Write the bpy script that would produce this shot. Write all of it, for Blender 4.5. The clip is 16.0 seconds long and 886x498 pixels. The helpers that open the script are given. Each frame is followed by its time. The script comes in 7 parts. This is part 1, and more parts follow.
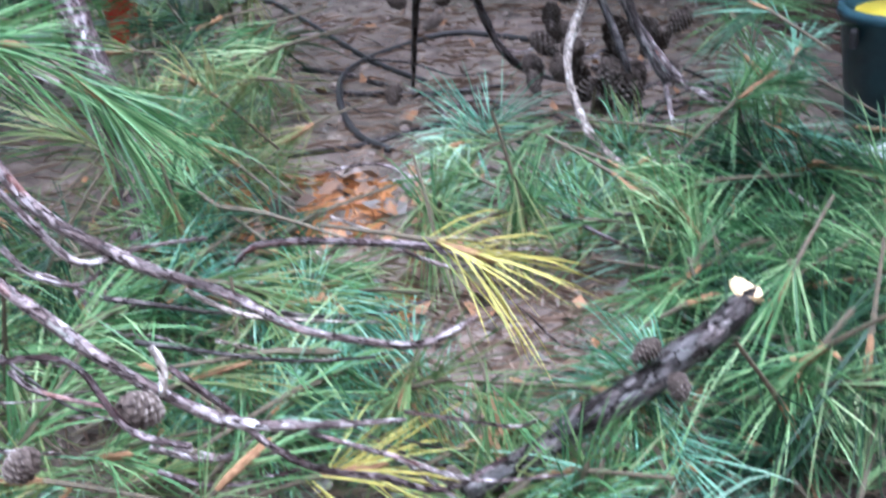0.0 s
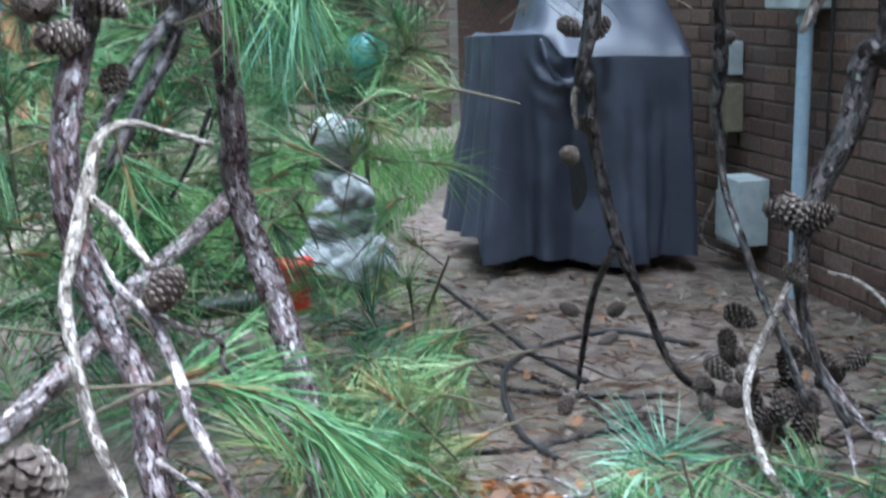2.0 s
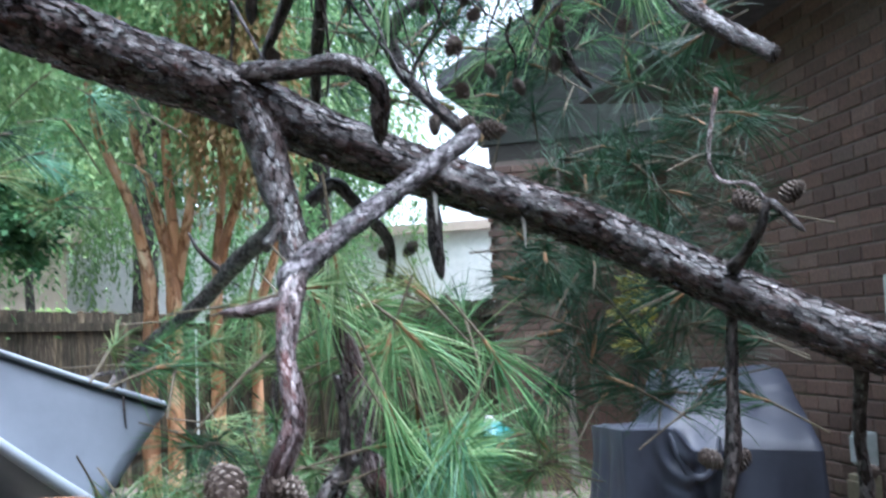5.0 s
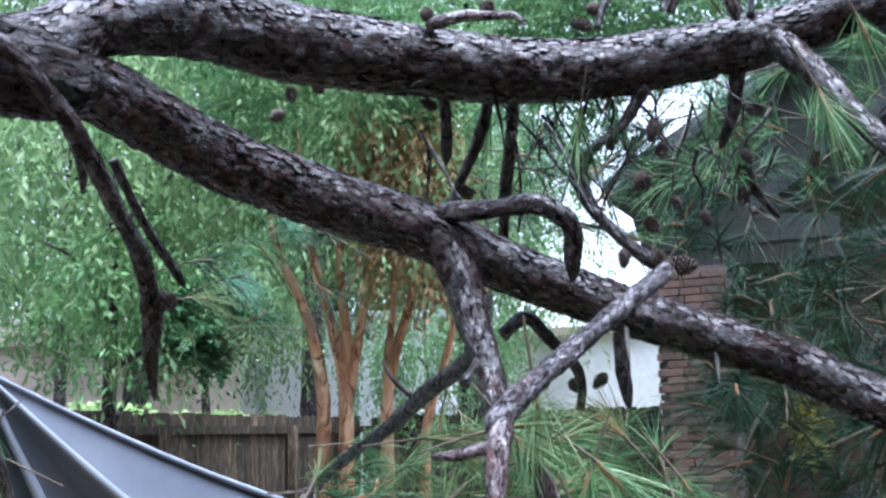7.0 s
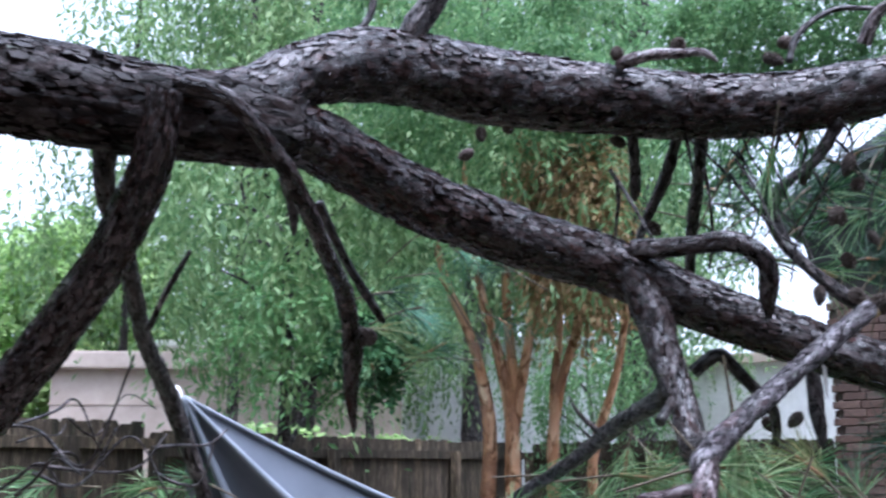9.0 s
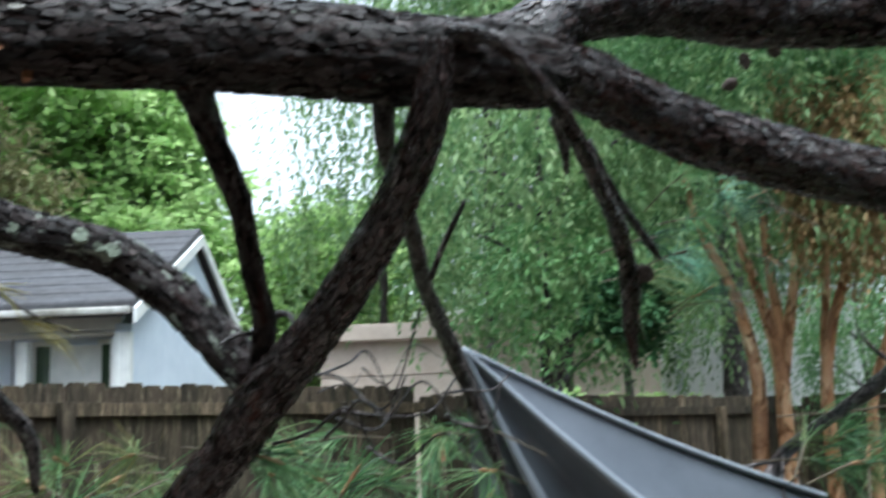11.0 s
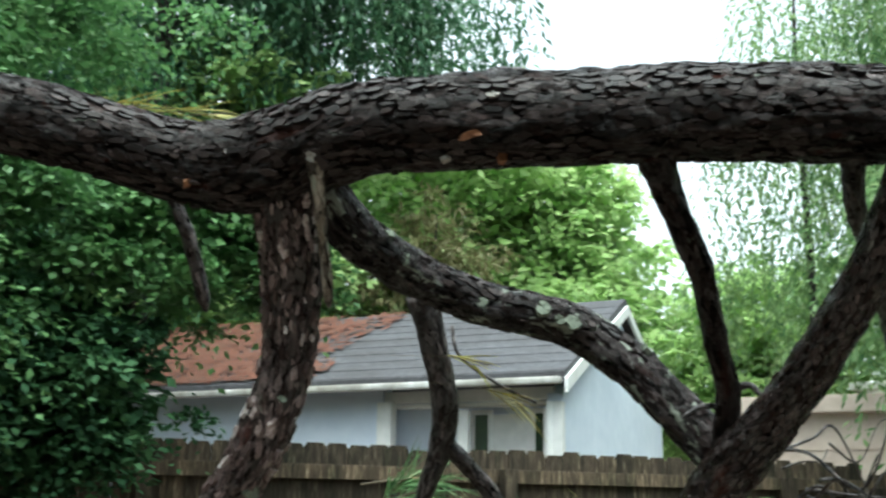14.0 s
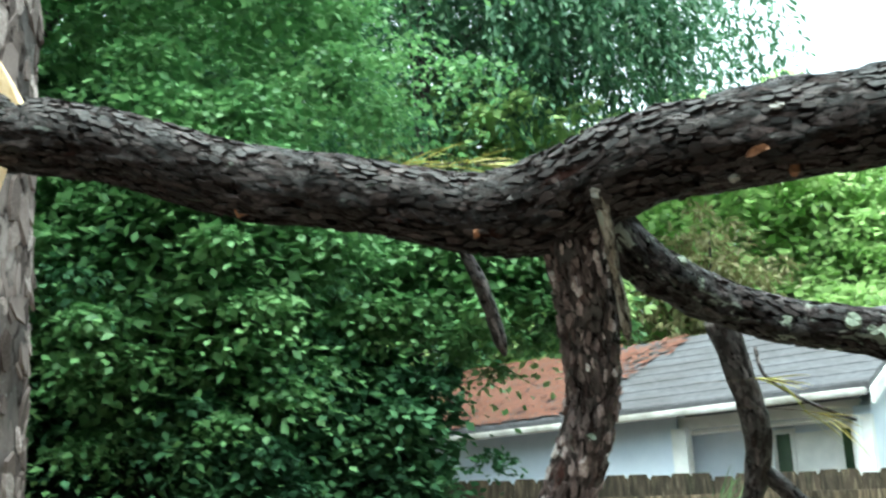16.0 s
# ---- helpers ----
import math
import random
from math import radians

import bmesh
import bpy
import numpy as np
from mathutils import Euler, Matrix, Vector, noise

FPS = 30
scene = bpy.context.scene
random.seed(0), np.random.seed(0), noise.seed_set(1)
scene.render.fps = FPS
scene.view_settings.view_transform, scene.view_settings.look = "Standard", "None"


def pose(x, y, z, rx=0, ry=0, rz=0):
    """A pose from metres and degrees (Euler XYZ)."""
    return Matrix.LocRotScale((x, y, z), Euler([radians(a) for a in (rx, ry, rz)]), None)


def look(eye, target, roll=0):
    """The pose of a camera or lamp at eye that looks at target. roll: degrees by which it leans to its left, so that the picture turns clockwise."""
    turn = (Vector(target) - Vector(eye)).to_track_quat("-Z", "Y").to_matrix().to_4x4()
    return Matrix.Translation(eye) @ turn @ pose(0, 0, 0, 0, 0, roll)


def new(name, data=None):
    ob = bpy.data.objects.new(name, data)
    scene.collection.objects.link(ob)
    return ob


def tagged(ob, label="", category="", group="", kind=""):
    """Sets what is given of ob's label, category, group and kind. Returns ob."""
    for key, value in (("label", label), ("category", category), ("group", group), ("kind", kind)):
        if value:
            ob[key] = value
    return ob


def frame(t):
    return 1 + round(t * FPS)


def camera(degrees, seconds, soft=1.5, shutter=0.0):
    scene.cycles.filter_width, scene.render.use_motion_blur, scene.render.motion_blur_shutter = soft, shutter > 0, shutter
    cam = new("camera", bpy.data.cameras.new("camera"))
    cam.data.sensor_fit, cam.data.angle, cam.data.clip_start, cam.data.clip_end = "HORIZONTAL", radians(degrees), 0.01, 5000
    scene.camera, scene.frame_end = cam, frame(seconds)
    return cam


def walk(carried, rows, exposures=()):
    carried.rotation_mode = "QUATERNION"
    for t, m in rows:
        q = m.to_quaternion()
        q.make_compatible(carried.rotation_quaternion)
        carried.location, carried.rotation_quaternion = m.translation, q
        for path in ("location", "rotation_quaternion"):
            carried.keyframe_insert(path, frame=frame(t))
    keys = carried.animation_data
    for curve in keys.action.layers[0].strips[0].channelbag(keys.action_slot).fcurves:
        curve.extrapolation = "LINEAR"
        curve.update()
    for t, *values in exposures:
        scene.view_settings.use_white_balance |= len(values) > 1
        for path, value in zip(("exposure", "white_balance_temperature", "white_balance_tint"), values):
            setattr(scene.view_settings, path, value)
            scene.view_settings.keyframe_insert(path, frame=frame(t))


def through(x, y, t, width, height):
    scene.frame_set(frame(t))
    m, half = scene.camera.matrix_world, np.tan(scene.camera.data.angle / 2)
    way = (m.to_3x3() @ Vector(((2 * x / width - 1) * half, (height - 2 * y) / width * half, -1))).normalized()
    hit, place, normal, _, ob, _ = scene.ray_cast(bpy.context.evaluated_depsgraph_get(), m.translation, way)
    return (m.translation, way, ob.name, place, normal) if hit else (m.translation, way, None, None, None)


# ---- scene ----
cam = camera(43.2, 16.0, 2.4, 0.5)
PATH = [
    (0, (0.09, 0.08, 1.062), (-0.064, 1.879, 0.201), -4.3),
    (0.5, (0.048, 0.084, 1.105), (-0.14, 1.921, 0.338), -2.4),
    (1, (0.011, 0.07, 1.145), (-0.207, 1.943, 0.477), -0.9),
    (1.5, (-0.021, 0.065, 1.192), (-0.323, 1.96, 0.63), -1.0),
    (2, (-0.042, 0.055, 1.256), (-0.4, 1.972, 0.811), -1.6),
    (2.5, (-0.055, 0.047, 1.301), (-0.429, 1.977, 0.932), -1.8),
    (3, (-0.068, 0.036, 1.361), (-0.457, 1.985, 1.137), -1.3),
    (3.5, (-0.076, 0.006, 1.416), (-0.519, 1.954, 1.315), -1.4),
    (4, (-0.09, -0.008, 1.464), (-0.555, 1.937, 1.453), -1.6),
    (4.2, (-0.092, -0.014, 1.478), (-0.566, 1.929, 1.505), -1.7),
    (6.3, (-0.144, -0.148, 1.594), (-0.87, 1.695, 1.869), -2.7),
    (6.5, (-0.152, -0.159, 1.603), (-0.914, 1.669, 1.889), -2.3),
    (7, (-0.166, -0.173, 1.622), (-0.947, 1.637, 1.959), -1.6),
    (7.5, (-0.173, -0.182, 1.636), (-0.968, 1.612, 2.021), -1.1),
    (8, (-0.189, -0.202, 1.638), (-1.041, 1.555, 2.069), 0.1),
    (8.5, (-0.205, -0.23, 1.636), (-1.123, 1.492, 2.074), 1.1),
    (8.7, (-0.222, -0.247, 1.652), (-1.182, 1.461, 2.053), 0.5),
    (10.8, (-0.262, -0.348, 1.6), (-1.573, 1.113, 1.986), -1.8),
    (11, (-0.296, -0.33, 1.578), (-1.661, 1.092, 1.913), -2.1),
    (11.5, (-0.328, -0.333, 1.557), (-1.766, 1.023, 1.86), -1.9),
    (12, (-0.354, -0.35, 1.561), (-1.866, 0.906, 1.932), -1.5),
    (12.5, (-0.367, -0.374, 1.571), (-1.941, 0.788, 1.986), -1.0),
    (13, (-0.371, -0.393, 1.573), (-2.045, 0.614, 2.004), -0.7),
    (13.5, (-0.37, -0.398, 1.578), (-2.099, 0.503, 2.02), 0.1),
    (14, (-0.371, -0.406, 1.585), (-2.136, 0.409, 2.051), 0.6),
    (14.5, (-0.374, -0.413, 1.587), (-2.197, 0.276, 2.033), 0.1),
    (15, (-0.377, -0.428, 1.59), (-2.243, 0.126, 2.047), -0.6),
    (15.5, (-0.376, -0.446, 1.596), (-2.266, -0.009, 2.081), -1.6),
    (16, (-0.381, -0.456, 1.597), (-2.276, -0.097, 2.124), -2.3),
]
EXPOSURES = [(0.0, 2.55, 5100, 18), (1.0, 2.35, 5020, 9), (1.5, 2.4, 5050, 4), (2.5, 2.72, 5080, 5), (3.0, 2.95, 5150, 8), (3.5, 3.03, 5330, 12), (4.0, 2.78, 5330, 10), (6.5, 2.27, 5200, 14), (8.5, 2.0, 5180, 20), (11.0, 1.62, 5620, 3), (12.5, 1.72, 5750, 0), (13.5, 1.48, 6000, -5), (14.0, 1.7, 5950, -4), (15.0, 1.96, 5950, -10), (16.0, 2.42, 5800, -10)]
walk(cam, [(t, look(eye, target, roll)) for t, eye, target, roll in PATH], EXPOSURES)

# ---- light ----
world = bpy.data.worlds.new("overcast_sky")
scene.world = world
world.use_nodes = True
wn, wl = world.node_tree.nodes, world.node_tree.links
sky = wn.new("ShaderNodeTexSky")
sky.sky_type = "NISHITA"
sky.sun_disc = False
sky.sun_elevation, sky.sun_rotation = radians(74), radians(116)
sky.air_density, sky.dust_density, sky.ozone_density = 1.0, 4.0, 1.0
grey = wn.new("ShaderNodeHueSaturation")
grey.inputs["Saturation"].default_value = 0.2
wl.new(sky.outputs[0], grey.inputs["Color"])
wl.new(grey.outputs[0], wn["Background"].inputs["Color"])
wn["Background"].inputs["Strength"].default_value = 0.15
sun = new("sun", bpy.data.lights.new("sun", "SUN"))
sun.data.energy, sun.data.angle, sun.data.color = 1.3, radians(60), (1.0, 0.96, 0.9)
sun.matrix_world = look((0, 0, 20), (-2.5, 1.2, 10.4), 0)


# ---- materials ----
def material(name, rough=0.7, metal=0.0, spec=0.5):
    m = bpy.data.materials.new(name)
    m.use_nodes = True
    b = m.node_tree.nodes["Principled BSDF"]
    b.inputs["Roughness"].default_value, b.inputs["Metallic"].default_value = rough, metal
    b.inputs["Specular IOR Level"].default_value = spec
    return m, m.node_tree.nodes, m.node_tree.links, b


def ramp(nodes, stops):
    r = nodes.new("ShaderNodeValToRGB")
    while len(r.color_ramp.elements) < len(stops):
        r.color_ramp.elements.new(0.5)
    for e, (p, c) in zip(r.color_ramp.elements, stops):
        e.position, e.color = p, (*c, 1)
    return r


def coords(nodes, links, scale, uv=False):
    c, m = nodes.new("ShaderNodeTexCoord"), nodes.new("ShaderNodeMapping")
    m.inputs["Scale"].default_value = scale if isinstance(scale, tuple) else (scale,) * 3
    links.new(c.outputs["UV" if uv else "Object"], m.inputs["Vector"])
    return m


def noise_tex(nodes, links, vec, scale, detail=6, rough=0.6):
    n = nodes.new("ShaderNodeTexNoise")
    n.inputs["Scale"].default_value, n.inputs["Detail"].default_value, n.inputs["Roughness"].default_value = scale, detail, rough
    links.new(vec.outputs[0], n.inputs["Vector"])
    return n


def mixed(nodes, links, kind, fac, a, b):
    m = nodes.new("ShaderNodeMix")
    m.data_type, m.blend_type = "RGBA", kind
    if isinstance(fac, float):
        m.inputs[0].default_value = fac
    else:
        links.new(fac, m.inputs[0])
    for k, v in ((6, a), (7, b)):
        if isinstance(v, tuple):
            m.inputs[k].default_value = (*v, 1)
        else:
            links.new(v, m.inputs[k])
    return m.outputs[2]


def bumped(nodes, links, b, height, strength, distance=0.01):
    n = nodes.new("ShaderNodeBump")
    n.inputs["Strength"].default_value, n.inputs["Distance"].default_value = strength, distance
    links.new(height, n.inputs["Height"])
    links.new(n.outputs[0], b.inputs["Normal"])
    return n


def speckled(name, stops, scale, rough=0.75, bump=0.4, big=None, spec=0.4, stretch=None, distance=0.004):
    """Grain at one scale, stains at another, and a fine relief."""
    m, n, l, b = material(name, rough, 0, spec)
    v = coords(n, l, stretch or 1.0)
    a = noise_tex(n, l, v, scale)
    r = ramp(n, stops)
    l.new(a.outputs[0], r.inputs[0])
    c = r.outputs[0]
    if big:
        s = noise_tex(n, l, v, big[0], 3)
        k = ramp(n, [(0.35, big[1]), (0.65, (1, 1, 1))])
        l.new(s.outputs[0], k.inputs[0])
        c = mixed(n, l, "MULTIPLY", 1.0, c, k.outputs[0])
    l.new(c, b.inputs["Base Color"])
    bumped(n, l, b, a.outputs[0], bump, distance)
    return m


def bark(name, dark, mid, pale, plates=26.0, wet=0.42, lichen=0.0, relief=0.9, orange=0.0, shine=0.95):
    """Plated bark on tubes: u runs along the limb, v around it, both in metres."""
    m, n, l, b = material(name, wet, 0, 0.5)

    def maths(kind, a, c, d=None):
        k = n.new("ShaderNodeMath")
        k.operation = kind
        for i, x in enumerate((a, c, d)):
            if isinstance(x, (int, float)):
                k.inputs[i].default_value = x
            elif x is not None:
                l.new(x, k.inputs[i])
        return k.outputs[0]

    v = coords(n, l, (0.42, 1.0, 1.0), uv=True)
    warp = noise_tex(n, l, v, plates * 1.15, 6, 0.62)
    add = n.new("ShaderNodeVectorMath")
    add.operation = "MULTIPLY_ADD"
    add.inputs[1].default_value = (1.9 / plates, 1.3 / plates, 0.0)
    l.new(warp.outputs["Color"], add.inputs[0])
    l.new(v.outputs[0], add.inputs[2])

    def flakes(feature, scale):
        t = n.new("ShaderNodeTexVoronoi")
        t.feature = feature
        t.inputs["Scale"].default_value = scale
        l.new(add.outputs[0], t.inputs["Vector"])
        return t

    # cracks open and close along the plates' edges
    part_open = noise_tex(n, l, v, plates * 0.8, 3)
    edge = ramp(n, [(0.0, (0, 0, 0)), (0.11, (1, 1, 1))])
    l.new(maths("ADD", flakes("DISTANCE_TO_EDGE", plates).outputs[0], maths("MULTIPLY_ADD", part_open.outputs[0], 0.5, -0.22)), edge.inputs[0])
    own, small = n.new("ShaderNodeSeparateColor"), n.new("ShaderNodeSeparateColor")
    l.new(flakes("F1", plates).outputs["Color"], own.inputs[0])
    l.new(flakes("F1", plates * 2.7).outputs["Color"], small.inputs[0])
    fine = noise_tex(n, l, v, 260, 6, 0.7)
    wide = noise_tex(n, l, v, plates * 0.22, 4, 0.6)
    # each plate has a tone of its own, over slow changes along the limb
    s = maths("MULTIPLY_ADD", own.outputs[0], 0.62, maths("MULTIPLY_ADD", small.outputs[0], 0.34, maths("MULTIPLY_ADD", wide.outputs[0], 1.3, -0.72)))
    s = maths("MULTIPLY_ADD", fine.outputs[0], 0.7, maths("SUBTRACT", s, 0.32))
    tone = ramp(n, [(0.14, dark), (0.50, mid), (0.66, tuple(0.5 * (x + y) for x, y in zip(mid, pale))), (0.84, pale), (0.97, tuple(min(0.8, x * 1.9) for x in pale))])
    l.new(s, tone.inputs[0])
    c = mixed(n, l, "MIX", edge.outputs[0], tuple(x * 0.5 for x in dark), tone.outputs[0])
    # small chips and resin specks
    fleck = noise_tex(n, l, v, 120, 4, 0.7)
    fk = ramp(n, [(0.655, (0, 0, 0)), (0.70, (0.75, 0.75, 0.75))])
    l.new(fleck.outputs[0], fk.inputs[0])
    c = mixed(n, l, "MIX", fk.outputs[0], c, tuple(min(0.6, x * 2.6) for x in pale))
    if orange:
        o = noise_tex(n, l, v, 15, 3)
        k = ramp(n, [(0.60, (0, 0, 0)), (0.68, (orange,) * 3)])
        l.new(o.outputs[0], k.inputs[0])
        c = mixed(n, l, "MIX", k.outputs[0], c, tuple(x * y for x, y in zip(mid, (2.3, 1.45, 1.25))))
    if lichen:
        o = noise_tex(n, l, v, 26, 6, 0.65)
        k = ramp(n, [(0.64 - 0.07 * (lichen > 0.8), (0, 0, 0)), (0.67 - 0.06 * (lichen > 0.8), (lichen,) * 3)])
        l.new(o.outputs[0], k.inputs[0])
        c = mixed(n, l, "MIX", k.outputs[0], c, (0.40, 0.45, 0.38))
    l.new(c, b.inputs["Base Color"])
    rr = maths("MULTIPLY_ADD", small.outputs[1], 0.28, wet - 0.12)
    l.new(rr, b.inputs["Roughness"])
    # wet plates shine, cracks and loose flakes do not
    l.new(maths("MULTIPLY", edge.outputs[0], maths("MULTIPLY_ADD", own.outputs[2], shine, 0.1 * shine)), b.inputs["Specular IOR Level"])
    h = maths("MULTIPLY_ADD", own.outputs[1], 0.9, maths("MULTIPLY", edge.outputs[0], 0.55))
    h = maths("MULTIPLY_ADD", small.outputs[2], 0.35, h)
    h = maths("MULTIPLY_ADD", fine.outputs[0], 0.35, h)
    bumped(n, l, b, h, relief, 0.0065 if shine > 0.6 else 0.015)
    return m


def leafy(name, tones, rough=0.5, through=0.25, clump=2.6):
    """Leaves and needles: each one its own tone within the tone of its clump, with a little light through it."""
    m, n, l, b = material(name, rough, 0, 0.35)
    g = n.new("ShaderNodeNewGeometry")
    v = coords(n, l, 1.0)
    s = noise_tex(n, l, v, clump, 3)
    tone = n.new("ShaderNodeMath")
    tone.operation = "MULTIPLY_ADD"
    tone.inputs[1].default_value = 0.62
    l.new(g.outputs["Random Per Island"], tone.inputs[0])
    lift = n.new("ShaderNodeMath")
    lift.operation = "MULTIPLY_ADD"
    lift.inputs[1].default_value, lift.inputs[2].default_value = 1.7, -0.66
    l.new(s.outputs[0], lift.inputs[0])
    l.new(lift.outputs[0], tone.inputs[2])
    r = ramp(n, [(i / (len(tones) - 1), c) for i, c in enumerate(tones)])
    l.new(tone.outputs[0], r.inputs[0])
    c = r.outputs[0]
    l.new(c, b.inputs["Base Color"])
    t, mix = n.new("ShaderNodeBsdfTranslucent"), n.new("ShaderNodeMixShader")
    l.new(c, t.inputs["Color"])
    mix.inputs[0].default_value = through
    l.new(b.outputs[0], mix.inputs[1])
    l.new(t.outputs[0], mix.inputs[2])
    l.new(mix.outputs[0], n["Material Output"].inputs["Surface"])
    return m


BARK = {
    "bark": bark("pine_bark", (0.003, 0.0018, 0.0015), (0.020, 0.0100, 0.0078), (0.064, 0.050, 0.049), 72, 0.27, 0.3, 1.0, 0.9),
    "trunk": bark("old_trunk_bark", (0.003, 0.0018, 0.0014), (0.0165, 0.0094, 0.0077), (0.066, 0.052, 0.050), 60, 0.40, 0.35, 1.0, 0.9, 0.42),
    "spotted": bark("lichen_spotted_bark", (0.003, 0.002, 0.0018), (0.016, 0.0095, 0.0085), (0.072, 0.060, 0.060), 70, 0.38, 0.9, 1.0, 0.5, 0.5),
    "dark": bark("dark_twig_bark", (0.006, 0.0045, 0.004), (0.028, 0.02, 0.018), (0.12, 0.10, 0.096), 90, 0.42, 0.4, 0.9, 0.4),
    "gray": bark("grey_twig_bark", (0.045, 0.030, 0.028), (0.21, 0.160, 0.155), (0.46, 0.41, 0.41), 120, 0.34, 0.4, 1.0, 0.5),
    "silver": bark("silver_branch_bark", (0.011, 0.008, 0.009), (0.048, 0.039, 0.042), (0.155, 0.14, 0.152), 90, 0.32, 0.3, 1.0, 0.4),
    "white": bark("bleached_twig_bark", (0.085, 0.065, 0.052), (0.29, 0.24, 0.205), (0.50, 0.44, 0.39), 140, 0.5, 0.2, 0.8),
    "red": bark("young_red_bark", (0.02, 0.010, 0.0095), (0.070, 0.042, 0.042), (0.235, 0.195, 0.20), 110, 0.3, 0.3, 0.9, 0.6),
    "lichen": bark("lichen_bark", (0.05, 0.04, 0.03), (0.23, 0.195, 0.15), (0.50, 0.46, 0.39), 60, 0.65, 0.9, 0.9),
    "stand": bark("standing_pine_bark", (0.06, 0.047, 0.042), (0.18, 0.145, 0.13), (0.33, 0.28, 0.26), 16, 0.7, 0.1, 1.0),
    "crape": bark("crape_myrtle_bark", (0.26, 0.125, 0.058), (0.50, 0.265, 0.13), (0.64, 0.43, 0.26), 9, 0.6, 0.0, 0.2),
    "flaky": bark("flaky_bark", (0.010, 0.006, 0.0055), (0.055, 0.037, 0.035), (0.24, 0.19, 0.185), 74, 0.42, 0.5, 1.0, 0.5),
}
NEEDLE = {
    "green": leafy("green_needles", [(0.013, 0.048, 0.020), (0.058, 0.155, 0.056), (0.145, 0.28, 0.105), (0.36, 0.46, 0.23)]),
    "teal": leafy("bluish_needles", [(0.03, 0.10, 0.066), (0.13, 0.31, 0.20), (0.40, 0.57, 0.42)]),
    "dull": leafy("fading_needles", [(0.06, 0.13, 0.045), (0.13, 0.20, 0.07), (0.30, 0.26, 0.11)]),
    "yellow": leafy("yellow_needles", [(0.40, 0.34, 0.07), (0.52, 0.46, 0.13), (0.38, 0.46, 0.14)]),
    # darkened copy of the green needles, for masses lying in shade
    "deep": leafy("shade_green_needles", [(0.006, 0.026, 0.013), (0.016, 0.055, 0.026), (0.045, 0.10, 0.042)]),
}
BUD = speckled("orange_bud_scales", [(0.3, (0.17, 0.085, 0.038)), (0.7, (0.33, 0.19, 0.095))], 160, 0.7)
TWIGLET = speckled("green_brown_twig", [(0.3, (0.05, 0.045, 0.03)), (0.7, (0.13, 0.10, 0.06))], 90, 0.7)
LEAF_DARK = leafy("shade_tree_leaves", [(0.02, 0.06, 0.027), (0.042, 0.115, 0.046), (0.092, 0.20, 0.078)], 0.8, 0.32)
# near-black: the shadow under the tree put into leaf colour
LEAF_SHADOW = leafy("under_tree_shadow_leaves", [(0.006, 0.017, 0.008), (0.011, 0.03, 0.013), (0.022, 0.05, 0.02)], 0.6, 0.1)
# lighter copy of the dark leaves, coloured as if catching sky light
LEAF_LIT = leafy("lit_tone_leaves", [(0.07, 0.165, 0.06), (0.13, 0.27, 0.095), (0.22, 0.39, 0.15)], 0.5, 0.4)
LEAF_MID = leafy("garden_leaves", [(0.065, 0.15, 0.06), (0.13, 0.25, 0.10), (0.25, 0.37, 0.165)], 0.55, 0.5)
LEAF_HANG = leafy("drooping_leaves", [(0.09, 0.18, 0.075), (0.195, 0.315, 0.13), (0.35, 0.455, 0.215)], 0.55, 0.55, 1.6)
# paler than real leaves: haze and bright sky glare are in the colour
LEAF_HAZE = leafy("haze_pale_leaves", [(0.24, 0.38, 0.14), (0.37, 0.53, 0.20), (0.50, 0.64, 0.30)], 0.6, 0.65, 1.2)
LEAF_BROWN = leafy("browning_leaves", [(0.26, 0.18, 0.085), (0.38, 0.25, 0.12), (0.24, 0.24, 0.10)], 0.6, 0.35)
LEAF_OLIVE = leafy("olive_leaves", [(0.14, 0.15, 0.065), (0.21, 0.19, 0.09), (0.18, 0.24, 0.09)], 0.6, 0.4)
LEAF_PINE = leafy("far_pine_needles", [(0.035, 0.095, 0.05), (0.075, 0.165, 0.085), (0.14, 0.25, 0.125)], 0.5, 0.3)
CONE = speckled("pine_cone_scales", [(0.3, (0.022, 0.014, 0.011)), (0.5, (0.06, 0.042, 0.033)), (0.7, (0.13, 0.10, 0.08))], 14, 0.75, 0.6)
CONE_TIP = speckled("pine_cone_scale_ends", [(0.3, (0.07, 0.052, 0.043)), (0.5, (0.16, 0.13, 0.108)), (0.7, (0.36, 0.32, 0.28))], 11, 0.7, 0.6)
DIRT = speckled("bare_dirt", [(0.25, (0.048, 0.035, 0.029)), (0.42, (0.115, 0.086, 0.073)), (0.58, (0.19, 0.145, 0.122)), (0.8, (0.32, 0.265, 0.235))], 13, 0.85, 0.9, (0.9, (0.5, 0.55, 0.45)), distance=0.02)
GRASS = leafy("lawn_blades", [(0.05, 0.13, 0.03), (0.10, 0.22, 0.05), (0.18, 0.28, 0.08)])
STRAW = leafy("pine_straw", [(0.11, 0.07, 0.05), (0.20, 0.135, 0.095), (0.32, 0.235, 0.17)], 0.7, 0.1)
HOSE = speckled("black_rubber", [(0.3, (0.012, 0.012, 0.013)), (0.7, (0.035, 0.033, 0.032))], 60, 0.5)
PLASTIC_RED = speckled("red_glazed_clay", [(0.3, (0.68, 0.022, 0.010)), (0.7, (0.80, 0.04, 0.016))], 15, 0.4, 0.2)
SHINGLE = speckled("grey_roof_shingles", [(0.25, (0.04, 0.042, 0.048)), (0.5, (0.075, 0.076, 0.085)), (0.8, (0.13, 0.13, 0.142))], 14, 0.85, 0.5, (1.2, (0.65, 0.62, 0.6)), stretch=(1, 1, 5))
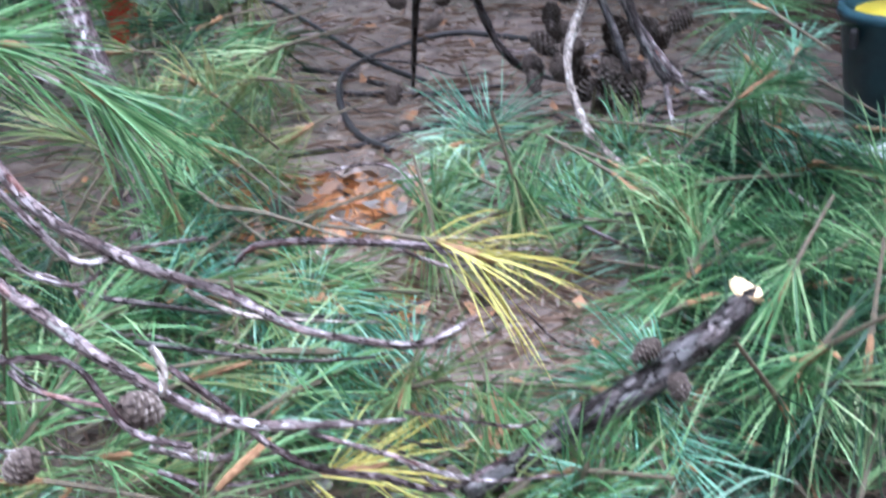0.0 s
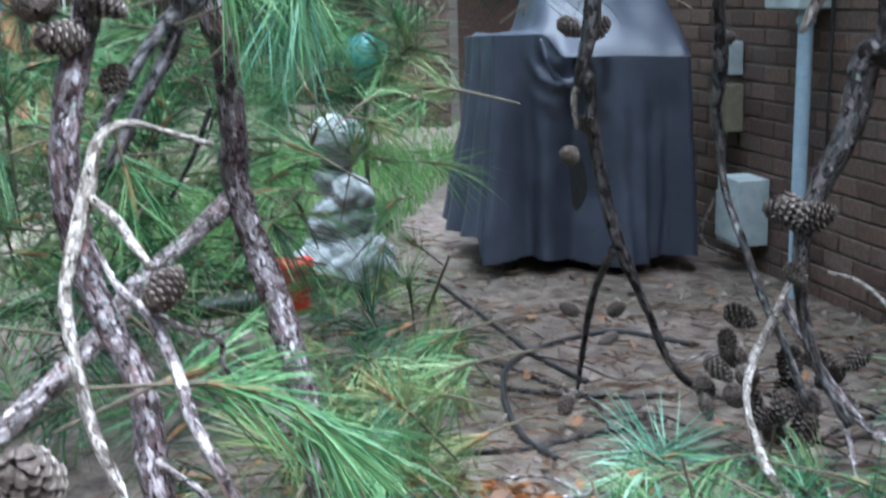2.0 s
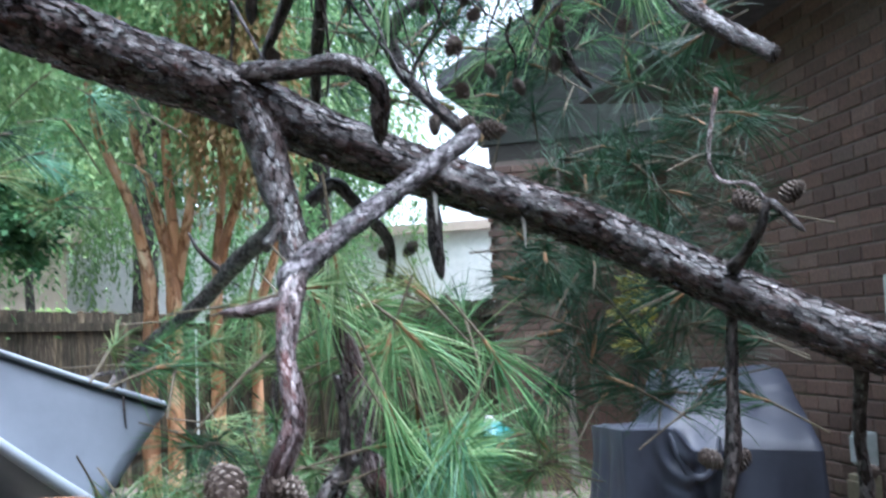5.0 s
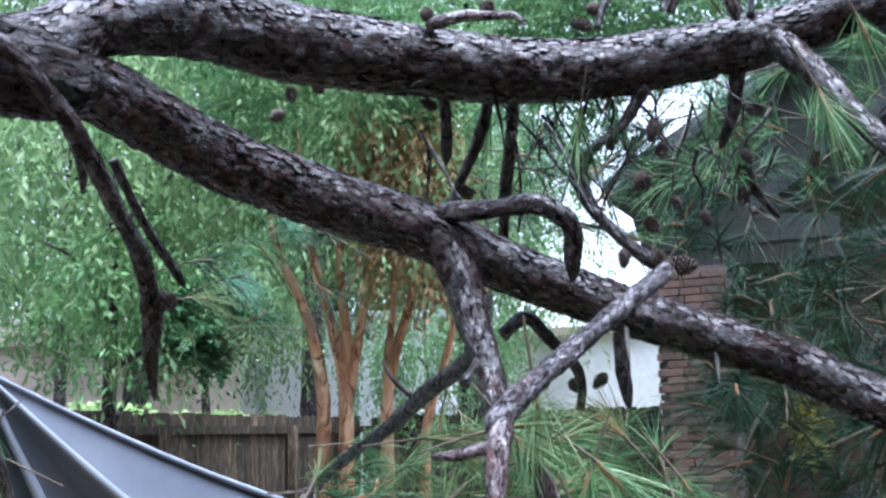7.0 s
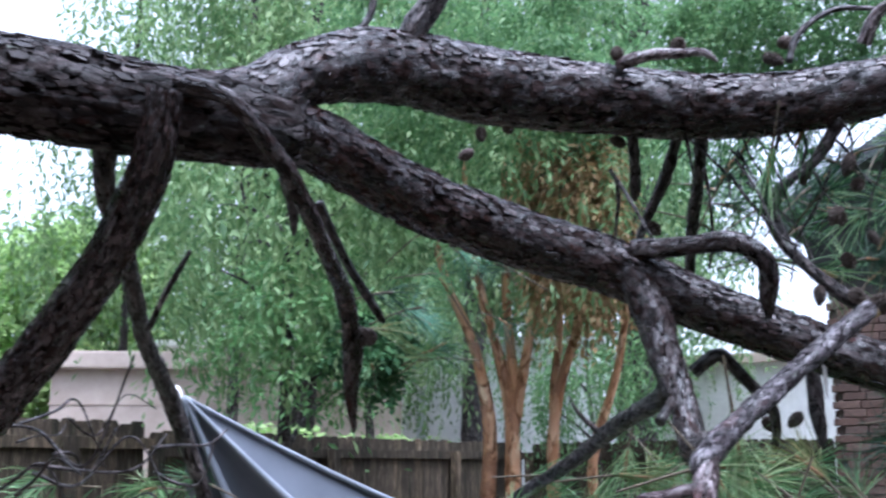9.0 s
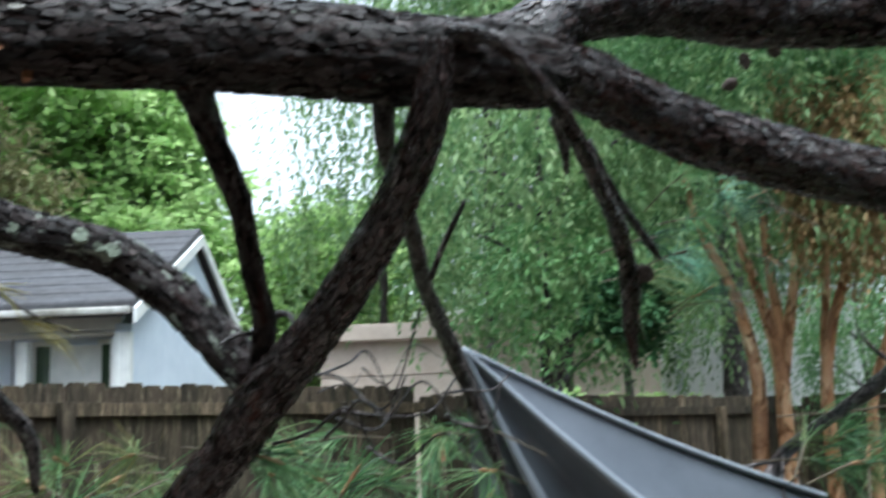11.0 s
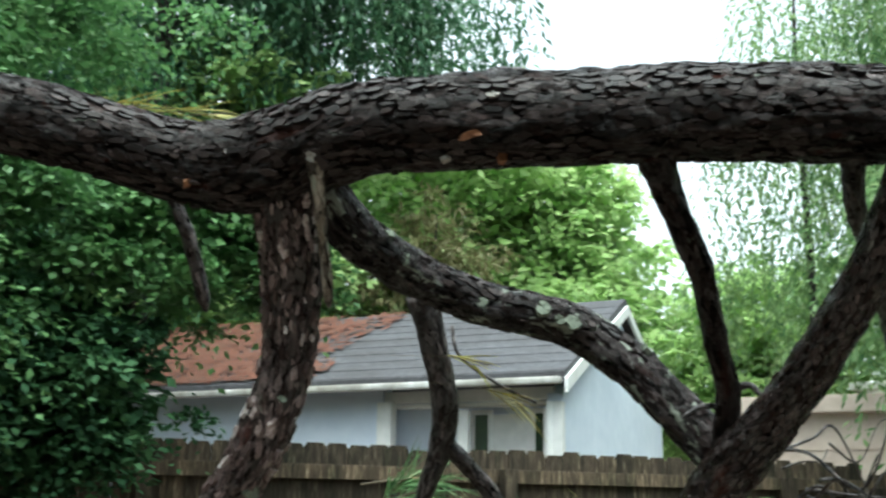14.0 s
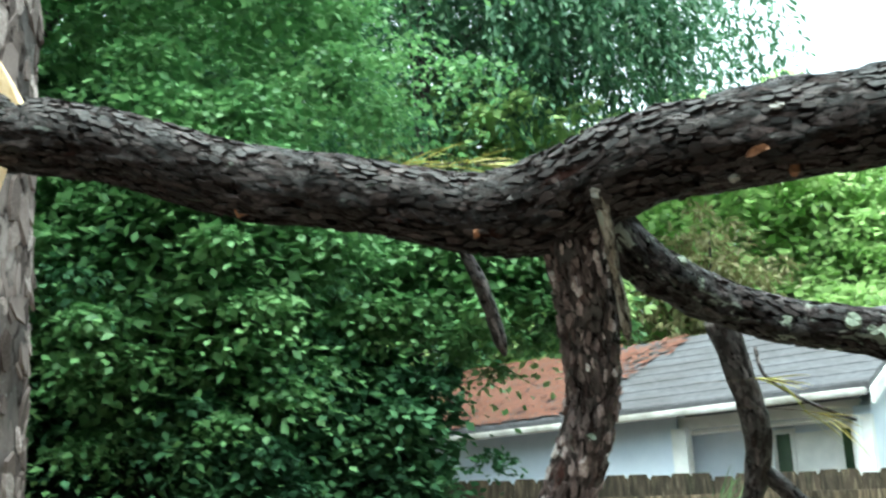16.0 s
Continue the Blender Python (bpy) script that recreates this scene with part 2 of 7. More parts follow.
SIDING = speckled("pale_blue_siding", [(0.3, (0.60, 0.68, 0.78)), (0.7, (0.68, 0.75, 0.84))], 6, 0.7, 0.1, (0.8, (0.88, 0.89, 0.91)))
TRIM = speckled("white_trim_paint", [(0.3, (0.72, 0.74, 0.74)), (0.7, (0.84, 0.85, 0.84))], 8, 0.6, 0.1, (1.0, (0.85, 0.85, 0.82)))
GUTTER = speckled("stained_gutter_paint", [(0.3, (0.34, 0.335, 0.31)), (0.5, (0.56, 0.56, 0.54)), (0.7, (0.72, 0.73, 0.72))], 5, 0.6, 0.2, (1.3, (0.6, 0.58, 0.52)))
TAN = speckled("tan_siding", [(0.3, (0.50, 0.40, 0.33)), (0.7, (0.62, 0.52, 0.44))], 5, 0.8, 0.1, (0.7, (0.85, 0.85, 0.85)))
MORTAR = speckled("mortar", [(0.3, (0.085, 0.069, 0.058)), (0.7, (0.135, 0.112, 0.096))], 90, 0.9, 0.5)
BEAM = speckled("dark_beam", [(0.3, (0.018, 0.017, 0.014)), (0.7, (0.04, 0.037, 0.03))], 6, 0.8, 0.2, (1.0, (0.75, 0.75, 0.72)), stretch=(0.6, 6, 6))
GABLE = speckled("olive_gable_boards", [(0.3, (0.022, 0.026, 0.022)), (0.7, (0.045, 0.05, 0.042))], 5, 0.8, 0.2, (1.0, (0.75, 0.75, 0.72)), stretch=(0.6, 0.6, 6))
METALBOX = speckled("grey_painted_metal", [(0.3, (0.42, 0.47, 0.47)), (0.7, (0.54, 0.58, 0.58))], 20, 0.5, 0.15, (5.0, (0.8, 0.82, 0.8)))
PIPE = speckled("blue_grey_conduit", [(0.3, (0.30, 0.40, 0.47)), (0.7, (0.42, 0.51, 0.58))], 30, 0.5, 0.1)
BEIGEBOX = speckled("weathered_beige_plastic", [(0.3, (0.17, 0.155, 0.10)), (0.7, (0.25, 0.22, 0.15))], 30, 0.7, 0.2)
TEAL = speckled("teal_plastic", [(0.3, (0.02, 0.14, 0.15)), (0.7, (0.04, 0.24, 0.24))], 18, 0.35, 0.1)
DARKTEAL = speckled("dark_teal_plastic", [(0.3, (0.02, 0.055, 0.07)), (0.7, (0.04, 0.10, 0.12))], 18, 0.4, 0.1)
YELLOW = speckled("yellow_plastic", [(0.3, (0.62, 0.48, 0.03)), (0.7, (0.75, 0.62, 0.06))], 18, 0.4, 0.1)
BLUE = speckled("blue_plastic", [(0.3, (0.03, 0.14, 0.42)), (0.7, (0.06, 0.22, 0.55))], 18, 0.4, 0.1)
CEMENT = speckled("weathered_white_concrete", [(0.25, (0.17, 0.18, 0.18)), (0.5, (0.38, 0.40, 0.40)), (0.8, (0.62, 0.64, 0.64))], 24, 0.85, 0.7, (6, (0.6, 0.6, 0.6)))
TERRA = speckled("terracotta", [(0.3, (0.22, 0.08, 0.04)), (0.7, (0.38, 0.16, 0.09))], 18, 0.8, 0.4)
CREAM = speckled("cream_petals", [(0.3, (0.34, 0.40, 0.20)), (0.7, (0.62, 0.66, 0.46))], 30, 0.5, 0.2)
FRESH = speckled("fresh_split_wood", [(0.3, (0.55, 0.36, 0.16)), (0.7, (0.80, 0.63, 0.40))], 25, 0.7, 0.6)


def cloth(name, a, c, rough):
    m, n, l, b = material(name, rough, 0, 0.45)
    v = coords(n, l, 1.0)
    s, w = noise_tex(n, l, v, 3.5, 5), noise_tex(n, l, v, 900, 2)
    r = ramp(n, [(0.3, a), (0.7, c)])
    l.new(s.outputs[0], r.inputs[0])
    l.new(r.outputs[0], b.inputs["Base Color"])
    bumped(n, l, b, w.outputs[0], 0.25, 0.001)
    return m


COVER = cloth("charcoal_cover_cloth", (0.034, 0.038, 0.055), (0.064, 0.071, 0.097), 0.42)
CANOPY = cloth("grey_canopy_cloth", (0.105, 0.12, 0.143), (0.152, 0.17, 0.20), 0.36)

# lighter canopy cloth: the sky's sheen on the ridges put into colour
FOLD_SHEEN = cloth("sheen_fold_cloth", (0.19, 0.215, 0.25), (0.28, 0.31, 0.345), 0.4)


def brick_material():
    m, n, l, b = material("red_brown_brick", 0.85)
    o = n.new("ShaderNodeObjectInfo")
    g = n.new("ShaderNodeNewGeometry")
    both = n.new("ShaderNodeMath")
    both.operation = "ADD"
    l.new(o.outputs["Random"], both.inputs[0])
    l.new(g.outputs["Random Per Island"], both.inputs[1])
    wrap = n.new("ShaderNodeMath")
    wrap.operation = "FRACT"
    l.new(both.outputs[0], wrap.inputs[0])
    r = ramp(n, [(0.0, (0.078, 0.050, 0.039)), (0.35, (0.104, 0.064, 0.048)), (0.6, (0.128, 0.078, 0.058)), (0.8, (0.142, 0.096, 0.075)), (1.0, (0.092, 0.066, 0.053))])
    l.new(wrap.outputs[0], r.inputs[0])
    v = coords(n, l, 1.0)
    s = noise_tex(n, l, v, 45, 6)
    k = ramp(n, [(0.3, (0.6, 0.6, 0.62)), (0.7, (1.2, 1.15, 1.1))])
    l.new(s.outputs[0], k.inputs[0])
    l.new(mixed(n, l, "MULTIPLY", 1.0, r.outputs[0], k.outputs[0]), b.inputs["Base Color"])
    bumped(n, l, b, s.outputs[0], 0.6, 0.004)
    return m


BRICK = brick_material()


def board_material():
    """Old fence boards: grain along the board, pale washed streaks, green-black damp, a tone for each board."""
    m, n, l, b = material("weathered_fence_board", 0.85, 0, 0.3)
    v = coords(n, l, (6.0, 6.0, 0.8))
    o = n.new("ShaderNodeObjectInfo")
    move = n.new("ShaderNodeVectorMath")
    move.operation = "MULTIPLY_ADD"
    move.inputs[1].default_value = (37.0, 11.0, 53.0)
    l.new(o.outputs["Random"], move.inputs[0])
    l.new(v.outputs[0], move.inputs[2])
    g = noise_tex(n, l, move, 9, 6)
    r = ramp(n, [(0.25, (0.022, 0.017, 0.012)), (0.48, (0.055, 0.043, 0.031)), (0.62, (0.12, 0.098, 0.070)), (0.76, (0.34, 0.30, 0.235))])
    l.new(g.outputs[0], r.inputs[0])
    w = noise_tex(n, l, move, 1.6, 3)
    k = ramp(n, [(0.35, (0.38, 0.42, 0.34)), (0.62, (1.15, 1.1, 1.05))])
    l.new(w.outputs[0], k.inputs[0])
    own = ramp(n, [(0.0, (0.62, 0.62, 0.60)), (0.7, (1.0, 1.0, 1.0)), (1.0, (1.5, 1.45, 1.35))])
    l.new(o.outputs["Random"], own.inputs[0])
    c = mixed(n, l, "MULTIPLY", 1.0, mixed(n, l, "MULTIPLY", 1.0, r.outputs[0], k.outputs[0]), own.outputs[0])
    l.new(c, b.inputs["Base Color"])
    bumped(n, l, b, g.outputs[0], 0.6, 0.004)
    return m


WOODGREY = board_material()
# green base colour stands in for the garden mirrored in the glass
GLASS = speckled("garden_tinted_glass", [(0.3, (0.03, 0.05, 0.035)), (0.7, (0.07, 0.11, 0.06))], 3, 0.06, 0.02, spec=0.9)


# ---- helpers of this place ----
def finish(name, me, mat, parent=None, label="", smooth=False):
    for m in mat if isinstance(mat, (list, tuple)) else [mat]:
        me.materials.append(m)
    if smooth:
        me.polygons.foreach_set("use_smooth", [True] * len(me.polygons))
    ob = new(name, me)
    if parent:
        ob.parent = parent
    if label:
        ob["label"] = label
    return ob


def part(name, bm, mat, parent=None, label="", smooth=False):
    me = bpy.data.meshes.new(name)
    bm.to_mesh(me)
    bm.free()
    return finish(name, me, mat, parent, label, smooth)


def raw(name, verts, faces, mat, parent=None, label="", smooth=False):
    me = bpy.data.meshes.new(name)
    me.from_pydata([tuple(v) for v in verts], [], [tuple(q) for q in faces])
    me.update()
    return finish(name, me, mat, parent, label, smooth)


def empty(name, place=(0, 0, 0), rz=0.0):
    e = new(name)
    e.matrix_world = pose(*place, 0, 0, rz)
    e.empty_display_size = 0.1
    bpy.context.view_layer.update()
    return e


def box(size, at=(0, 0, 0), bevel=0.0, rz=0.0, bm=None, segs=2):
    """A bevelled box whose base stands at z of at."""
    bm = bm or bmesh.new()
    m = pose(at[0], at[1], at[2] + size[2] / 2, 0, 0, rz) @ Matrix.Diagonal((*size, 1))
    made = bmesh.ops.create_cube(bm, size=1, matrix=m)
    if bevel:
        edges = list({e for v in made["verts"] for e in v.link_edges})
        bmesh.ops.bevel(bm, geom=edges, offset=bevel, segments=segs, affect="EDGES", profile=0.6)
    return bm


def revolve(profile, sides=24, at=(0, 0, 0), wobble=0.0):
    """A turned shape from (radius, height) pairs."""
    bm, rings = bmesh.new(), []
    for r, z in profile:
        rings.append([bm.verts.new((at[0] + (r + wobble * noise.noise((3 * math.cos(a), 3 * math.sin(a), 9 * z))) * math.cos(a), at[1] + r * math.sin(a), at[2] + z)) for a in [2 * math.pi * i / sides for i in range(sides)]])
    for a, c in zip(rings, rings[1:]):
        for i in range(sides):
            bm.faces.new((a[i], a[(i + 1) % sides], c[(i + 1) % sides], c[i]))
    bm.faces.new(rings[0][::-1])
    bm.faces.new(rings[-1])
    return bm


def glide(points, step):
    """A smooth line through the given places (any number of values each), cut at even steps."""
    p = np.array(points, float)
    p = np.vstack([2 * p[0] - p[1], p, 2 * p[-1] - p[-2]])
    out = []
    for i in range(1, len(p) - 2):
        a, b, c, d = p[i - 1 : i + 3]
        n = max(2, int(np.linalg.norm((c - b)[:3]) / step))
        for t in np.arange(n) / n:
            out.append(0.5 * (2 * b + (c - a) * t + (2 * a - 5 * b + 4 * c - d) * t * t + (3 * b - a - 3 * c + d) * t**3))
    out.append(p[-2])
    q = np.array(out)
    for _ in range(2):
        q[1:-1] = (q[:-2] + 2 * q[1:-1] + q[2:]) / 4
    return q


def tube(points, step=0.02, sides=12, rough=0.1, seed=0.0, coarse=0.0, knots=0.0, splinter=0.0):
    """A limb: a smooth spine with its own radius, an uneven skin, and lengths in metres as uv."""
    q = glide(points, step)
    n, tan = len(q), np.gradient(q[:, :3], axis=0)
    tan /= np.linalg.norm(tan, axis=1, keepdims=True) + 1e-9
    side = np.cross(tan[0], (0.3, 0.2, 0.9))
    verts, along = [], 0.0
    side /= np.linalg.norm(side)
    runs = []
    for i in range(n):
        side = side - tan[i] * (side @ tan[i])
        side /= np.linalg.norm(side)
        other = np.cross(tan[i], side)
        if i:
            along += np.linalg.norm(q[i, :3] - q[i - 1, :3])
        runs.append(along)
        r = q[i, 3]
        swell = 1 + knots * noise.noise((along * 7 + seed, seed, 0.3)) if knots else 1.0
        for k in range(sides):
            a = 2 * math.pi * k / sides
            c, s = math.cos(a), math.sin(a)
            g = rough * noise.noise((c * 1.7 + seed, s * 1.7, along * 9 / max(0.3, r * 12)))
            if coarse:
                w = noise.noise((c * r * 30 + seed, s * r * 30, along * 16)) * 0.9
                e, cells = noise.voronoi((c * r * 48 + w, s * r * 48 + seed, along * 20 + 1.2 * w))
                step_up = math.sin(cells[0].x * 91.7 + cells[0].z * 47.3) * min(1.0, (e[1] - e[0]) / 0.25)
                g += coarse * (0.0022 * step_up + 0.0035 * noise.noise((c * r * 30, s * r * 30 + seed, along * 9)) + 0.0012 * noise.noise((c * r * 190, s * r * 190 + seed, along * 80))) / r
            rr = r * swell * (1 + g)
            back = splinter * r * noise.random() if splinter and i == n - 1 else 0.0
            verts.append(q[i, :3] + (side * c + other * s) * rr + tan[i] * back)
    faces = [(i * sides + k, i * sides + (k + 1) % sides, (i + 1) * sides + (k + 1) % sides, (i + 1) * sides + k) for i in range(n - 1) for k in range(sides)]
    faces += [tuple(range(sides))[::-1], tuple((n - 1) * sides + k for k in range(sides))]
    me = bpy.data.meshes.new("tube")
    me.from_pydata([tuple(v) for v in verts], [], faces)
    me.update()
    uv = me.uv_layers.new(name="UVMap")
    mean = float(q[:, 3].mean())
    for poly in me.polygons:
        for li in poly.loop_indices:
            v = me.loops[li].vertex_index
            i, k = divmod(v, sides)
            if k == 0 and len(poly.vertices) == 4 and any(w % sides == sides - 1 for w in poly.vertices):
                k = sides
            uv.data[li].uv = (runs[i] + seed * 3.1, 2 * math.pi * mean * k / sides + seed)
    return me


# ---- the fallen pine ----
pine = tagged(empty("fallen_pine_tree", (-2.6, 1.36, 0)), "storm-felled pine with grey-brown plated bark, long green needles and cones", "tree")
pine_turn = pine.matrix_world.inverted()
count = [0]


def under(ob, thing):
    """Hang a mesh that is built in world places under a thing."""
    ob.parent = thing
    ob.matrix_parent_inverse = thing.matrix_world.inverted()
    return ob


def wood(name, kind, points):
    count[0] += 1
    big = max(p[3] for p in points)
    seed = count[0] * 1.37
    end, near = Vector(points[-1][:3]), Vector(points[-2][:3])
    if points[-1][3] > 0.007 and big < 0.046:
        # broken ends narrow to a ragged point
        tip = end + (end - near).normalized() * points[-1][3] * 1.8
        points = list(points) + [(*tip, points[-1][3] * 0.25)]
    if big > 0.055:
        me = tube(points, 0.010, 64, 0.10, seed, 2.1 if kind in ("trunk", "spotted", "flaky") else 1.2, 0.05)
    elif big > 0.025:
        me = tube(points, 0.012, 28, 0.14, seed, 0.7, 0.12)
    else:
        me = tube(points, 0.012, 10, 0.2, seed, 0.0, 0.3)
    label = {"white": "bleached bare twig", "red": "reddish young twig", "lichen": "lichen-covered broken stub", "gray": "pale grey bark", "silver": "silvery grey bark"}.get(kind, "")
    return under(finish(name, me, BARK[kind], None, label, True), pine)


TRUNK_LINE = [(-3.12, -1.25, 2.67, 0.097), (-3.08, -1.03, 2.63, 0.093), (-3.05, -0.76, 2.59, 0.088), (-2.99, -0.46, 2.49, 0.090), (-2.90, -0.17, 2.43, 0.084), (-2.81, 0.07, 2.36, 0.090), (-2.68, 0.21, 2.34, 0.108), (-2.52, 0.37, 2.39, 0.100), (-2.37, 0.56, 2.39, 0.097), (-2.24, 0.81, 2.40, 0.096), (-2.20, 0.95, 2.42, 0.100), (-2.09, 1.17, 2.42, 0.101), (-1.96, 1.39, 2.41, 0.099), (-1.88, 1.61, 2.43, 0.095)]
LOW_LIMB = [(-1.98, 1.40, 2.41, 0.081), (-1.88, 1.62, 2.41, 0.082), (-1.87, 1.77, 2.44, 0.075), (-1.78, 2.10, 2.35, 0.080), (-1.62, 2.40, 2.27, 0.081), (-1.43, 2.63, 2.20, 0.079), (-1.20, 2.78, 2.08, 0.070), (-0.92, 2.91, 1.96, 0.066), (-0.63, 2.98, 1.85, 0.063), (-0.49, 3.07, 1.79, 0.064), (-0.17, 3.03, 1.62, 0.063), (0.16, 2.93, 1.46, 0.065), (0.35, 2.85, 1.41, 0.062), (0.49, 2.80, 1.28, 0.056), (0.56, 2.76, 1.15, 0.045)]
HIGH_LIMB = [(-1.95, 1.45, 2.43, 0.075), (-1.88, 1.62, 2.49, 0.077), (-1.86, 1.74, 2.58, 0.075), (-1.79, 1.99, 2.67, 0.093), (-1.64, 2.31, 2.68, 0.102), (-1.43, 2.61, 2.69, 0.099), (-1.17, 2.85, 2.69, 0.093), (-0.88, 3.02, 2.72, 0.087), (-0.50, 3.16, 2.79, 0.078), (-0.25, 3.22, 2.86, 0.070), (0.06, 3.28, 2.91, 0.059), (0.42, 3.36, 3.01, 0.045)]
CROOKED = [(-1.89, 1.33, 2.43, 0.043), (-1.93, 1.35, 2.29, 0.043), (-2.06, 1.38, 2.13, 0.047), (-2.22, 1.40, 1.99, 0.052), (-2.41, 1.41, 1.84, 0.057), (-2.57, 1.38, 1.70, 0.067), (-2.72, 1.36, 1.55, 0.065), (-2.90, 1.31, 1.36, 0.063), (-3.08, 1.26, 1.11, 0.060)]
FLAKY = [(-2.65, 0.27, 2.31, 0.075), (-2.71, 0.30, 2.20, 0.068), (-2.79, 0.33, 2.09, 0.065), (-2.85, 0.35, 1.96, 0.060), (-2.91, 0.34, 1.84, 0.057), (-2.99, 0.31, 1.71, 0.058), (-3.09, 0.27, 1.59, 0.057), (-3.20, 0.22, 1.43, 0.056), (-3.29, 0.18, 1.17, 0.054)]
SPOTTED = [(-2.65, 0.32, 2.33, 0.057), (-2.72, 0.44, 2.23, 0.055), (-2.84, 0.65, 2.17, 0.054), (-2.89, 0.87, 2.12, 0.055), (-2.86, 1.10, 2.08, 0.057), (-2.78, 1.23, 1.98, 0.057), (-2.70, 1.33, 1.85, 0.056), (-2.64, 1.39, 1.75, 0.059)]
wood("trunk", "trunk", TRUNK_LINE + [(-1.89, 1.72, 2.46, 0.073)])
wood("branch", "trunk", [(-2.23, 0.94, 2.35, 0.041), (-2.30, 1.03, 2.27, 0.033), (-2.37, 1.16, 2.13, 0.029), (-2.45, 1.26, 1.98, 0.027), (-2.53, 1.35, 1.87, 0.031), (-2.60, 1.38, 1.75, 0.030)])
wood("limb", "bark", LOW_LIMB)
wood("limb", "bark", HIGH_LIMB)
wood("branch", "bark", CROOKED)
wood("branch", "bark", [(-1.87, 1.34, 2.44, 0.021), (-1.79, 1.41, 2.42, 0.018), (-1.77, 1.50, 2.36, 0.019), (-1.78, 1.64, 2.27, 0.021), (-1.86, 1.87, 2.15, 0.021), (-1.95, 2.06, 2.09, 0.025), (-2.01, 2.18, 1.97, 0.027), (-2.06, 2.24, 1.86, 0.020), (-2.09, 2.30, 1.76, 0.008)])
wood("branch", "bark", [(-1.39, 2.63, 2.19, 0.055), (-1.33, 2.64, 2.07, 0.053), (-1.29, 2.61, 1.95, 0.047), (-1.22, 2.54, 1.82, 0.041), (-1.17, 2.47, 1.69, 0.035), (-1.13, 2.47, 1.71, 0.031), (-1.08, 2.45, 1.55, 0.027)])
wood("branch", "bark", [(-1.37, 2.61, 2.24, 0.031), (-1.22, 2.63, 2.24, 0.028), (-1.09, 2.63, 2.24, 0.027), (-1.02, 2.67, 2.18, 0.026), (-1.03, 2.71, 2.08, 0.024)])
wood("branch", "bark", [(-0.50, 3.12, 2.76, 0.047), (-0.38, 3.07, 2.61, 0.037), (-0.29, 3.01, 2.46, 0.033), (-0.17, 2.94, 2.32, 0.028), (-0.02, 2.86, 2.20, 0.021)])
wood("branch", "spotted", SPOTTED)
wood("branch", "flaky", FLAKY)
wood("branch", "dark", [(-3.05, 0.77, 2.16, 0.041), (-3.09, 0.83, 2.02, 0.035), (-3.13, 0.88, 1.88, 0.034), (-3.18, 0.89, 1.77, 0.031), (-3.24, 0.86, 1.62, 0.023), (-3.29, 0.85, 1.49, 0.019)])
wood("branch", "dark", [(-3.17, 0.89, 1.79, 0.023), (-3.17, 0.97, 1.72, 0.022), (-3.17, 1.06, 1.62, 0.019), (-3.19, 1.09, 1.49, 0.012)])
wood("branch", "dark", [(-3.04, 0.09, 2.35, 0.018), (-3.07, 0.14, 2.27, 0.020), (-3.11, 0.18, 2.19, 0.019), (-3.14, 0.21, 2.11, 0.017)])
wood("branch", "dark", [(-2.08, 1.35, 2.37, 0.029), (-2.19, 1.46, 2.27, 0.025), (-2.34, 1.67, 2.17, 0.023), (-2.54, 1.93, 2.01, 0.024), (-2.78, 2.28, 1.87, 0.028), (-2.80, 2.41, 1.68, 0.025), (-2.79, 2.48, 1.52, 0.022), (-2.78, 2.55, 1.31, 0.016)])
wood("branch", "dark", [(-1.76, 2.05, 2.72, 0.038), (-1.72, 2.06, 2.80, 0.034), (-1.67, 2.08, 2.88, 0.031), (-1.63, 2.10, 3.00, 0.027), (-1.54, 2.11, 3.18, 0.021)])
wood("branch", "dark", [(-1.29, 2.64, 1.88, 0.030), (-1.352, 2.737, 1.838, 0.029), (-1.601, 3.016, 1.778, 0.027), (-1.914, 3.369, 1.675, 0.025), (-2.265, 3.636, 1.547, 0.024), (-2.46, 3.78, 1.45, 0.030), (-2.505, 3.70, 1.30, 0.023), (-2.525, 3.56, 1.08, 0.019), (-2.51, 3.42, 0.86, 0.015), (-2.46, 3.30, 0.55, 0.011)])
wood("twig", "dark", [(-2.44, 3.74, 1.45, 0.008), (-2.52, 3.62, 1.43, 0.007), (-2.60, 3.52, 1.38, 0.004)])
wood("twig", "dark", [(-2.40, 3.70, 1.47, 0.007), (-2.37, 3.62, 1.36, 0.006), (-2.35, 3.60, 1.24, 0.003)])
wood("twig", "dark", [(-1.70, 3.10, 1.76, 0.010), (-1.75, 3.06, 1.82, 0.008), (-1.78, 3.05, 1.88, 0.004)])
wood("branch", "dark", [(-0.01, 1.30, 0.11, 0.017), (0.09, 1.36, 0.13, 0.022), (0.16, 1.40, 0.16, 0.025), (0.24, 1.44, 0.18, 0.023), (0.31, 1.50, 0.20, 0.021), (0.37, 1.54, 0.22, 0.018), (0.41, 1.58, 0.24, 0.016)])
wood("branch", "dark", [(0.52, 2.80, 1.26, 0.046), (0.50, 2.77, 1.10, 0.036), (0.46, 2.81, 1.10, 0.034), (0.42, 2.78, 0.93, 0.030), (0.36, 2.75, 0.80, 0.026), (0.32, 2.72, 0.71, 0.024), (0.31, 2.69, 0.60, 0.018), (0.32, 2.68, 0.50, 0.015), (0.36, 2.64, 0.37, 0.013), (0.42, 2.57, 0.27, 0.012)])
wood("branch", "dark", [(-1.03, 2.34, 1.45, 0.012), (-1.02, 2.35, 1.33, 0.012), (-1.03, 2.34, 1.20, 0.015), (-1.07, 2.27, 1.08, 0.014), (-1.12, 2.17, 0.94, 0.012)])
wood("twig", "dark", [(-2.46, 1.87, 2.02, 0.009), (-2.38, 1.85, 2.11, 0.009), (-2.29, 1.84, 2.21, 0.006)])
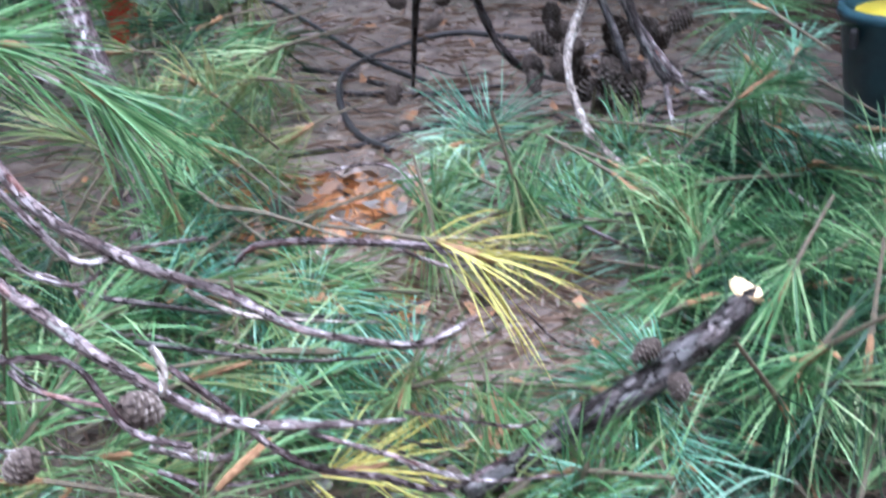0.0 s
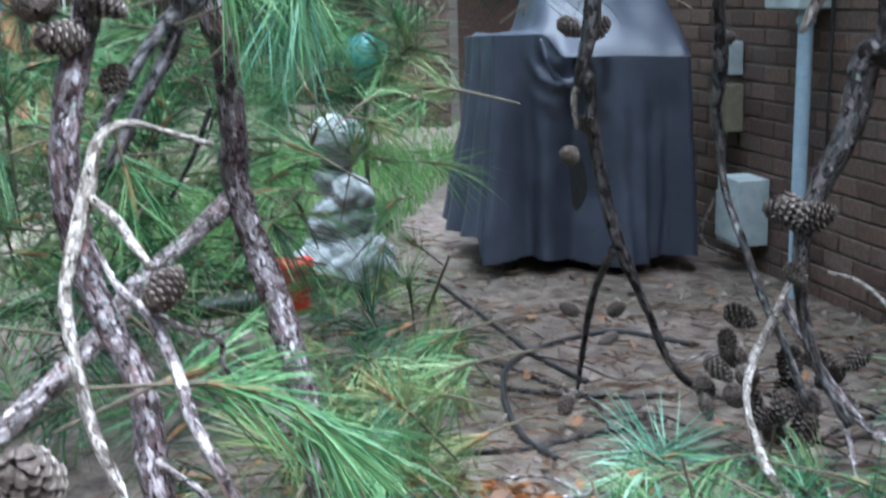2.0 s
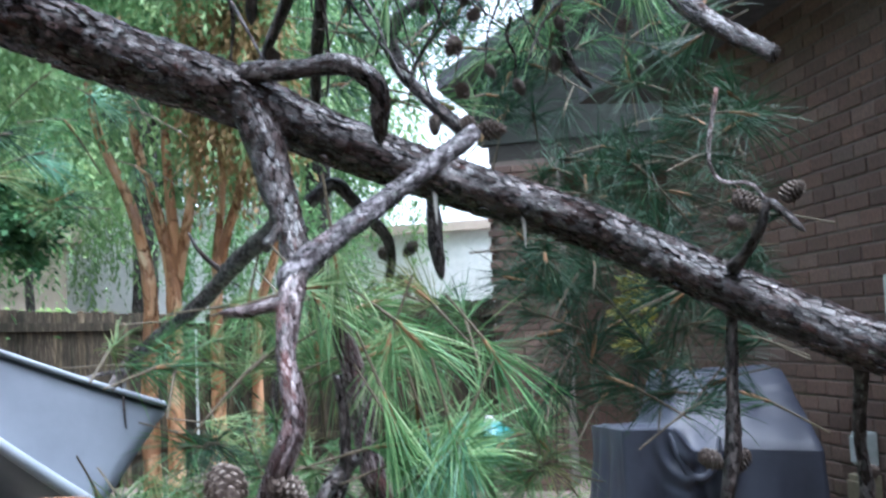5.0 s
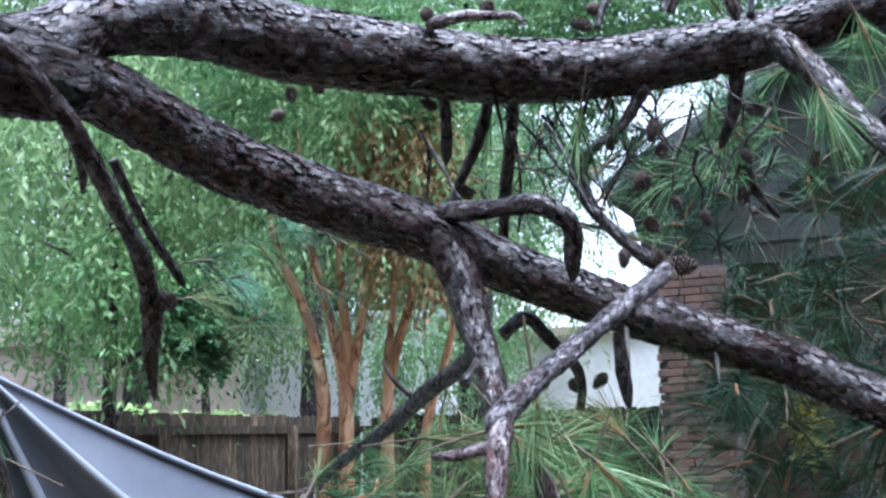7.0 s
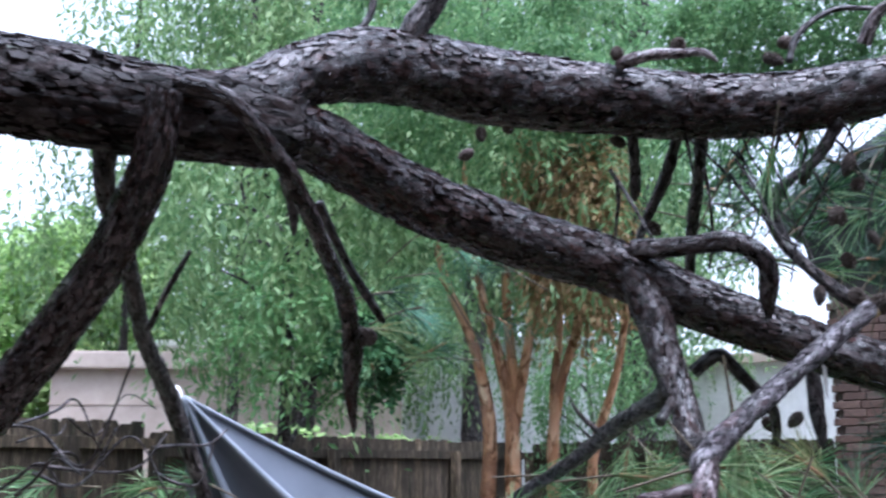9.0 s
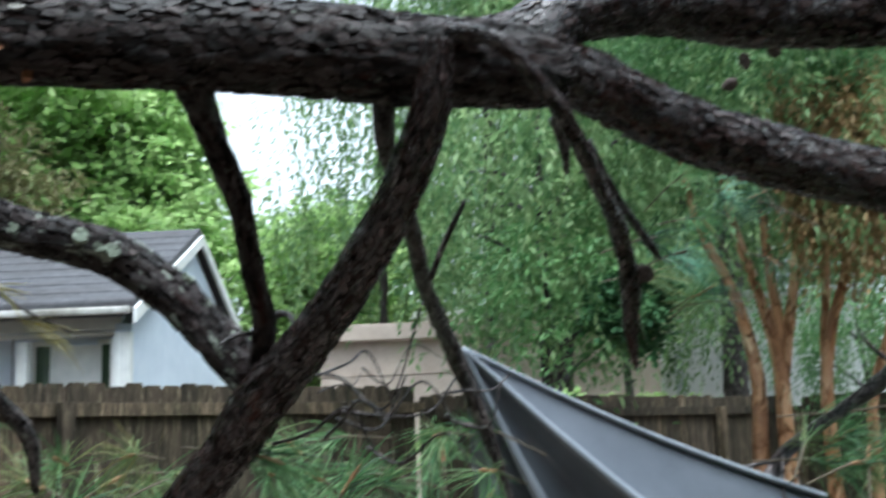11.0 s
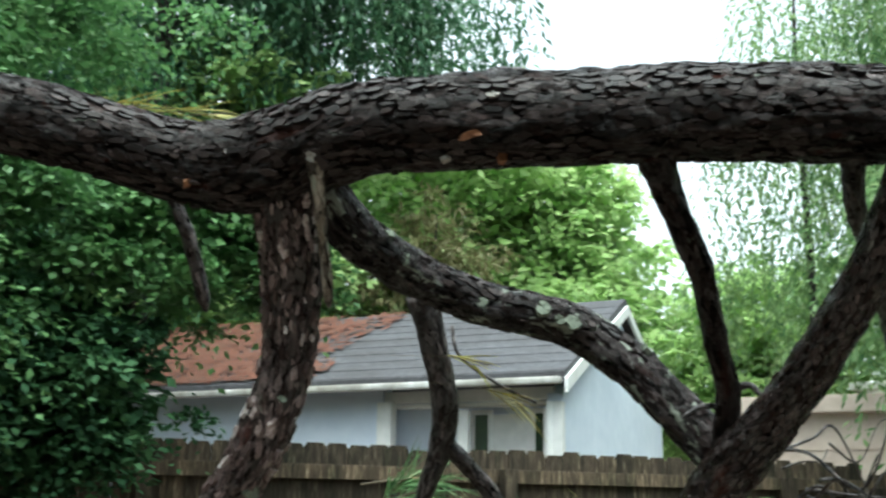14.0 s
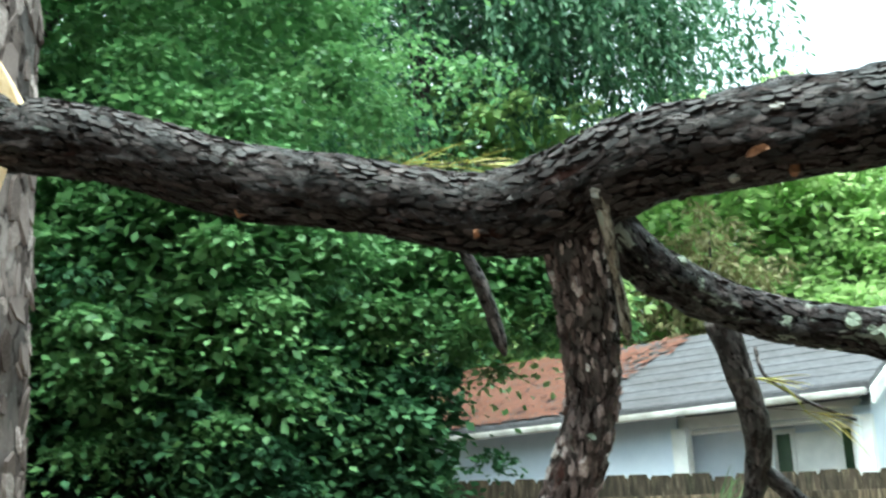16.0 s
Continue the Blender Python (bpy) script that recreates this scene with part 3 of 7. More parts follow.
wood("twig", "dark", [(-1.90, 1.74, 2.33, 0.017), (-1.91, 1.79, 2.27, 0.015), (-1.93, 1.82, 2.22, 0.008)])
wood("twig", "dark", [(-1.98, 1.98, 2.33, 0.015), (-1.97, 2.09, 2.19, 0.014), (-1.94, 2.21, 2.05, 0.010)])
wood("twig", "dark", [(-2.54, 1.34, 1.85, 0.009), (-2.56, 1.29, 1.85, 0.007), (-2.57, 1.24, 1.82, 0.003)])
wood("twig", "dark", [(-2.53, 1.35, 1.89, 0.011), (-2.48, 1.38, 1.90, 0.007), (-2.45, 1.38, 1.87, 0.004)])
wood("twig", "dark", [(-3.09, 0.88, 2.09, 0.006), (-3.07, 0.89, 2.01, 0.005), (-3.01, 0.98, 1.93, 0.004), (-2.95, 1.06, 1.88, 0.003)])
wood("twig", "dark", [(-1.88, 1.82, 2.69, 0.010), (-1.81, 1.92, 2.75, 0.010), (-1.79, 1.95, 2.84, 0.009), (-1.83, 1.93, 2.94, 0.006)])
wood("twig", "dark", [(-1.25, 2.45, 1.76, 0.013), (-1.24, 2.49, 1.80, 0.013), (-1.23, 2.53, 1.84, 0.010)])
wood("twig", "dark", [(-0.17, 3.04, 1.56, 0.015), (-0.18, 3.04, 1.38, 0.018), (-0.19, 3.03, 1.18, 0.020), (-0.22, 3.01, 1.02, 0.016), (-0.20, 3.10, 1.03, 0.017), (-0.19, 3.10, 0.88, 0.017), (-0.16, 3.12, 0.72, 0.017), (-0.12, 3.13, 0.57, 0.017), (-0.03, 3.15, 0.35, 0.013), (0.03, 3.16, 0.21, 0.012), (0.11, 3.17, 0.13, 0.010), (0.25, 3.13, 0.10, 0.006)])
wood("twig", "dark", [(-0.13, 3.13, 0.55, 0.013), (-0.19, 3.22, 0.40, 0.011), (-0.23, 3.36, 0.18, 0.010), (-0.25, 3.41, 0.03, 0.006)])
wood("twig", "dark", [(0.14, 2.96, 1.40, 0.019), (0.13, 3.03, 1.23, 0.015), (0.14, 3.05, 1.08, 0.018), (0.13, 3.03, 0.96, 0.015), (0.13, 3.11, 1.04, 0.012), (0.14, 3.09, 0.88, 0.014), (0.16, 3.04, 0.73, 0.012), (0.21, 2.95, 0.59, 0.012), (0.25, 2.89, 0.48, 0.011), (0.30, 2.80, 0.38, 0.010), (0.34, 2.70, 0.27, 0.008)])
wood("twig", "dark", [(-0.16, 2.98, 1.67, 0.025), (-0.12, 2.93, 1.71, 0.016), (-0.08, 2.87, 1.77, 0.013), (-0.06, 2.86, 1.83, 0.010), (0.01, 2.85, 1.76, 0.011)])
wood("twig", "dark", [(-1.40, 2.72, 2.63, 0.015), (-1.41, 2.76, 2.54, 0.015), (-1.43, 2.80, 2.45, 0.013)])
wood("twig", "dark", [(-1.31, 2.86, 2.63, 0.019), (-1.38, 2.93, 2.52, 0.019), (-1.46, 2.98, 2.42, 0.016), (-1.49, 2.98, 2.35, 0.012)])
wood("twig", "dark", [(-1.25, 2.91, 2.64, 0.022), (-1.30, 3.01, 2.53, 0.021), (-1.37, 3.13, 2.39, 0.018), (-1.42, 3.24, 2.27, 0.015)])
wood("twig", "dark", [(-0.87, 2.99, 2.63, 0.018), (-0.94, 2.99, 2.53, 0.015), (-1.01, 2.96, 2.47, 0.015), (-1.07, 2.94, 2.40, 0.020), (-1.04, 2.96, 2.29, 0.022), (-0.97, 2.97, 2.20, 0.021), (-0.88, 2.99, 2.11, 0.019)])
wood("twig", "dark", [(-0.61, 3.12, 2.71, 0.025), (-0.64, 3.15, 2.58, 0.022), (-0.68, 3.17, 2.49, 0.015)])
wood("twig", "dark", [(-0.64, 3.30, 2.44, 0.017), (-0.61, 3.32, 2.35, 0.016), (-0.56, 3.34, 2.28, 0.010)])
wood("twig", "dark", [(-0.98, 2.91, 2.81, 0.010), (-0.95, 2.93, 2.90, 0.010), (-0.86, 2.98, 2.97, 0.010), (-0.75, 3.01, 2.96, 0.008)])
wood("twig", "dark", [(-0.56, 3.08, 2.83, 0.012), (-0.55, 3.07, 2.93, 0.010), (-0.55, 3.05, 3.05, 0.007)])
wood("twig", "dark", [(-1.28, 2.81, 1.91, 0.018), (-1.21, 2.83, 1.96, 0.021), (-1.16, 2.87, 1.90, 0.018), (-1.09, 2.93, 1.80, 0.013), (-1.11, 2.98, 1.69, 0.011)])
wood("twig", "dark", [(-1.06, 3.29, 1.96, 0.020), (-1.06, 3.30, 1.85, 0.023), (-1.05, 3.31, 1.73, 0.016)])
wood("twig", "dark", [(-1.02, 2.41, 1.26, 0.017), (-1.05, 2.28, 1.19, 0.015), (-1.07, 2.14, 1.09, 0.011), (-1.06, 2.02, 1.03, 0.008)])
wood("twig", "dark", [(-1.05, 2.54, 1.01, 0.007), (-1.09, 2.51, 0.90, 0.006), (-1.14, 2.47, 0.80, 0.004)])
wood("branch", "lichen", [(-2.51, 0.28, 2.32, 0.020), (-2.55, 0.31, 2.25, 0.013), (-2.61, 0.34, 2.18, 0.012), (-2.66, 0.37, 2.11, 0.012), (-2.70, 0.39, 2.05, 0.009)])
wood("branch", "silver", [(-0.77, 2.69, 2.04, 0.025), (-0.84, 2.58, 1.96, 0.025), (-0.92, 2.38, 1.84, 0.025), (-0.98, 2.16, 1.73, 0.026), (-1.00, 2.02, 1.66, 0.025)])
wood("branch", "red", [(-0.995, 2.06, 1.685, 0.022), (-0.99, 2.00, 1.63, 0.025), (-0.97, 1.92, 1.51, 0.022), (-0.94, 1.88, 1.39, 0.023), (-0.96, 1.85, 1.30, 0.023), (-1.00, 1.88, 1.23, 0.026), (-1.01, 1.82, 1.10, 0.025), (-1.00, 1.76, 0.99, 0.024), (-0.96, 1.72, 0.83, 0.023), (-0.89, 1.67, 0.73, 0.024), (-0.83, 1.63, 0.65, 0.025), (-0.78, 1.55, 0.53, 0.024), (-0.74, 1.53, 0.36, 0.022)])
wood("branch", "gray", [(-1.00, 2.50, 0.80, 0.024), (-1.03, 2.34, 0.75, 0.021), (-1.06, 2.14, 0.70, 0.021), (-1.07, 1.94, 0.63, 0.022), (-1.09, 1.73, 0.58, 0.021), (-1.13, 1.54, 0.52, 0.018)])
wood("twig", "gray", [(-0.90, 2.42, 0.67, 0.004), (-0.88, 2.38, 0.51, 0.003)])
wood("twig", "gray", [(-0.79, 1.44, 0.94, 0.005), (-0.74, 1.41, 0.88, 0.007), (-0.69, 1.39, 0.85, 0.009), (-0.68, 1.39, 0.83, 0.010), (-0.64, 1.35, 0.79, 0.009), (-0.60, 1.30, 0.74, 0.009), (-0.54, 1.25, 0.68, 0.008), (-0.48, 1.24, 0.58, 0.008), (-0.41, 1.26, 0.51, 0.008), (-0.35, 1.27, 0.47, 0.007), (-0.36, 1.28, 0.47, 0.007), (-0.28, 1.29, 0.43, 0.007), (-0.21, 1.28, 0.39, 0.006), (-0.13, 1.29, 0.36, 0.005), (-0.05, 1.31, 0.34, 0.006), (0.02, 1.36, 0.35, 0.003)])
wood("twig", "gray", [(-0.69, 1.40, 0.85, 0.006), (-0.66, 1.45, 0.81, 0.005), (-0.64, 1.51, 0.78, 0.005), (-0.65, 1.53, 0.73, 0.005), (-0.62, 1.59, 0.66, 0.006), (-0.65, 1.63, 0.64, 0.006), (-0.61, 1.67, 0.60, 0.009)])
wood("twig", "gray", [(-0.61, 1.26, 0.56, 0.008), (-0.56, 1.18, 0.57, 0.007), (-0.50, 1.16, 0.52, 0.007), (-0.44, 1.14, 0.48, 0.008), (-0.38, 1.13, 0.43, 0.008), (-0.27, 1.15, 0.34, 0.007), (-0.17, 1.18, 0.31, 0.007), (-0.12, 1.21, 0.29, 0.005), (-0.07, 1.23, 0.28, 0.003)])
wood("twig", "gray", [(-0.67, 1.33, 0.67, 0.005), (-0.61, 1.34, 0.62, 0.005), (-0.56, 1.34, 0.55, 0.005), (-0.51, 1.33, 0.49, 0.005), (-0.48, 1.33, 0.46, 0.004), (-0.41, 1.38, 0.46, 0.003), (-0.34, 1.42, 0.45, 0.003)])
wood("twig", "gray", [(-0.53, 1.24, 0.53, 0.004), (-0.50, 1.24, 0.49, 0.004), (-0.45, 1.25, 0.47, 0.003), (-0.43, 1.27, 0.48, 0.003)])
wood("twig", "gray", [(-0.05, 2.87, 1.81, 0.007), (-0.10, 2.88, 1.88, 0.006), (-0.17, 2.90, 1.89, 0.006), (-0.20, 2.90, 1.96, 0.006), (-0.17, 2.91, 2.14, 0.006)])
wood("twig", "gray", [(-0.78, 2.96, 2.84, 0.020), (-0.73, 2.94, 2.92, 0.018), (-0.66, 2.94, 2.94, 0.018), (-0.61, 2.96, 2.91, 0.021), (-0.60, 3.01, 2.84, 0.023)])
wood("twig", "gray", [(-1.37, 2.56, 2.77, 0.017), (-1.27, 2.54, 2.77, 0.019), (-1.20, 2.57, 2.77, 0.016), (-1.13, 2.60, 2.77, 0.012), (-1.11, 2.61, 2.75, 0.008)])
wood("twig", "gray", [(0.54, 2.59, 0.23, 0.012), (0.48, 2.70, 0.22, 0.011), (0.39, 2.80, 0.32, 0.013), (0.30, 2.90, 0.47, 0.011)])
wood("twig", "gray", [(0.42, 2.62, 0.25, 0.006), (0.43, 2.48, 0.16, 0.005), (0.44, 2.34, 0.10, 0.004), (0.46, 2.22, 0.09, 0.003)])
wood("twig", "gray", [(0.48, 2.60, 0.24, 0.008), (0.56, 2.47, 0.22, 0.008), (0.64, 2.35, 0.22, 0.005), (0.72, 2.21, 0.21, 0.003)])
wood("twig", "gray", [(0.50, 2.48, 0.21, 0.008), (0.56, 2.35, 0.17, 0.008), (0.61, 2.21, 0.15, 0.006), (0.65, 2.09, 0.15, 0.003)])
wood("twig", "red", [(-0.98, 1.99, 1.61, 0.014), (-1.03, 1.96, 1.60, 0.013), (-1.06, 1.94, 1.59, 0.012), (-1.09, 1.92, 1.59, 0.010)])
wood("twig", "red", [(-0.44, 1.01, 0.51, 0.003), (-0.40, 1.02, 0.51, 0.004), (-0.37, 1.03, 0.49, 0.004), (-0.35, 1.02, 0.46, 0.004), (-0.32, 1.01, 0.42, 0.004), (-0.27, 1.03, 0.39, 0.003)])
wood("twig", "red", [(-0.34, 1.19, 0.39, 0.005), (-0.28, 1.19, 0.33, 0.005), (-0.24, 1.19, 0.28, 0.005), (-0.18, 1.20, 0.23, 0.005), (-0.10, 1.22, 0.20, 0.005), (-0.03, 1.23, 0.17, 0.004), (0.05, 1.27, 0.19, 0.004)])
wood("twig", "red", [(-0.35, 1.56, 0.34, 0.004), (-0.32, 1.56, 0.37, 0.005), (-0.25, 1.55, 0.38, 0.006), (-0.17, 1.54, 0.38, 0.006), (-0.07, 1.52, 0.38, 0.006), (-0.00, 1.50, 0.37, 0.007), (0.04, 1.48, 0.37, 0.006)])
wood("branch", "red", [(-1.11, 2.48, 1.67, 0.026), (-1.04, 2.49, 1.42, 0.027), (-1.00, 2.47, 1.20, 0.029), (-0.99, 2.49, 1.17, 0.030), (-0.98, 2.50, 0.98, 0.031), (-0.98, 2.49, 0.83, 0.033), (-0.90, 2.42, 0.66, 0.032), (-0.80, 2.28, 0.52, 0.031), (-0.74, 2.20, 0.40, 0.030), (-0.72, 2.18, 0.23, 0.028), (-0.70, 2.10, 0.09, 0.026), (-0.66, 1.97, 0.02, 0.023)])
wood("twig", "white", [(-0.73, 1.75, 1.03, 0.005), (-0.78, 1.68, 1.06, 0.005), (-0.81, 1.62, 1.08, 0.007), (-0.84, 1.58, 1.06, 0.011), (-0.84, 1.54, 1.00, 0.012), (-0.85, 1.50, 0.92, 0.011), (-0.85, 1.46, 0.85, 0.010), (-0.82, 1.42, 0.76, 0.009), (-0.78, 1.38, 0.68, 0.009), (-0.72, 1.33, 0.62, 0.008)])
wood("twig", "white", [(-0.83, 1.53, 0.98, 0.007), (-0.77, 1.48, 0.96, 0.007), (-0.72, 1.43, 0.93, 0.007), (-0.69, 1.41, 0.91, 0.005)])
wood("twig", "white", [(-0.32, 1.10, 0.47, 0.004), (-0.31, 1.10, 0.45, 0.005), (-0.31, 1.08, 0.42, 0.004)])
wood("twig", "white", [(0.31, 2.88, 0.52, 0.009), (0.26, 2.79, 0.44, 0.012), (0.212, 2.72, 0.36, 0.012), (0.195, 2.64, 0.31, 0.011), (0.203, 2.55, 0.26, 0.010), (0.237, 2.42, 0.20, 0.010), (0.322, 2.27, 0.16, 0.009), (0.403, 2.18, 0.13, 0.007), (0.484, 2.12, 0.10, 0.005)])
wood("twig", "white", [(0.40, 2.86, 1.29, 0.013), (0.36, 2.86, 1.24, 0.016), (0.32, 2.86, 1.16, 0.012)])
wood("twig", "white", [(-0.22, 3.09, 1.03, 0.009), (-0.24, 3.08, 0.96, 0.009), (-0.23, 3.08, 0.89, 0.005)])
wood("twig", "white", [(0.42, 2.98, 0.53, 0.004), (0.49, 2.91, 0.52, 0.006), (0.56, 2.84, 0.46, 0.006), (0.61, 2.75, 0.40, 0.004), (0.65, 2.68, 0.37, 0.003)])



def plate_skin(name, dark, mid, pale, wet, spec=0.5):
    """Single loose scales of bark: each its own tone, with grain, chips and wet gloss."""
    m, n, l, b = material(name, wet, 0, spec)
    g = n.new("ShaderNodeNewGeometry")
    r = ramp(n, [(0.0, dark), (0.45, mid), (0.8, tuple(0.6 * x + 0.4 * y for x, y in zip(mid, pale))), (0.93, pale), (1.0, tuple(min(0.7, 1.7 * x) for x in pale))])
    v = coords(n, l, 1.0)
    f = noise_tex(n, l, v, 140, 6, 0.7)
    add = n.new("ShaderNodeMath")
    add.operation = "MULTIPLY_ADD"
    add.inputs[1].default_value = 0.9
    l.new(f.outputs[0], add.inputs[0])
    sub = n.new("ShaderNodeMath")
    sub.operation = "SUBTRACT"
    sub.inputs[1].default_value = 0.45
    l.new(g.outputs["Random Per Island"], sub.inputs[0])
    l.new(sub.outputs[0], add.inputs[2])
    l.new(add.outputs[0], r.inputs[0])
    l.new(r.outputs[0], b.inputs["Base Color"])
    bumped(n, l, b, f.outputs[0], 0.7, 0.003)
    return m


def bark_plates(points, n, skin, length, seed, lift=1.0, label="", thing=None):
    """Overlapping scales of bark on a limb, too many to count: longer than wide, one end standing off."""
    g = np.random.default_rng(seed)
    q = glide(points, 0.01)
    tan = np.gradient(q[:, :3], axis=0)
    tan /= np.linalg.norm(tan, axis=1, keepdims=True) + 1e-9
    V, Q = [], []
    sides = 7
    for _ in range(n):
        i = int(g.integers(2, len(q) - 2))
        t, r = tan[i], q[i, 3]
        u = np.cross(t, g.normal(size=3))
        u /= np.linalg.norm(u)
        w = np.cross(t, u)
        L = min(length * g.uniform(0.55, 1.5), r * 1.1)
        W = min(L * g.uniform(0.22, 0.55), r * 0.8)
        c = q[i, :3] + u * r * g.uniform(0.985, 1.03)
        up = lift * g.uniform(0.0015, 0.0045)
        tilt = g.uniform(-0.10, 0.10) * lift
        skew = g.uniform(-0.5, 0.5)
        k = len(V)
        ring = []
        for s in range(sides):
            a = 2 * math.pi * (s + g.uniform(-0.4, 0.4)) / sides
            f = g.uniform(0.6, 1.25)
            x, y = math.cos(a) * L / 2 * f, math.sin(a) * W / 2 * f
            y += skew * x * 0.4
            ring.append((x, y, -y * y / (2 * r) + tilt * x))
        V += [c + t * x + w * y + u * (z - 0.006) for x, y, z in ring]
        V += [c + t * x * 0.9 + w * y * 0.88 + u * (z + up) for x, y, z in ring]
        Q += [(k + s, k + (s + 1) % sides, k + sides + (s + 1) % sides, k + sides + s) for s in range(sides)]
        Q.append(tuple(k + sides + s for s in range(sides)))
    return under(tagged(raw("bark_scale", V, Q, skin, None, label), kind="stuff"), thing or pine)


SCALES = plate_skin("bark_scales", (0.004, 0.0022, 0.0017), (0.024, 0.0115, 0.0092), (0.064, 0.045, 0.043), 0.27, 0.6)
OLD_SCALES = plate_skin("old_bark_scales", (0.0025, 0.0014, 0.0011), (0.0105, 0.0056, 0.0044), (0.036, 0.026, 0.024), 0.5, 0.3)
PALE_SCALES = plate_skin("papery_bark_scales", (0.014, 0.009, 0.008), (0.15, 0.105, 0.10), (0.54, 0.45, 0.43), 0.5)
bark_plates(TRUNK_LINE, 3600, OLD_SCALES, 0.034, 5, 0.9, "scaly plate of dark bark")
bark_plates(LOW_LIMB, 2300, SCALES, 0.034, 6, 0.8, "scaly plate of dark bark")
bark_plates(HIGH_LIMB, 2300, SCALES, 0.036, 7, 0.8, "scaly plate of dark bark")
bark_plates(CROOKED, 800, SCALES, 0.028, 8, 0.7, "scaly plate of dark bark")
bark_plates(FLAKY, 620, PALE_SCALES, 0.034, 9, 2.2, "curling pale pinkish bark flake")
bark_plates(SPOTTED, 700, OLD_SCALES, 0.030, 10, 0.7, "scaly plate of dark bark")


def needles(base, axis, length, n, spread, rng, droop=0.22, width=0.0031):
    """The needles of one shoot: ribbons that fan out from its end and hang a little."""
    n = max(6, int(n * 0.66))
    axis = np.array(axis, float)
    axis /= np.linalg.norm(axis)
    u = np.cross(axis, (0.31, 0.22, 0.92))
    u /= np.linalg.norm(u)
    w = np.cross(axis, u)
    a = rng.uniform(0, 2 * np.pi, n)
    tilt = np.radians(spread) * np.sqrt(rng.uniform(0.02, 1.0, n)) * rng.uniform(0.8, 1.15, n)
    d = axis * np.cos(tilt)[:, None] + (u * np.cos(a)[:, None] + w * np.sin(a)[:, None]) * np.sin(tilt)[:, None]
    L = length * rng.uniform(0.72, 1.1, n)[:, None]
    start = np.array(base, float) + axis * rng.uniform(-0.09, 0.0, n)[:, None]
    down = np.array([0, 0, -1.0])
    sag = droop * rng.uniform(0.3, 1.4, n)[:, None]
    p1 = start + d * L * 0.35 + down * sag * L * 0.10
    p2 = start + d * L * 0.7 + down * sag * L * 0.42
    p3 = start + d * L * 0.96 + down * sag * L * 0.9
    flat = np.cross(d, rng.normal(size=(n, 3)))
    flat /= np.linalg.norm(flat, axis=1, keepdims=True) + 1e-9
    h = flat * width / 2
    verts = np.stack([start - h * 0.8, start + h * 0.8, p1 - h, p1 + h, p2 - h * 0.85, p2 + h * 0.85, p3], 1).reshape(-1, 3)
    verts[:, 2] = np.maximum(verts[:, 2], 0.012)
    k = np.arange(n)[:, None] * 7
    faces = [tuple(f) for f in np.concatenate([k + [0, 1, 3, 2], k + [2, 3, 5, 4]])] + [tuple(f) for f in k + [4, 5, 6]]
    return verts, faces


def shoot(base, axis, r=0.0052, length=0.1):
    """The end of a twig that carries the needles: a thin stem, then a scaly shoot and bud (last 18 faces)."""
    axis = np.array(axis, float) / np.linalg.norm(axis)
    u = np.cross(axis, (0.31, 0.22, 0.92))
    u /= np.linalg.norm(u)
    w = np.cross(axis, u)
    base, rings = np.array(base, float), []
    for s, k, d in ((-2.4, 0.6, 0.35), (-1.2, 0.7, 0.1), (-0.62, 1.0, 0.0), (-0.1, 1.35, 0.0), (0.16, 1.2, 0.0), (0.34, 0.2, 0.0)):
        rings += [base + axis * s * length - (0, 0, d * length) + (u * math.cos(t) + w * math.sin(t)) * r * k for t in np.arange(6) * math.pi / 3]
    faces = [(i * 6 + k, i * 6 + (k + 1) % 6, i * 6 + 6 + (k + 1) % 6, i * 6 + 6 + k) for i in range(5) for k in range(6)]
    rings = [np.array([p[0], p[1], max(p[2], 0.006)]) for p in rings]
    return rings, faces


rng = np.random.default_rng(7)


def tuft(base, axis, length, kind, n=70, spread=50):
    v, q = needles(base, axis, length, n, spread, rng)
    s, sf = shoot(base, axis, 0.0052 if n > 20 else 0.0012)
    me = bpy.data.meshes.new("needle_tuft")
    k = len(v)
    me.from_pydata([tuple(x) for x in v] + [tuple(x) for x in s], [], q + [tuple(i + k for i in x) for x in sf])
    me.update()
    ob = finish("needle_tuft", me, [NEEDLE[kind], TWIGLET, BUD], None, "yellowed dying needles" if kind == "yellow" else "")
    me.polygons.foreach_set("material_index", [0] * len(q) + [1] * (len(sf) - 18) + [2 if n > 20 else 1] * 18)
    return under(ob, pine)


def spray(centre, half, yaw, n, kinds, length):
    """A mass of shoots too many to count, one mesh for each tone."""
    c, s = math.cos(radians(yaw)), math.sin(radians(yaw))
    for kind in sorted(set(kinds)):
        V, Q, M, off = [], [], [], 0
        for _ in range(max(1, round(n * kinds.count(kind) / len(kinds)))):
            o = rng.uniform(-1, 1, 3) * half
            base = np.array([centre[0] + c * o[0] - s * o[1], centre[1] + s * o[0] + c * o[1], max(0.07, centre[2] + o[2])])
            axis = rng.normal(size=3) * (1, 1, 0.5) + (0, 0, 0.15)
            v, q = needles(base, axis, length * rng.uniform(0.8, 1.15), int(rng.integers(50, 85)), rng.uniform(35, 65), rng, 0.3)
            t, tf = shoot(base, axis)
            Q += [tuple(i + off for i in x) for x in q] + [tuple(i + off + len(v) for i in x) for x in tf]
            M += [0] * len(q) + [1] * (len(tf) - 18) + [2 if rng.uniform() < 0.45 else 1] * 18
            V += list(v) + list(t)
            off = len(V)
        me = bpy.data.meshes.new("needle_mass")
        me.from_pydata([tuple(x) for x in V], [], Q)
        me.update()
        ob = under(tagged(finish("needle_mass", me, [NEEDLE[kind], TWIGLET, BUD]), kind="stuff"), pine)
        me.polygons.foreach_set("material_index", M)


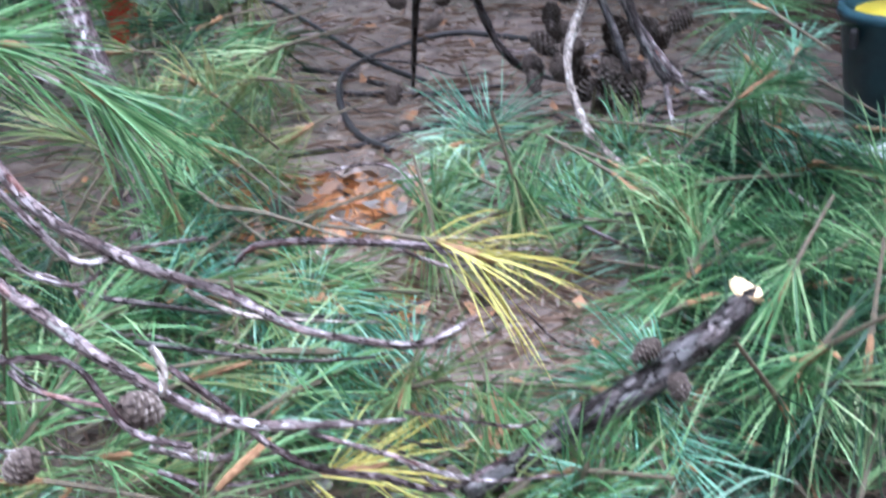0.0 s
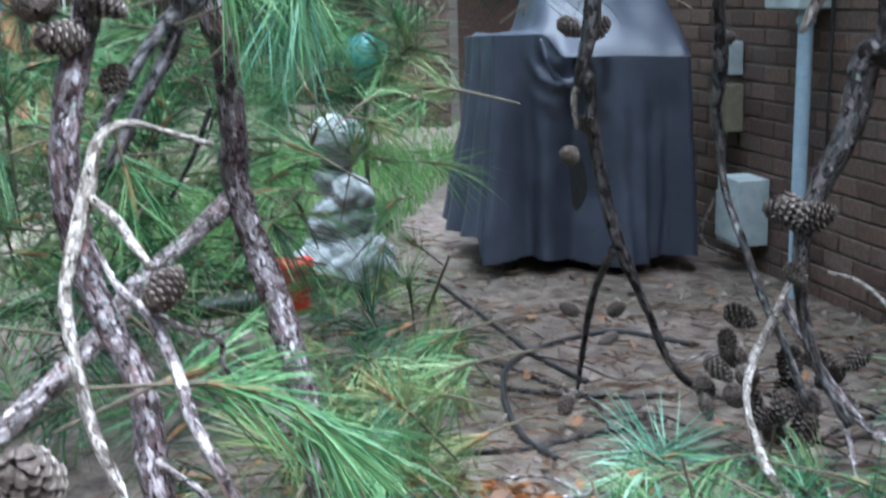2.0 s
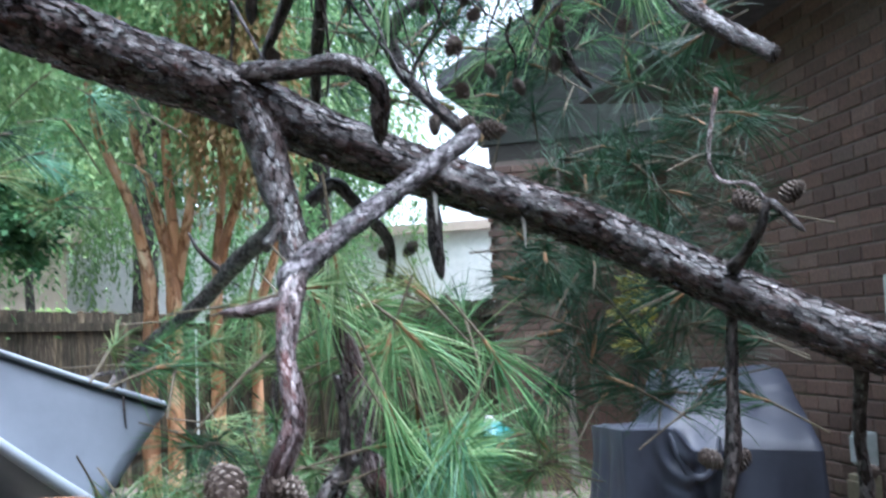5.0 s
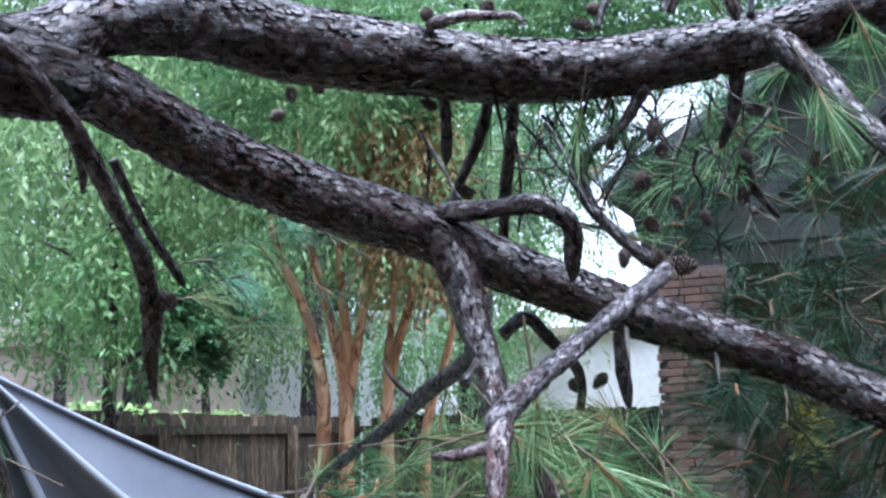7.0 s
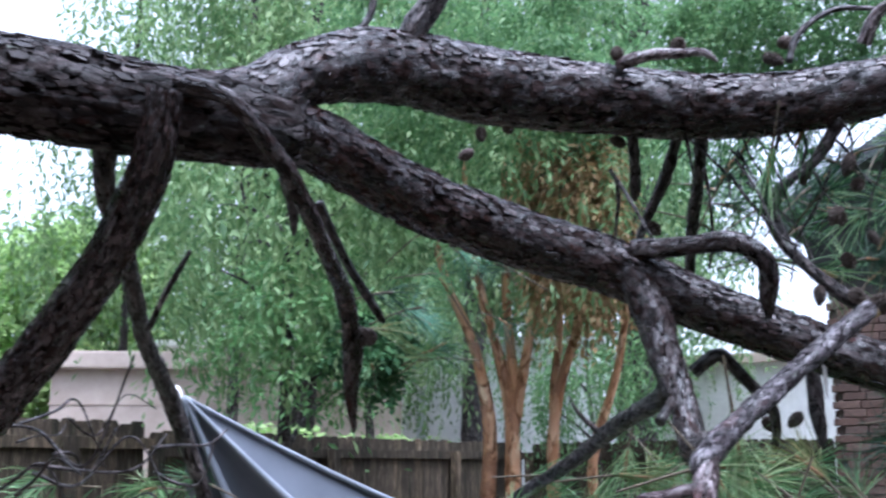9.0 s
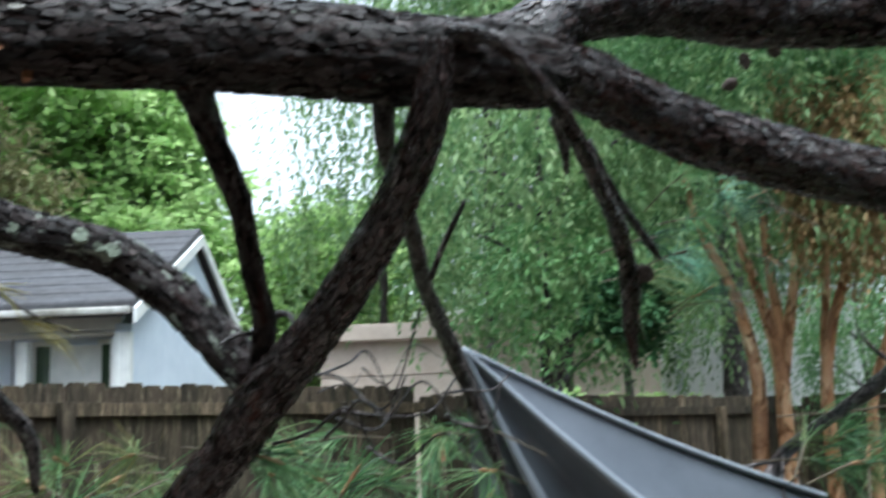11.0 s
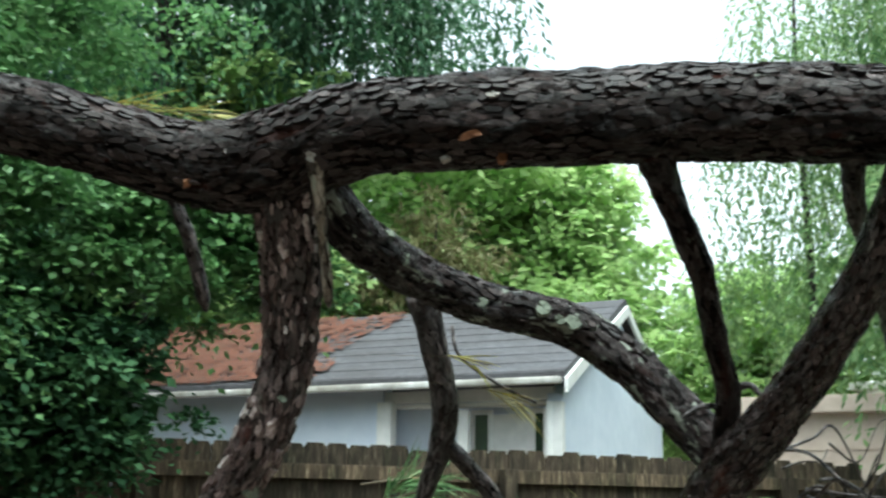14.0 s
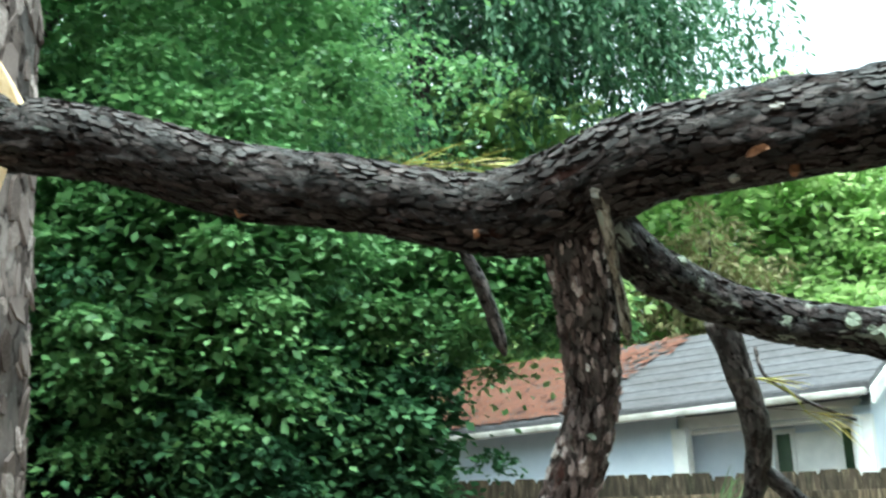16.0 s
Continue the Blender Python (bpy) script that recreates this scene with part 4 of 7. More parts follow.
spray((-2.88, 4.18, 2.51), (0.3, 0.3, 0.26), 0, 13, ["teal", "deep", "green"], 0.24)
spray((-3.04, 3.86, 2.32), (0.22, 0.22, 0.2), 0, 6, ["deep", "dull", "green"], 0.24)
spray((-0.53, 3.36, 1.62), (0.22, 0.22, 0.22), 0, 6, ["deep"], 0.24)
spray((-0.67, 2.79, 0.97), (0.14, 0.14, 0.06), 0, 4, ["green", "dull"], 0.20)
tuft((-0.76, 2.34, 1.28), (0.79, 0.19, 0.48), 0.25, "green", 90, 42)
tuft((-0.76, 2.34, 1.28), (-0.36, -0.09, -0.89), 0.25, "teal", 90, 42)
tuft((-0.76, 2.34, 1.28), (0.17, 0.04, -0.91), 0.25, "green", 90, 42)
tuft((-0.85, 2.37, 1.52), (0.57, 0.13, -0.62), 0.25, "green", 90, 42)
tuft((-0.72, 2.62, 1.46), (0.47, 0.11, -0.81), 0.25, "green", 90, 42)
tuft((0.02, 1.48, 0.38), (0.94, -0.16, -0.31), 0.21, "yellow", 60, 62)
tuft((-0.61, 1.53, 0.70), (0.91, 0.34, -0.23), 0.20, "green", 80, 45)
tuft((-0.58, 1.78, 0.53), (0.80, 0.07, -0.60), 0.22, "green", 80, 40)
tuft((-0.63, 3.19, 0.22), (-0.90, -0.33, -0.28), 0.22, "dull", 70, 55)
tuft((-0.36, 1.48, 0.21), (0.94, 0.34, 0.09), 0.20, "dull", 60, 50)
tuft((-0.25, 1.48, 0.17), (0.78, 0.49, 0.39), 0.20, "teal", 90, 60)
tuft((-0.27, 1.72, 0.18), (0.42, 0.53, 0.74), 0.20, "teal", 80, 60)
tuft((-0.07, 1.51, 0.07), (-0.72, 0.36, 0.60), 0.20, "teal", 90, 65)
tuft((-0.15, 1.35, 0.12), (0.99, 0.14, 0.07), 0.20, "yellow", 60, 55)
tuft((-0.28, 1.26, 0.21), (0.71, 0.57, 0.42), 0.20, "green", 60, 55)
tuft((0.41, 1.70, 0.03), (0.20, -0.54, -0.81), 0.24, "green", 90, 45)
tuft((0.55, 1.87, 0.07), (0.79, 0.13, 0.59), 0.22, "green", 90, 40)
tuft((0.65, 2.47, 0.22), (0.06, 0.30, 0.95), 0.24, "green", 90, 35)
tuft((0.08, 2.08, 0.15), (0.25, 0.38, 0.89), 0.24, "green", 70, 30)
tuft((-0.10, 2.39, 0.11), (0.76, 0.25, 0.59), 0.22, "green", 60, 55)
tuft((-0.81, 2.38, 1.27), (0.95, 0.27, 0.14), 0.20, "green", 80, 45)
tuft((-0.82, 2.37, 1.26), (0.21, 0.07, -0.98), 0.26, "teal", 90, 35)
tuft((-0.89, 2.30, 1.35), (0.29, 0.07, -0.95), 0.26, "green", 80, 30)
tuft((-0.72, 1.63, 0.69), (0.91, 0.37, 0.18), 0.20, "green", 80, 55)
tuft((-0.77, 4.13, 0.63), (0.97, 0.11, -0.22), 0.25, "green", 80, 50)
tuft((-1.01, 4.09, 0.66), (0.96, 0.16, -0.21), 0.30, "green", 60, 40)
tuft((-0.81, 3.05, 0.16), (0.85, 0.35, 0.40), 0.25, "dull", 80, 50)
tuft((-1.04, 2.08, 0.88), (0.16, 0.00, -0.99), 0.20, "green", 70, 70)
tuft((-0.57, 1.74, 0.55), (0.70, -0.08, -0.70), 0.24, "green", 90, 35)
tuft((-0.89, 2.35, 1.29), (0.96, 0.26, 0.06), 0.20, "green", 90, 45)
tuft((-0.89, 2.35, 1.29), (0.43, 0.00, -0.90), 0.27, "green", 110, 32)
tuft((-1.02, 2.63, 1.51), (0.94, 0.31, 0.13), 0.18, "dull", 60, 40)
tuft((-1.01, 2.30, 1.70), (0.06, 0.11, -0.99), 0.24, "green", 70, 35)
tuft((-1.05, 2.29, 1.65), (0.92, 0.37, 0.09), 0.20, "green", 50, 45)
tuft((-0.95, 2.44, 1.48), (-0.27, -0.14, -0.95), 0.22, "green", 60, 30)
tuft((-0.96, 2.53, 1.50), (0.94, 0.24, 0.24), 0.20, "green", 80, 40)
tuft((-1.07, 2.71, 1.62), (0.93, 0.22, 0.31), 0.20, "green", 80, 40)
tuft((-1.07, 2.39, 1.59), (0.51, 0.17, -0.85), 0.20, "green", 70, 50)
tuft((-2.62, 1.44, 1.54), (0.61, 0.73, -0.32), 0.22, "green", 110, 45)
tuft((-2.72, 1.80, 1.49), (0.41, 0.38, 0.83), 0.20, "green", 60, 40)
tuft((-2.98, 0.91, 1.98), (0.44, 0.87, -0.22), 0.12, "yellow", 14, 40)
tuft((-2.95, 0.99, 1.89), (0.49, 0.81, -0.32), 0.14, "yellow", 16, 40)
tuft((-2.92, -0.14, 2.51), (0.18, 0.98, 0.09), 0.16, "yellow", 9, 30)
tuft((-2.91, -0.08, 2.51), (0.20, 0.98, 0.10), 0.16, "yellow", 9, 30)
tuft((-2.90, -0.02, 2.51), (0.20, 0.98, 0.10), 0.16, "yellow", 9, 30)
tuft((-2.89, 0.04, 2.51), (0.20, 0.98, 0.10), 0.16, "yellow", 9, 30)
tuft((-2.88, 0.10, 2.51), (0.29, 0.95, 0.10), 0.16, "yellow", 9, 30)
tuft((-2.87, 0.16, 2.51), (0.29, 0.95, 0.10), 0.16, "yellow", 9, 30)
tuft((-1.05, 2.88, 2.48), (-0.24, 0.24, -0.94), 0.20, "green", 70, 45)
tuft((-0.98, 2.98, 2.60), (-0.50, 0.06, -0.87), 0.20, "green", 60, 45)
tuft((-0.35, 2.81, 2.44), (0.33, 0.20, -0.92), 0.20, "green", 70, 50)
tuft((-0.97, 3.18, 2.22), (0.87, 0.22, -0.44), 0.20, "green", 60, 60)
tuft((-0.74, 3.47, 2.53), (-0.57, 0.05, -0.82), 0.22, "green", 70, 55)
tuft((-0.25, 3.14, 2.73), (0.30, 0.30, -0.90), 0.22, "green", 70, 50)

spray((-0.77, 2.21, 0.22), (0.31, 0.50, 0.20), 22, 48, ("green", "deep", "dull"), 0.22)
spray((-0.47, 1.62, 0.12), (0.37, 0.31, 0.14), 21, 75, ("green", "green", "teal", "dull"), 0.22)
spray((0.16, 1.37, 0.10), (0.14, 0.17, 0.04), -4, 22, ("green", "teal", "dull"), 0.22)
spray((0.55, 1.90, 0.11), (0.22, 0.54, 0.11), -15, 95, ("green", "green", "deep"), 0.23)
spray((0.16, 2.34, 0.10), (0.26, 0.30, 0.10), -1, 34, ("green", "green", "teal", "dull"), 0.22)
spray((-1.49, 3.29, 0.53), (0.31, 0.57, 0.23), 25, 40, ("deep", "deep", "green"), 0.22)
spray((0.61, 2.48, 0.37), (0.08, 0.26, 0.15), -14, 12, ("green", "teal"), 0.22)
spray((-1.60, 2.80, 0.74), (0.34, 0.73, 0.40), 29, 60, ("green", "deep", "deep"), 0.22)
spray((-0.72, 2.84, 0.22), (0.25, 0.49, 0.24), 14, 26, ("deep", "green", "dull"), 0.22)
spray((-1.14, 3.82, 0.69), (0.37, 0.61, 0.47), 16, 34, ("green", "green", "dull"), 0.24)
spray((-1.10, 4.20, 1.11), (0.23, 0.63, 0.12), 14, 16, ("green",), 0.24)
spray((-1.78, 2.87, 0.79), (0.39, 0.75, 0.24), 31, 50, ("green", "green", "dull"), 0.24)
spray((-1.76, 3.37, 1.02), (0.21, 0.91, 0.26), 26, 45, ("green", "deep", "dull"), 0.24)
spray((-1.33, 3.44, 1.14), (0.28, 0.75, 0.52), 20, 50, ("green", "green"), 0.24)
# needles by the porch take the dark copy, shade put into colour
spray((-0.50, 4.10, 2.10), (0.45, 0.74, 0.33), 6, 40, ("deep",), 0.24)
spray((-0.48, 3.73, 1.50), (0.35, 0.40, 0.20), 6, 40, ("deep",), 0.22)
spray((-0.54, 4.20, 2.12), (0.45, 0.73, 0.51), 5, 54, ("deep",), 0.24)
spray((-0.55, 3.98, 2.92), (0.41, 0.54, 0.31), 5, 40, ("green", "green", "deep"), 0.22)
spray((-1.08, 3.62, 2.61), (0.46, 0.48, 0.20), 13, 40, ("green", "deep"), 0.22)
spray((-1.53, 3.14, 1.56), (0.48, 0.57, 0.11), 22, 26, ("green", "dull"), 0.22)
spray((-3.51, 1.54, 1.46), (0.31, 0.45, 0.14), 60, 14, ("green", "dull"), 0.22)
spray((-3.09, 2.22, 1.46), (0.45, 0.43, 0.18), 47, 24, ("green",), 0.22)
spray((-3.63, 0.98, 1.64), (0.14, 0.23, 0.06), 67, 4, ("green",), 0.20)



def cone_mesh(open_scales=1.0, seed=0):
    """A pine cone 1 long along z: a core with a spiral of thick, turned-up scales, paler at their ends."""
    r = random.Random(seed)
    verts, faces, kind = [], [], []
    for i in range(84):
        z = 0.04 + 0.92 * i / 84
        a = i * 2.39996
        belly = 0.245 * math.sin(math.pi * min(1, (z * 0.97 + 0.05) ** 0.8)) ** 0.7 + 0.025
        out = belly * (1 + 0.2 * open_scales) * r.uniform(0.9, 1.08)
        w, lift = 0.03 + 0.17 * belly, 0.055 * open_scales
        c, s = math.cos(a), math.sin(a)
        k = len(verts)
        for rad, dz, ww in ((0.04, -0.05, 0.35), (out * 0.8, lift - 0.03, 0.95), (out, lift + 0.005, 0.9), (out * 1.07, lift + 0.032, 0.25), (out * 0.93, lift + 0.036, 0.8), (0.04, -0.01, 0.3)):
            for sgn in (-1, 1):
                verts.append((c * rad - s * sgn * w * ww, s * rad + c * sgn * w * ww, z + dz))
        for j in range(5):
            faces.append((k + 2 * j, k + 2 * j + 1, k + 2 * j + 3, k + 2 * j + 2))
            kind.append(1 if j in (2, 3) else 0)
        faces += [(k, k + 2, k + 4, k + 6, k + 8, k + 10), (k + 11, k + 9, k + 7, k + 5, k + 3, k + 1)]
        kind += [0, 0]
    me = bpy.data.meshes.new("pine_cone")
    me.from_pydata(verts, [], faces)
    me.update()
    me.materials.append(CONE)
    me.materials.append(CONE_TIP)
    me.polygons.foreach_set("material_index", kind)
    return me


CONES = [cone_mesh(0.7, 1), cone_mesh(0.35, 2), cone_mesh(1.1, 3)]
cone_places = [
    (-0.25, 3.11, 1.16, 0.065),
    (-0.18, 3.11, 1.15, 0.068),
    (-0.20, 3.09, 0.90, 0.056),
    (-0.25, 3.07, 0.82, 0.062),
    (0.15, 3.12, 1.12, 0.053),
    (-1.05, 1.81, 1.27, 0.087),
    (-0.95, 1.86, 1.26, 0.067),
    (-1.01, 1.82, 1.20, 0.076),
    (-0.94, 1.85, 1.13, 0.053),
    (-0.66, 1.38, 0.89, 0.058),
    (-0.71, 1.11, 0.74, 0.085),
    (0.29, 2.71, 0.74, 0.080),
    (0.34, 2.70, 0.73, 0.080),
    (0.30, 2.67, 0.60, 0.061),
    (0.25, 2.71, 0.74, 0.050),
    (0.21, 3.07, 0.38, 0.079),
    (0.19, 3.04, 0.28, 0.079),
    (0.34, 3.02, 0.27, 0.083),
    (0.38, 2.98, 0.16, 0.089),
    (0.30, 2.96, 0.09, 0.079),
    (0.44, 3.00, 0.24, 0.070),
    (0.12, 3.01, 0.19, 0.070),
    (0.24, 3.00, 0.17, 0.079),
    (0.33, 3.00, 0.20, 0.073),
    (0.48, 2.97, 0.17, 0.064),
    (-0.27, 3.31, 0.32, 0.055),
    (-0.13, 3.32, 0.32, 0.051),
    (-0.11, 2.86, 1.83, 0.067),
    (0.00, 2.86, 1.85, 0.064),
    (-0.14, 2.87, 1.78, 0.047),
    (-1.02, 2.89, 2.82, 0.051),
    (-0.99, 2.93, 2.88, 0.052),
    (-1.21, 2.61, 2.81, 0.048),
    (-1.37, 2.55, 2.80, 0.045),
    (-0.86, 3.03, 2.51, 0.055),
    (-0.90, 3.01, 2.36, 0.051),
    (-0.87, 2.99, 2.22, 0.050),
    (-0.84, 2.91, 2.11, 0.055),
    (-0.76, 2.83, 2.07, 0.063),
    (-1.94, 2.68, 2.62, 0.046),
    (-1.84, 2.60, 2.65, 0.045),
    (-1.72, 2.55, 2.64, 0.043),
    (-1.41, 2.90, 2.36, 0.048),
    (-1.12, 2.98, 1.77, 0.050),
    (-1.05, 3.00, 1.78, 0.043),
    (-0.58, 3.17, 2.57, 0.046),
    (-0.42, 3.12, 2.39, 0.051),
    (-1.44, 2.71, 2.59, 0.040),
    (-1.99, 2.19, 2.00, 0.068),
    (-1.17, 3.10, 1.63, 0.047),
    (-1.08, 3.02, 1.68, 0.052),
    (-0.32, 1.04, 0.43, 0.048),
    (-0.42, 0.96, 0.42, 0.042),
    (0.25, 1.46, 0.23, 0.031),
    (0.29, 1.41, 0.20, 0.034),
    (-0.03, 1.35, 0.10, 0.032),
    (-0.45, 2.32, 0.10, 0.066),
    (0.31, 2.40, 0.07, 0.069),
    (0.15, 2.94, 0.27, 0.071),
    (0.22, 2.93, 0.26, 0.068),
    (0.19, 2.91, 0.21, 0.071),
    (0.31, 2.89, 0.19, 0.086),
    (0.36, 2.87, 0.14, 0.077),
    (0.26, 2.89, 0.16, 0.068),
    (0.12, 2.90, 0.18, 0.055),
    (0.40, 2.92, 0.31, 0.068),
    (0.49, 2.91, 0.32, 0.062),
    (-0.14, 2.96, 0.34, 0.046),
    (-0.25, 2.90, 0.17, 0.052),
    (0.17, 2.96, 0.34, 0.062),
    (0.32, 2.16, 0.16, 0.051),
]

for i, (x, y, z, w) in enumerate(cone_places):
    ob = new("pine_cone", CONES[i % 3])
    k = max(0.05, w * 1.34)
    down = Vector((random.uniform(-1, 1), random.uniform(-1, 1), random.uniform(-1.2, 0.5))).to_track_quat("Z", "Y").to_matrix().to_4x4()
    ob.matrix_world = Matrix.Translation((x, y, z)) @ down @ Matrix.Diagonal((k, k, k, 1)) @ Matrix.Translation((0, 0, -0.5))
    if z < 0.09:
        ob.matrix_world = Matrix.Translation((x, y, 0.29 * k)) @ pose(0, 0, 0, 82, 0, random.uniform(0, 360)) @ Matrix.Diagonal((k, k, k, 1)) @ Matrix.Translation((0, 0, -0.5))
        tagged(ob, "open brown pine cone lying on the dirt", "pine cone", "cones on the ground")
    else:
        bpy.context.view_layer.update()
        under(ob, pine)

# pale sawn and split ends
def cap(place, axis, r, name, thing):
    m = Vector(axis).to_track_quat("Z", "Y").to_matrix().to_4x4()
    bm = bmesh.new()
    ring = [bm.verts.new((r * math.cos(a) * random.uniform(0.9, 1.05), r * math.sin(a) * random.uniform(0.9, 1.05), 0)) for a in np.arange(14) * math.pi / 7]
    top = [bm.verts.new((v.co.x * 0.96, v.co.y * 0.96, r * random.uniform(0.15, 0.4))) for v in ring]
    for i in range(14):
        bm.faces.new((ring[i], ring[(i + 1) % 14], top[(i + 1) % 14], top[i]))
    bm.faces.new(top)
    bm.faces.new(ring[::-1])
    bm.transform(Matrix.Translation(place) @ m)
    return under(part(name, bm, FRESH, None, "pale freshly broken wood"), thing)


cap((0.41, 1.59, 0.25), (0.35, -0.1, 0.9), 0.026, "cut_end", pine)
cap((-0.77, 2.70, 2.04), (0.7, 0.25, 0.5), 0.027, "cut_end", pine)



def chip(place, out, along, size, mat, label):
    """A loose flake or torn patch that stands a little off the bark."""
    o, a = Vector(out).normalized(), Vector(along).normalized()
    place = Vector(place) + o * 0.006
    a = (a - o * a.dot(o)).normalized()
    m = Matrix((a, o.cross(a), o)).transposed().to_4x4()
    bm = bmesh.new()
    L, W = size
    ring = []
    for k in range(11):
        t = 2 * math.pi * k / 11
        e = random.uniform(0.65, 1.15)
        ring.append((L / 2 * math.cos(t) * e, W / 2 * math.sin(t) * e))
    low = [bm.verts.new((x, y, -0.012)) for x, y in ring]
    top = [bm.verts.new((x * 0.9, y * 0.9, 0.004 + random.uniform(0, 0.006))) for x, y in ring]
    for k in range(11):
        bm.faces.new((low[k], low[(k + 1) % 11], top[(k + 1) % 11], top[k]))
    mid = bm.verts.new((0, 0, 0.006))
    for k in range(11):
        bm.faces.new((top[k], top[(k + 1) % 11], mid))
    bm.transform(Matrix.Translation(place) @ m)
    return under(part("bark_flake", bm, mat, None, label), pine)


PALEFLAKE = speckled("pale_lichen_flake", [(0.3, (0.16, 0.155, 0.14)), (0.7, (0.40, 0.39, 0.36))], 160, 0.8, 0.6)
RUSTFLAKE = speckled("torn_inner_bark", [(0.3, (0.14, 0.055, 0.025)), (0.7, (0.42, 0.21, 0.11))], 90, 0.7, 0.6)
ALONG = (0.75, 0.62, 0.05)
for place, out, size, mat in (
        ((-2.290, 0.539, 2.337), (0.75, -0.35, -0.55), (0.055, 0.020), RUSTFLAKE), ((-2.256, 0.572, 2.410), (0.89, -0.42, 0.18), (0.034, 0.016), PALEFLAKE),
        ((-2.724, 0.076, 2.293), (0.71, -0.17, -0.68), (0.045, 0.028), RUSTFLAKE), ((-2.631, 0.129, 2.338), (0.95, -0.29, -0.09), (0.030, 0.014), PALEFLAKE),
        ((-2.353, 0.512, 2.303), (0.42, -0.18, -0.89), (0.025, 0.018), PALEFLAKE), ((-2.304, 0.617, 2.302), (0.33, -0.09, -0.94), (0.022, 0.020), RUSTFLAKE),
        ((-2.507, 0.275, 2.316), (0.85, -0.19, -0.49), (0.030, 0.030), PALEFLAKE), ((-2.950, -0.430, 2.420), (0.4, -0.1, -0.9), (0.110, 0.050), RUSTFLAKE),
        ((-2.300, 0.820, 2.400), (0.8, -0.5, 0.2), (0.030, 0.012), PALEFLAKE), ((-2.860, -0.120, 2.470), (0.8, -0.2, 0.6), (0.030, 0.010), PALEFLAKE)):
    chip(place, out, ALONG, size, mat, "pale flaking patch of lichen and bark" if mat is PALEFLAKE else "rust-coloured torn inner bark")

LICHEN = speckled("pale_green_lichen", [(0.3, (0.09, 0.115, 0.085)), (0.7, (0.26, 0.30, 0.235))], 120, 0.9, 0.6)
for place, out, size in (
        ((-2.763, 0.592, 2.181), (0.96, -0.28, -0.02), (0.045, 0.035)),
        ((-2.841, 0.846, 2.114), (0.9, -0.43, -0.1), (0.04, 0.03)),
        ((-2.819, 1.01, 2.103), (0.87, -0.44, 0.21), (0.05, 0.04)),
        ((-2.813, 1.055, 2.08), (0.87, -0.49, -0.05), (0.035, 0.03)),
        ((-2.801, 1.088, 2.072), (0.9, -0.44, 0.03), (0.05, 0.045)),
        ((-2.725, 0.54, 2.223), (0.92, 0.06, 0.38), (0.03, 0.022)),
        ((-2.731, 1.257, 2.003), (0.71, 0.29, 0.64), (0.035, 0.028)),
        ((-2.985, 0.312, 1.638), (0.88, 0.36, -0.3), (0.05, 0.04)),
        ((-2.847, 0.336, 1.845), (0.99, -0.08, -0.13), (0.03, 0.02))):
    chip(place, out, (0.2, 0.9, -0.3), size, LICHEN, "round pale green patch of lichen")


def splinter(base, tip, w, mat=FRESH, label="fresh yellow split wood"):
    """A long torn sliver of fresh wood."""
    b, t = Vector(base), Vector(tip)
    d = (t - b).normalized()
    u = d.orthogonal().normalized()
    v = d.cross(u)
    bm = bmesh.new()
    rows = []
    for s, k in ((0, 1), (0.45, 0.8), (0.8, 0.4), (1, 0.06)):
        c = b.lerp(t, s)
        rows.append([bm.verts.new(c + (u * p + v * q * 0.4) * w * k * random.uniform(0.85, 1.15)) for p, q in ((-1, -1), (1, -1), (1, 1), (-1, 1))])
    for r1, r2 in zip(rows, rows[1:]):
        for k in range(4):
            bm.faces.new((r1[k], r1[(k + 1) % 4], r2[(k + 1) % 4], r2[k]))
    bm.faces.new(rows[0][::-1])
    bm.faces.new(rows[-1])
    return under(part("splinter", bm, mat, None, label), pine)


for dz, dy, L, w in ((0.10, 0.02, 0.16, 0.020), (0.07, -0.06, 0.20, 0.024), (-0.06, 0.0, 0.13, 0.018), (-0.10, -0.05, 0.12, 0.022), (0.02, -0.09, 0.15, 0.026)):
    splinter((-3.10, -1.14 + dy, 2.66 + dz), (-3.06 + 0.3 * w, -1.05 - L + dy, 2.68 + dz * 1.5), w)
splinter((-3.01, -0.985, 2.66), (-3.04, -1.05, 2.82), 0.026)
splinter((-3.02, -1.02, 2.52), (-3.03, -1.05, 2.40), 0.030)
chip((-3.42, -1.12, 2.30), (0.8, 0.45, 0), (0, 0, 1), (0.10, 0.06), FRESH, "torn strip of fresh wood")
for x, y, z in ((-0.93, 2.89, 1.90), (-0.70, 2.95, 1.83), (-1.30, 2.66, 2.08)):
    splinter((x, y - 0.03, z + 0.03), (x + 0.004, y - 0.035, z - 0.075), 0.007, PALEFLAKE, "pale weathered stub")
# broken twigs lying over one another
pick = random.Random(12)
for i in range(26):
    x, y = pick.uniform(-0.15, 0.75), pick.uniform(2.0, 3.1)
    a, L, z = pick.uniform(-1.4, 1.9), pick.uniform(0.18, 0.5), pick.uniform(0.02, 0.16)
    r = pick.uniform(0.003, 0.008)
    q = [(x + math.cos(a) * L * s + pick.uniform(-0.02, 0.02), y + math.sin(a) * L * s + pick.uniform(-0.02, 0.02), max(0.012, z * (1 - s) + 0.02 + pick.uniform(0, 0.03)), r * (1 - 0.6 * s)) for s in (0, 0.3, 0.65, 1)]
    wood("twig", pick.choice(("dark", "dark", "gray", "red")), q)

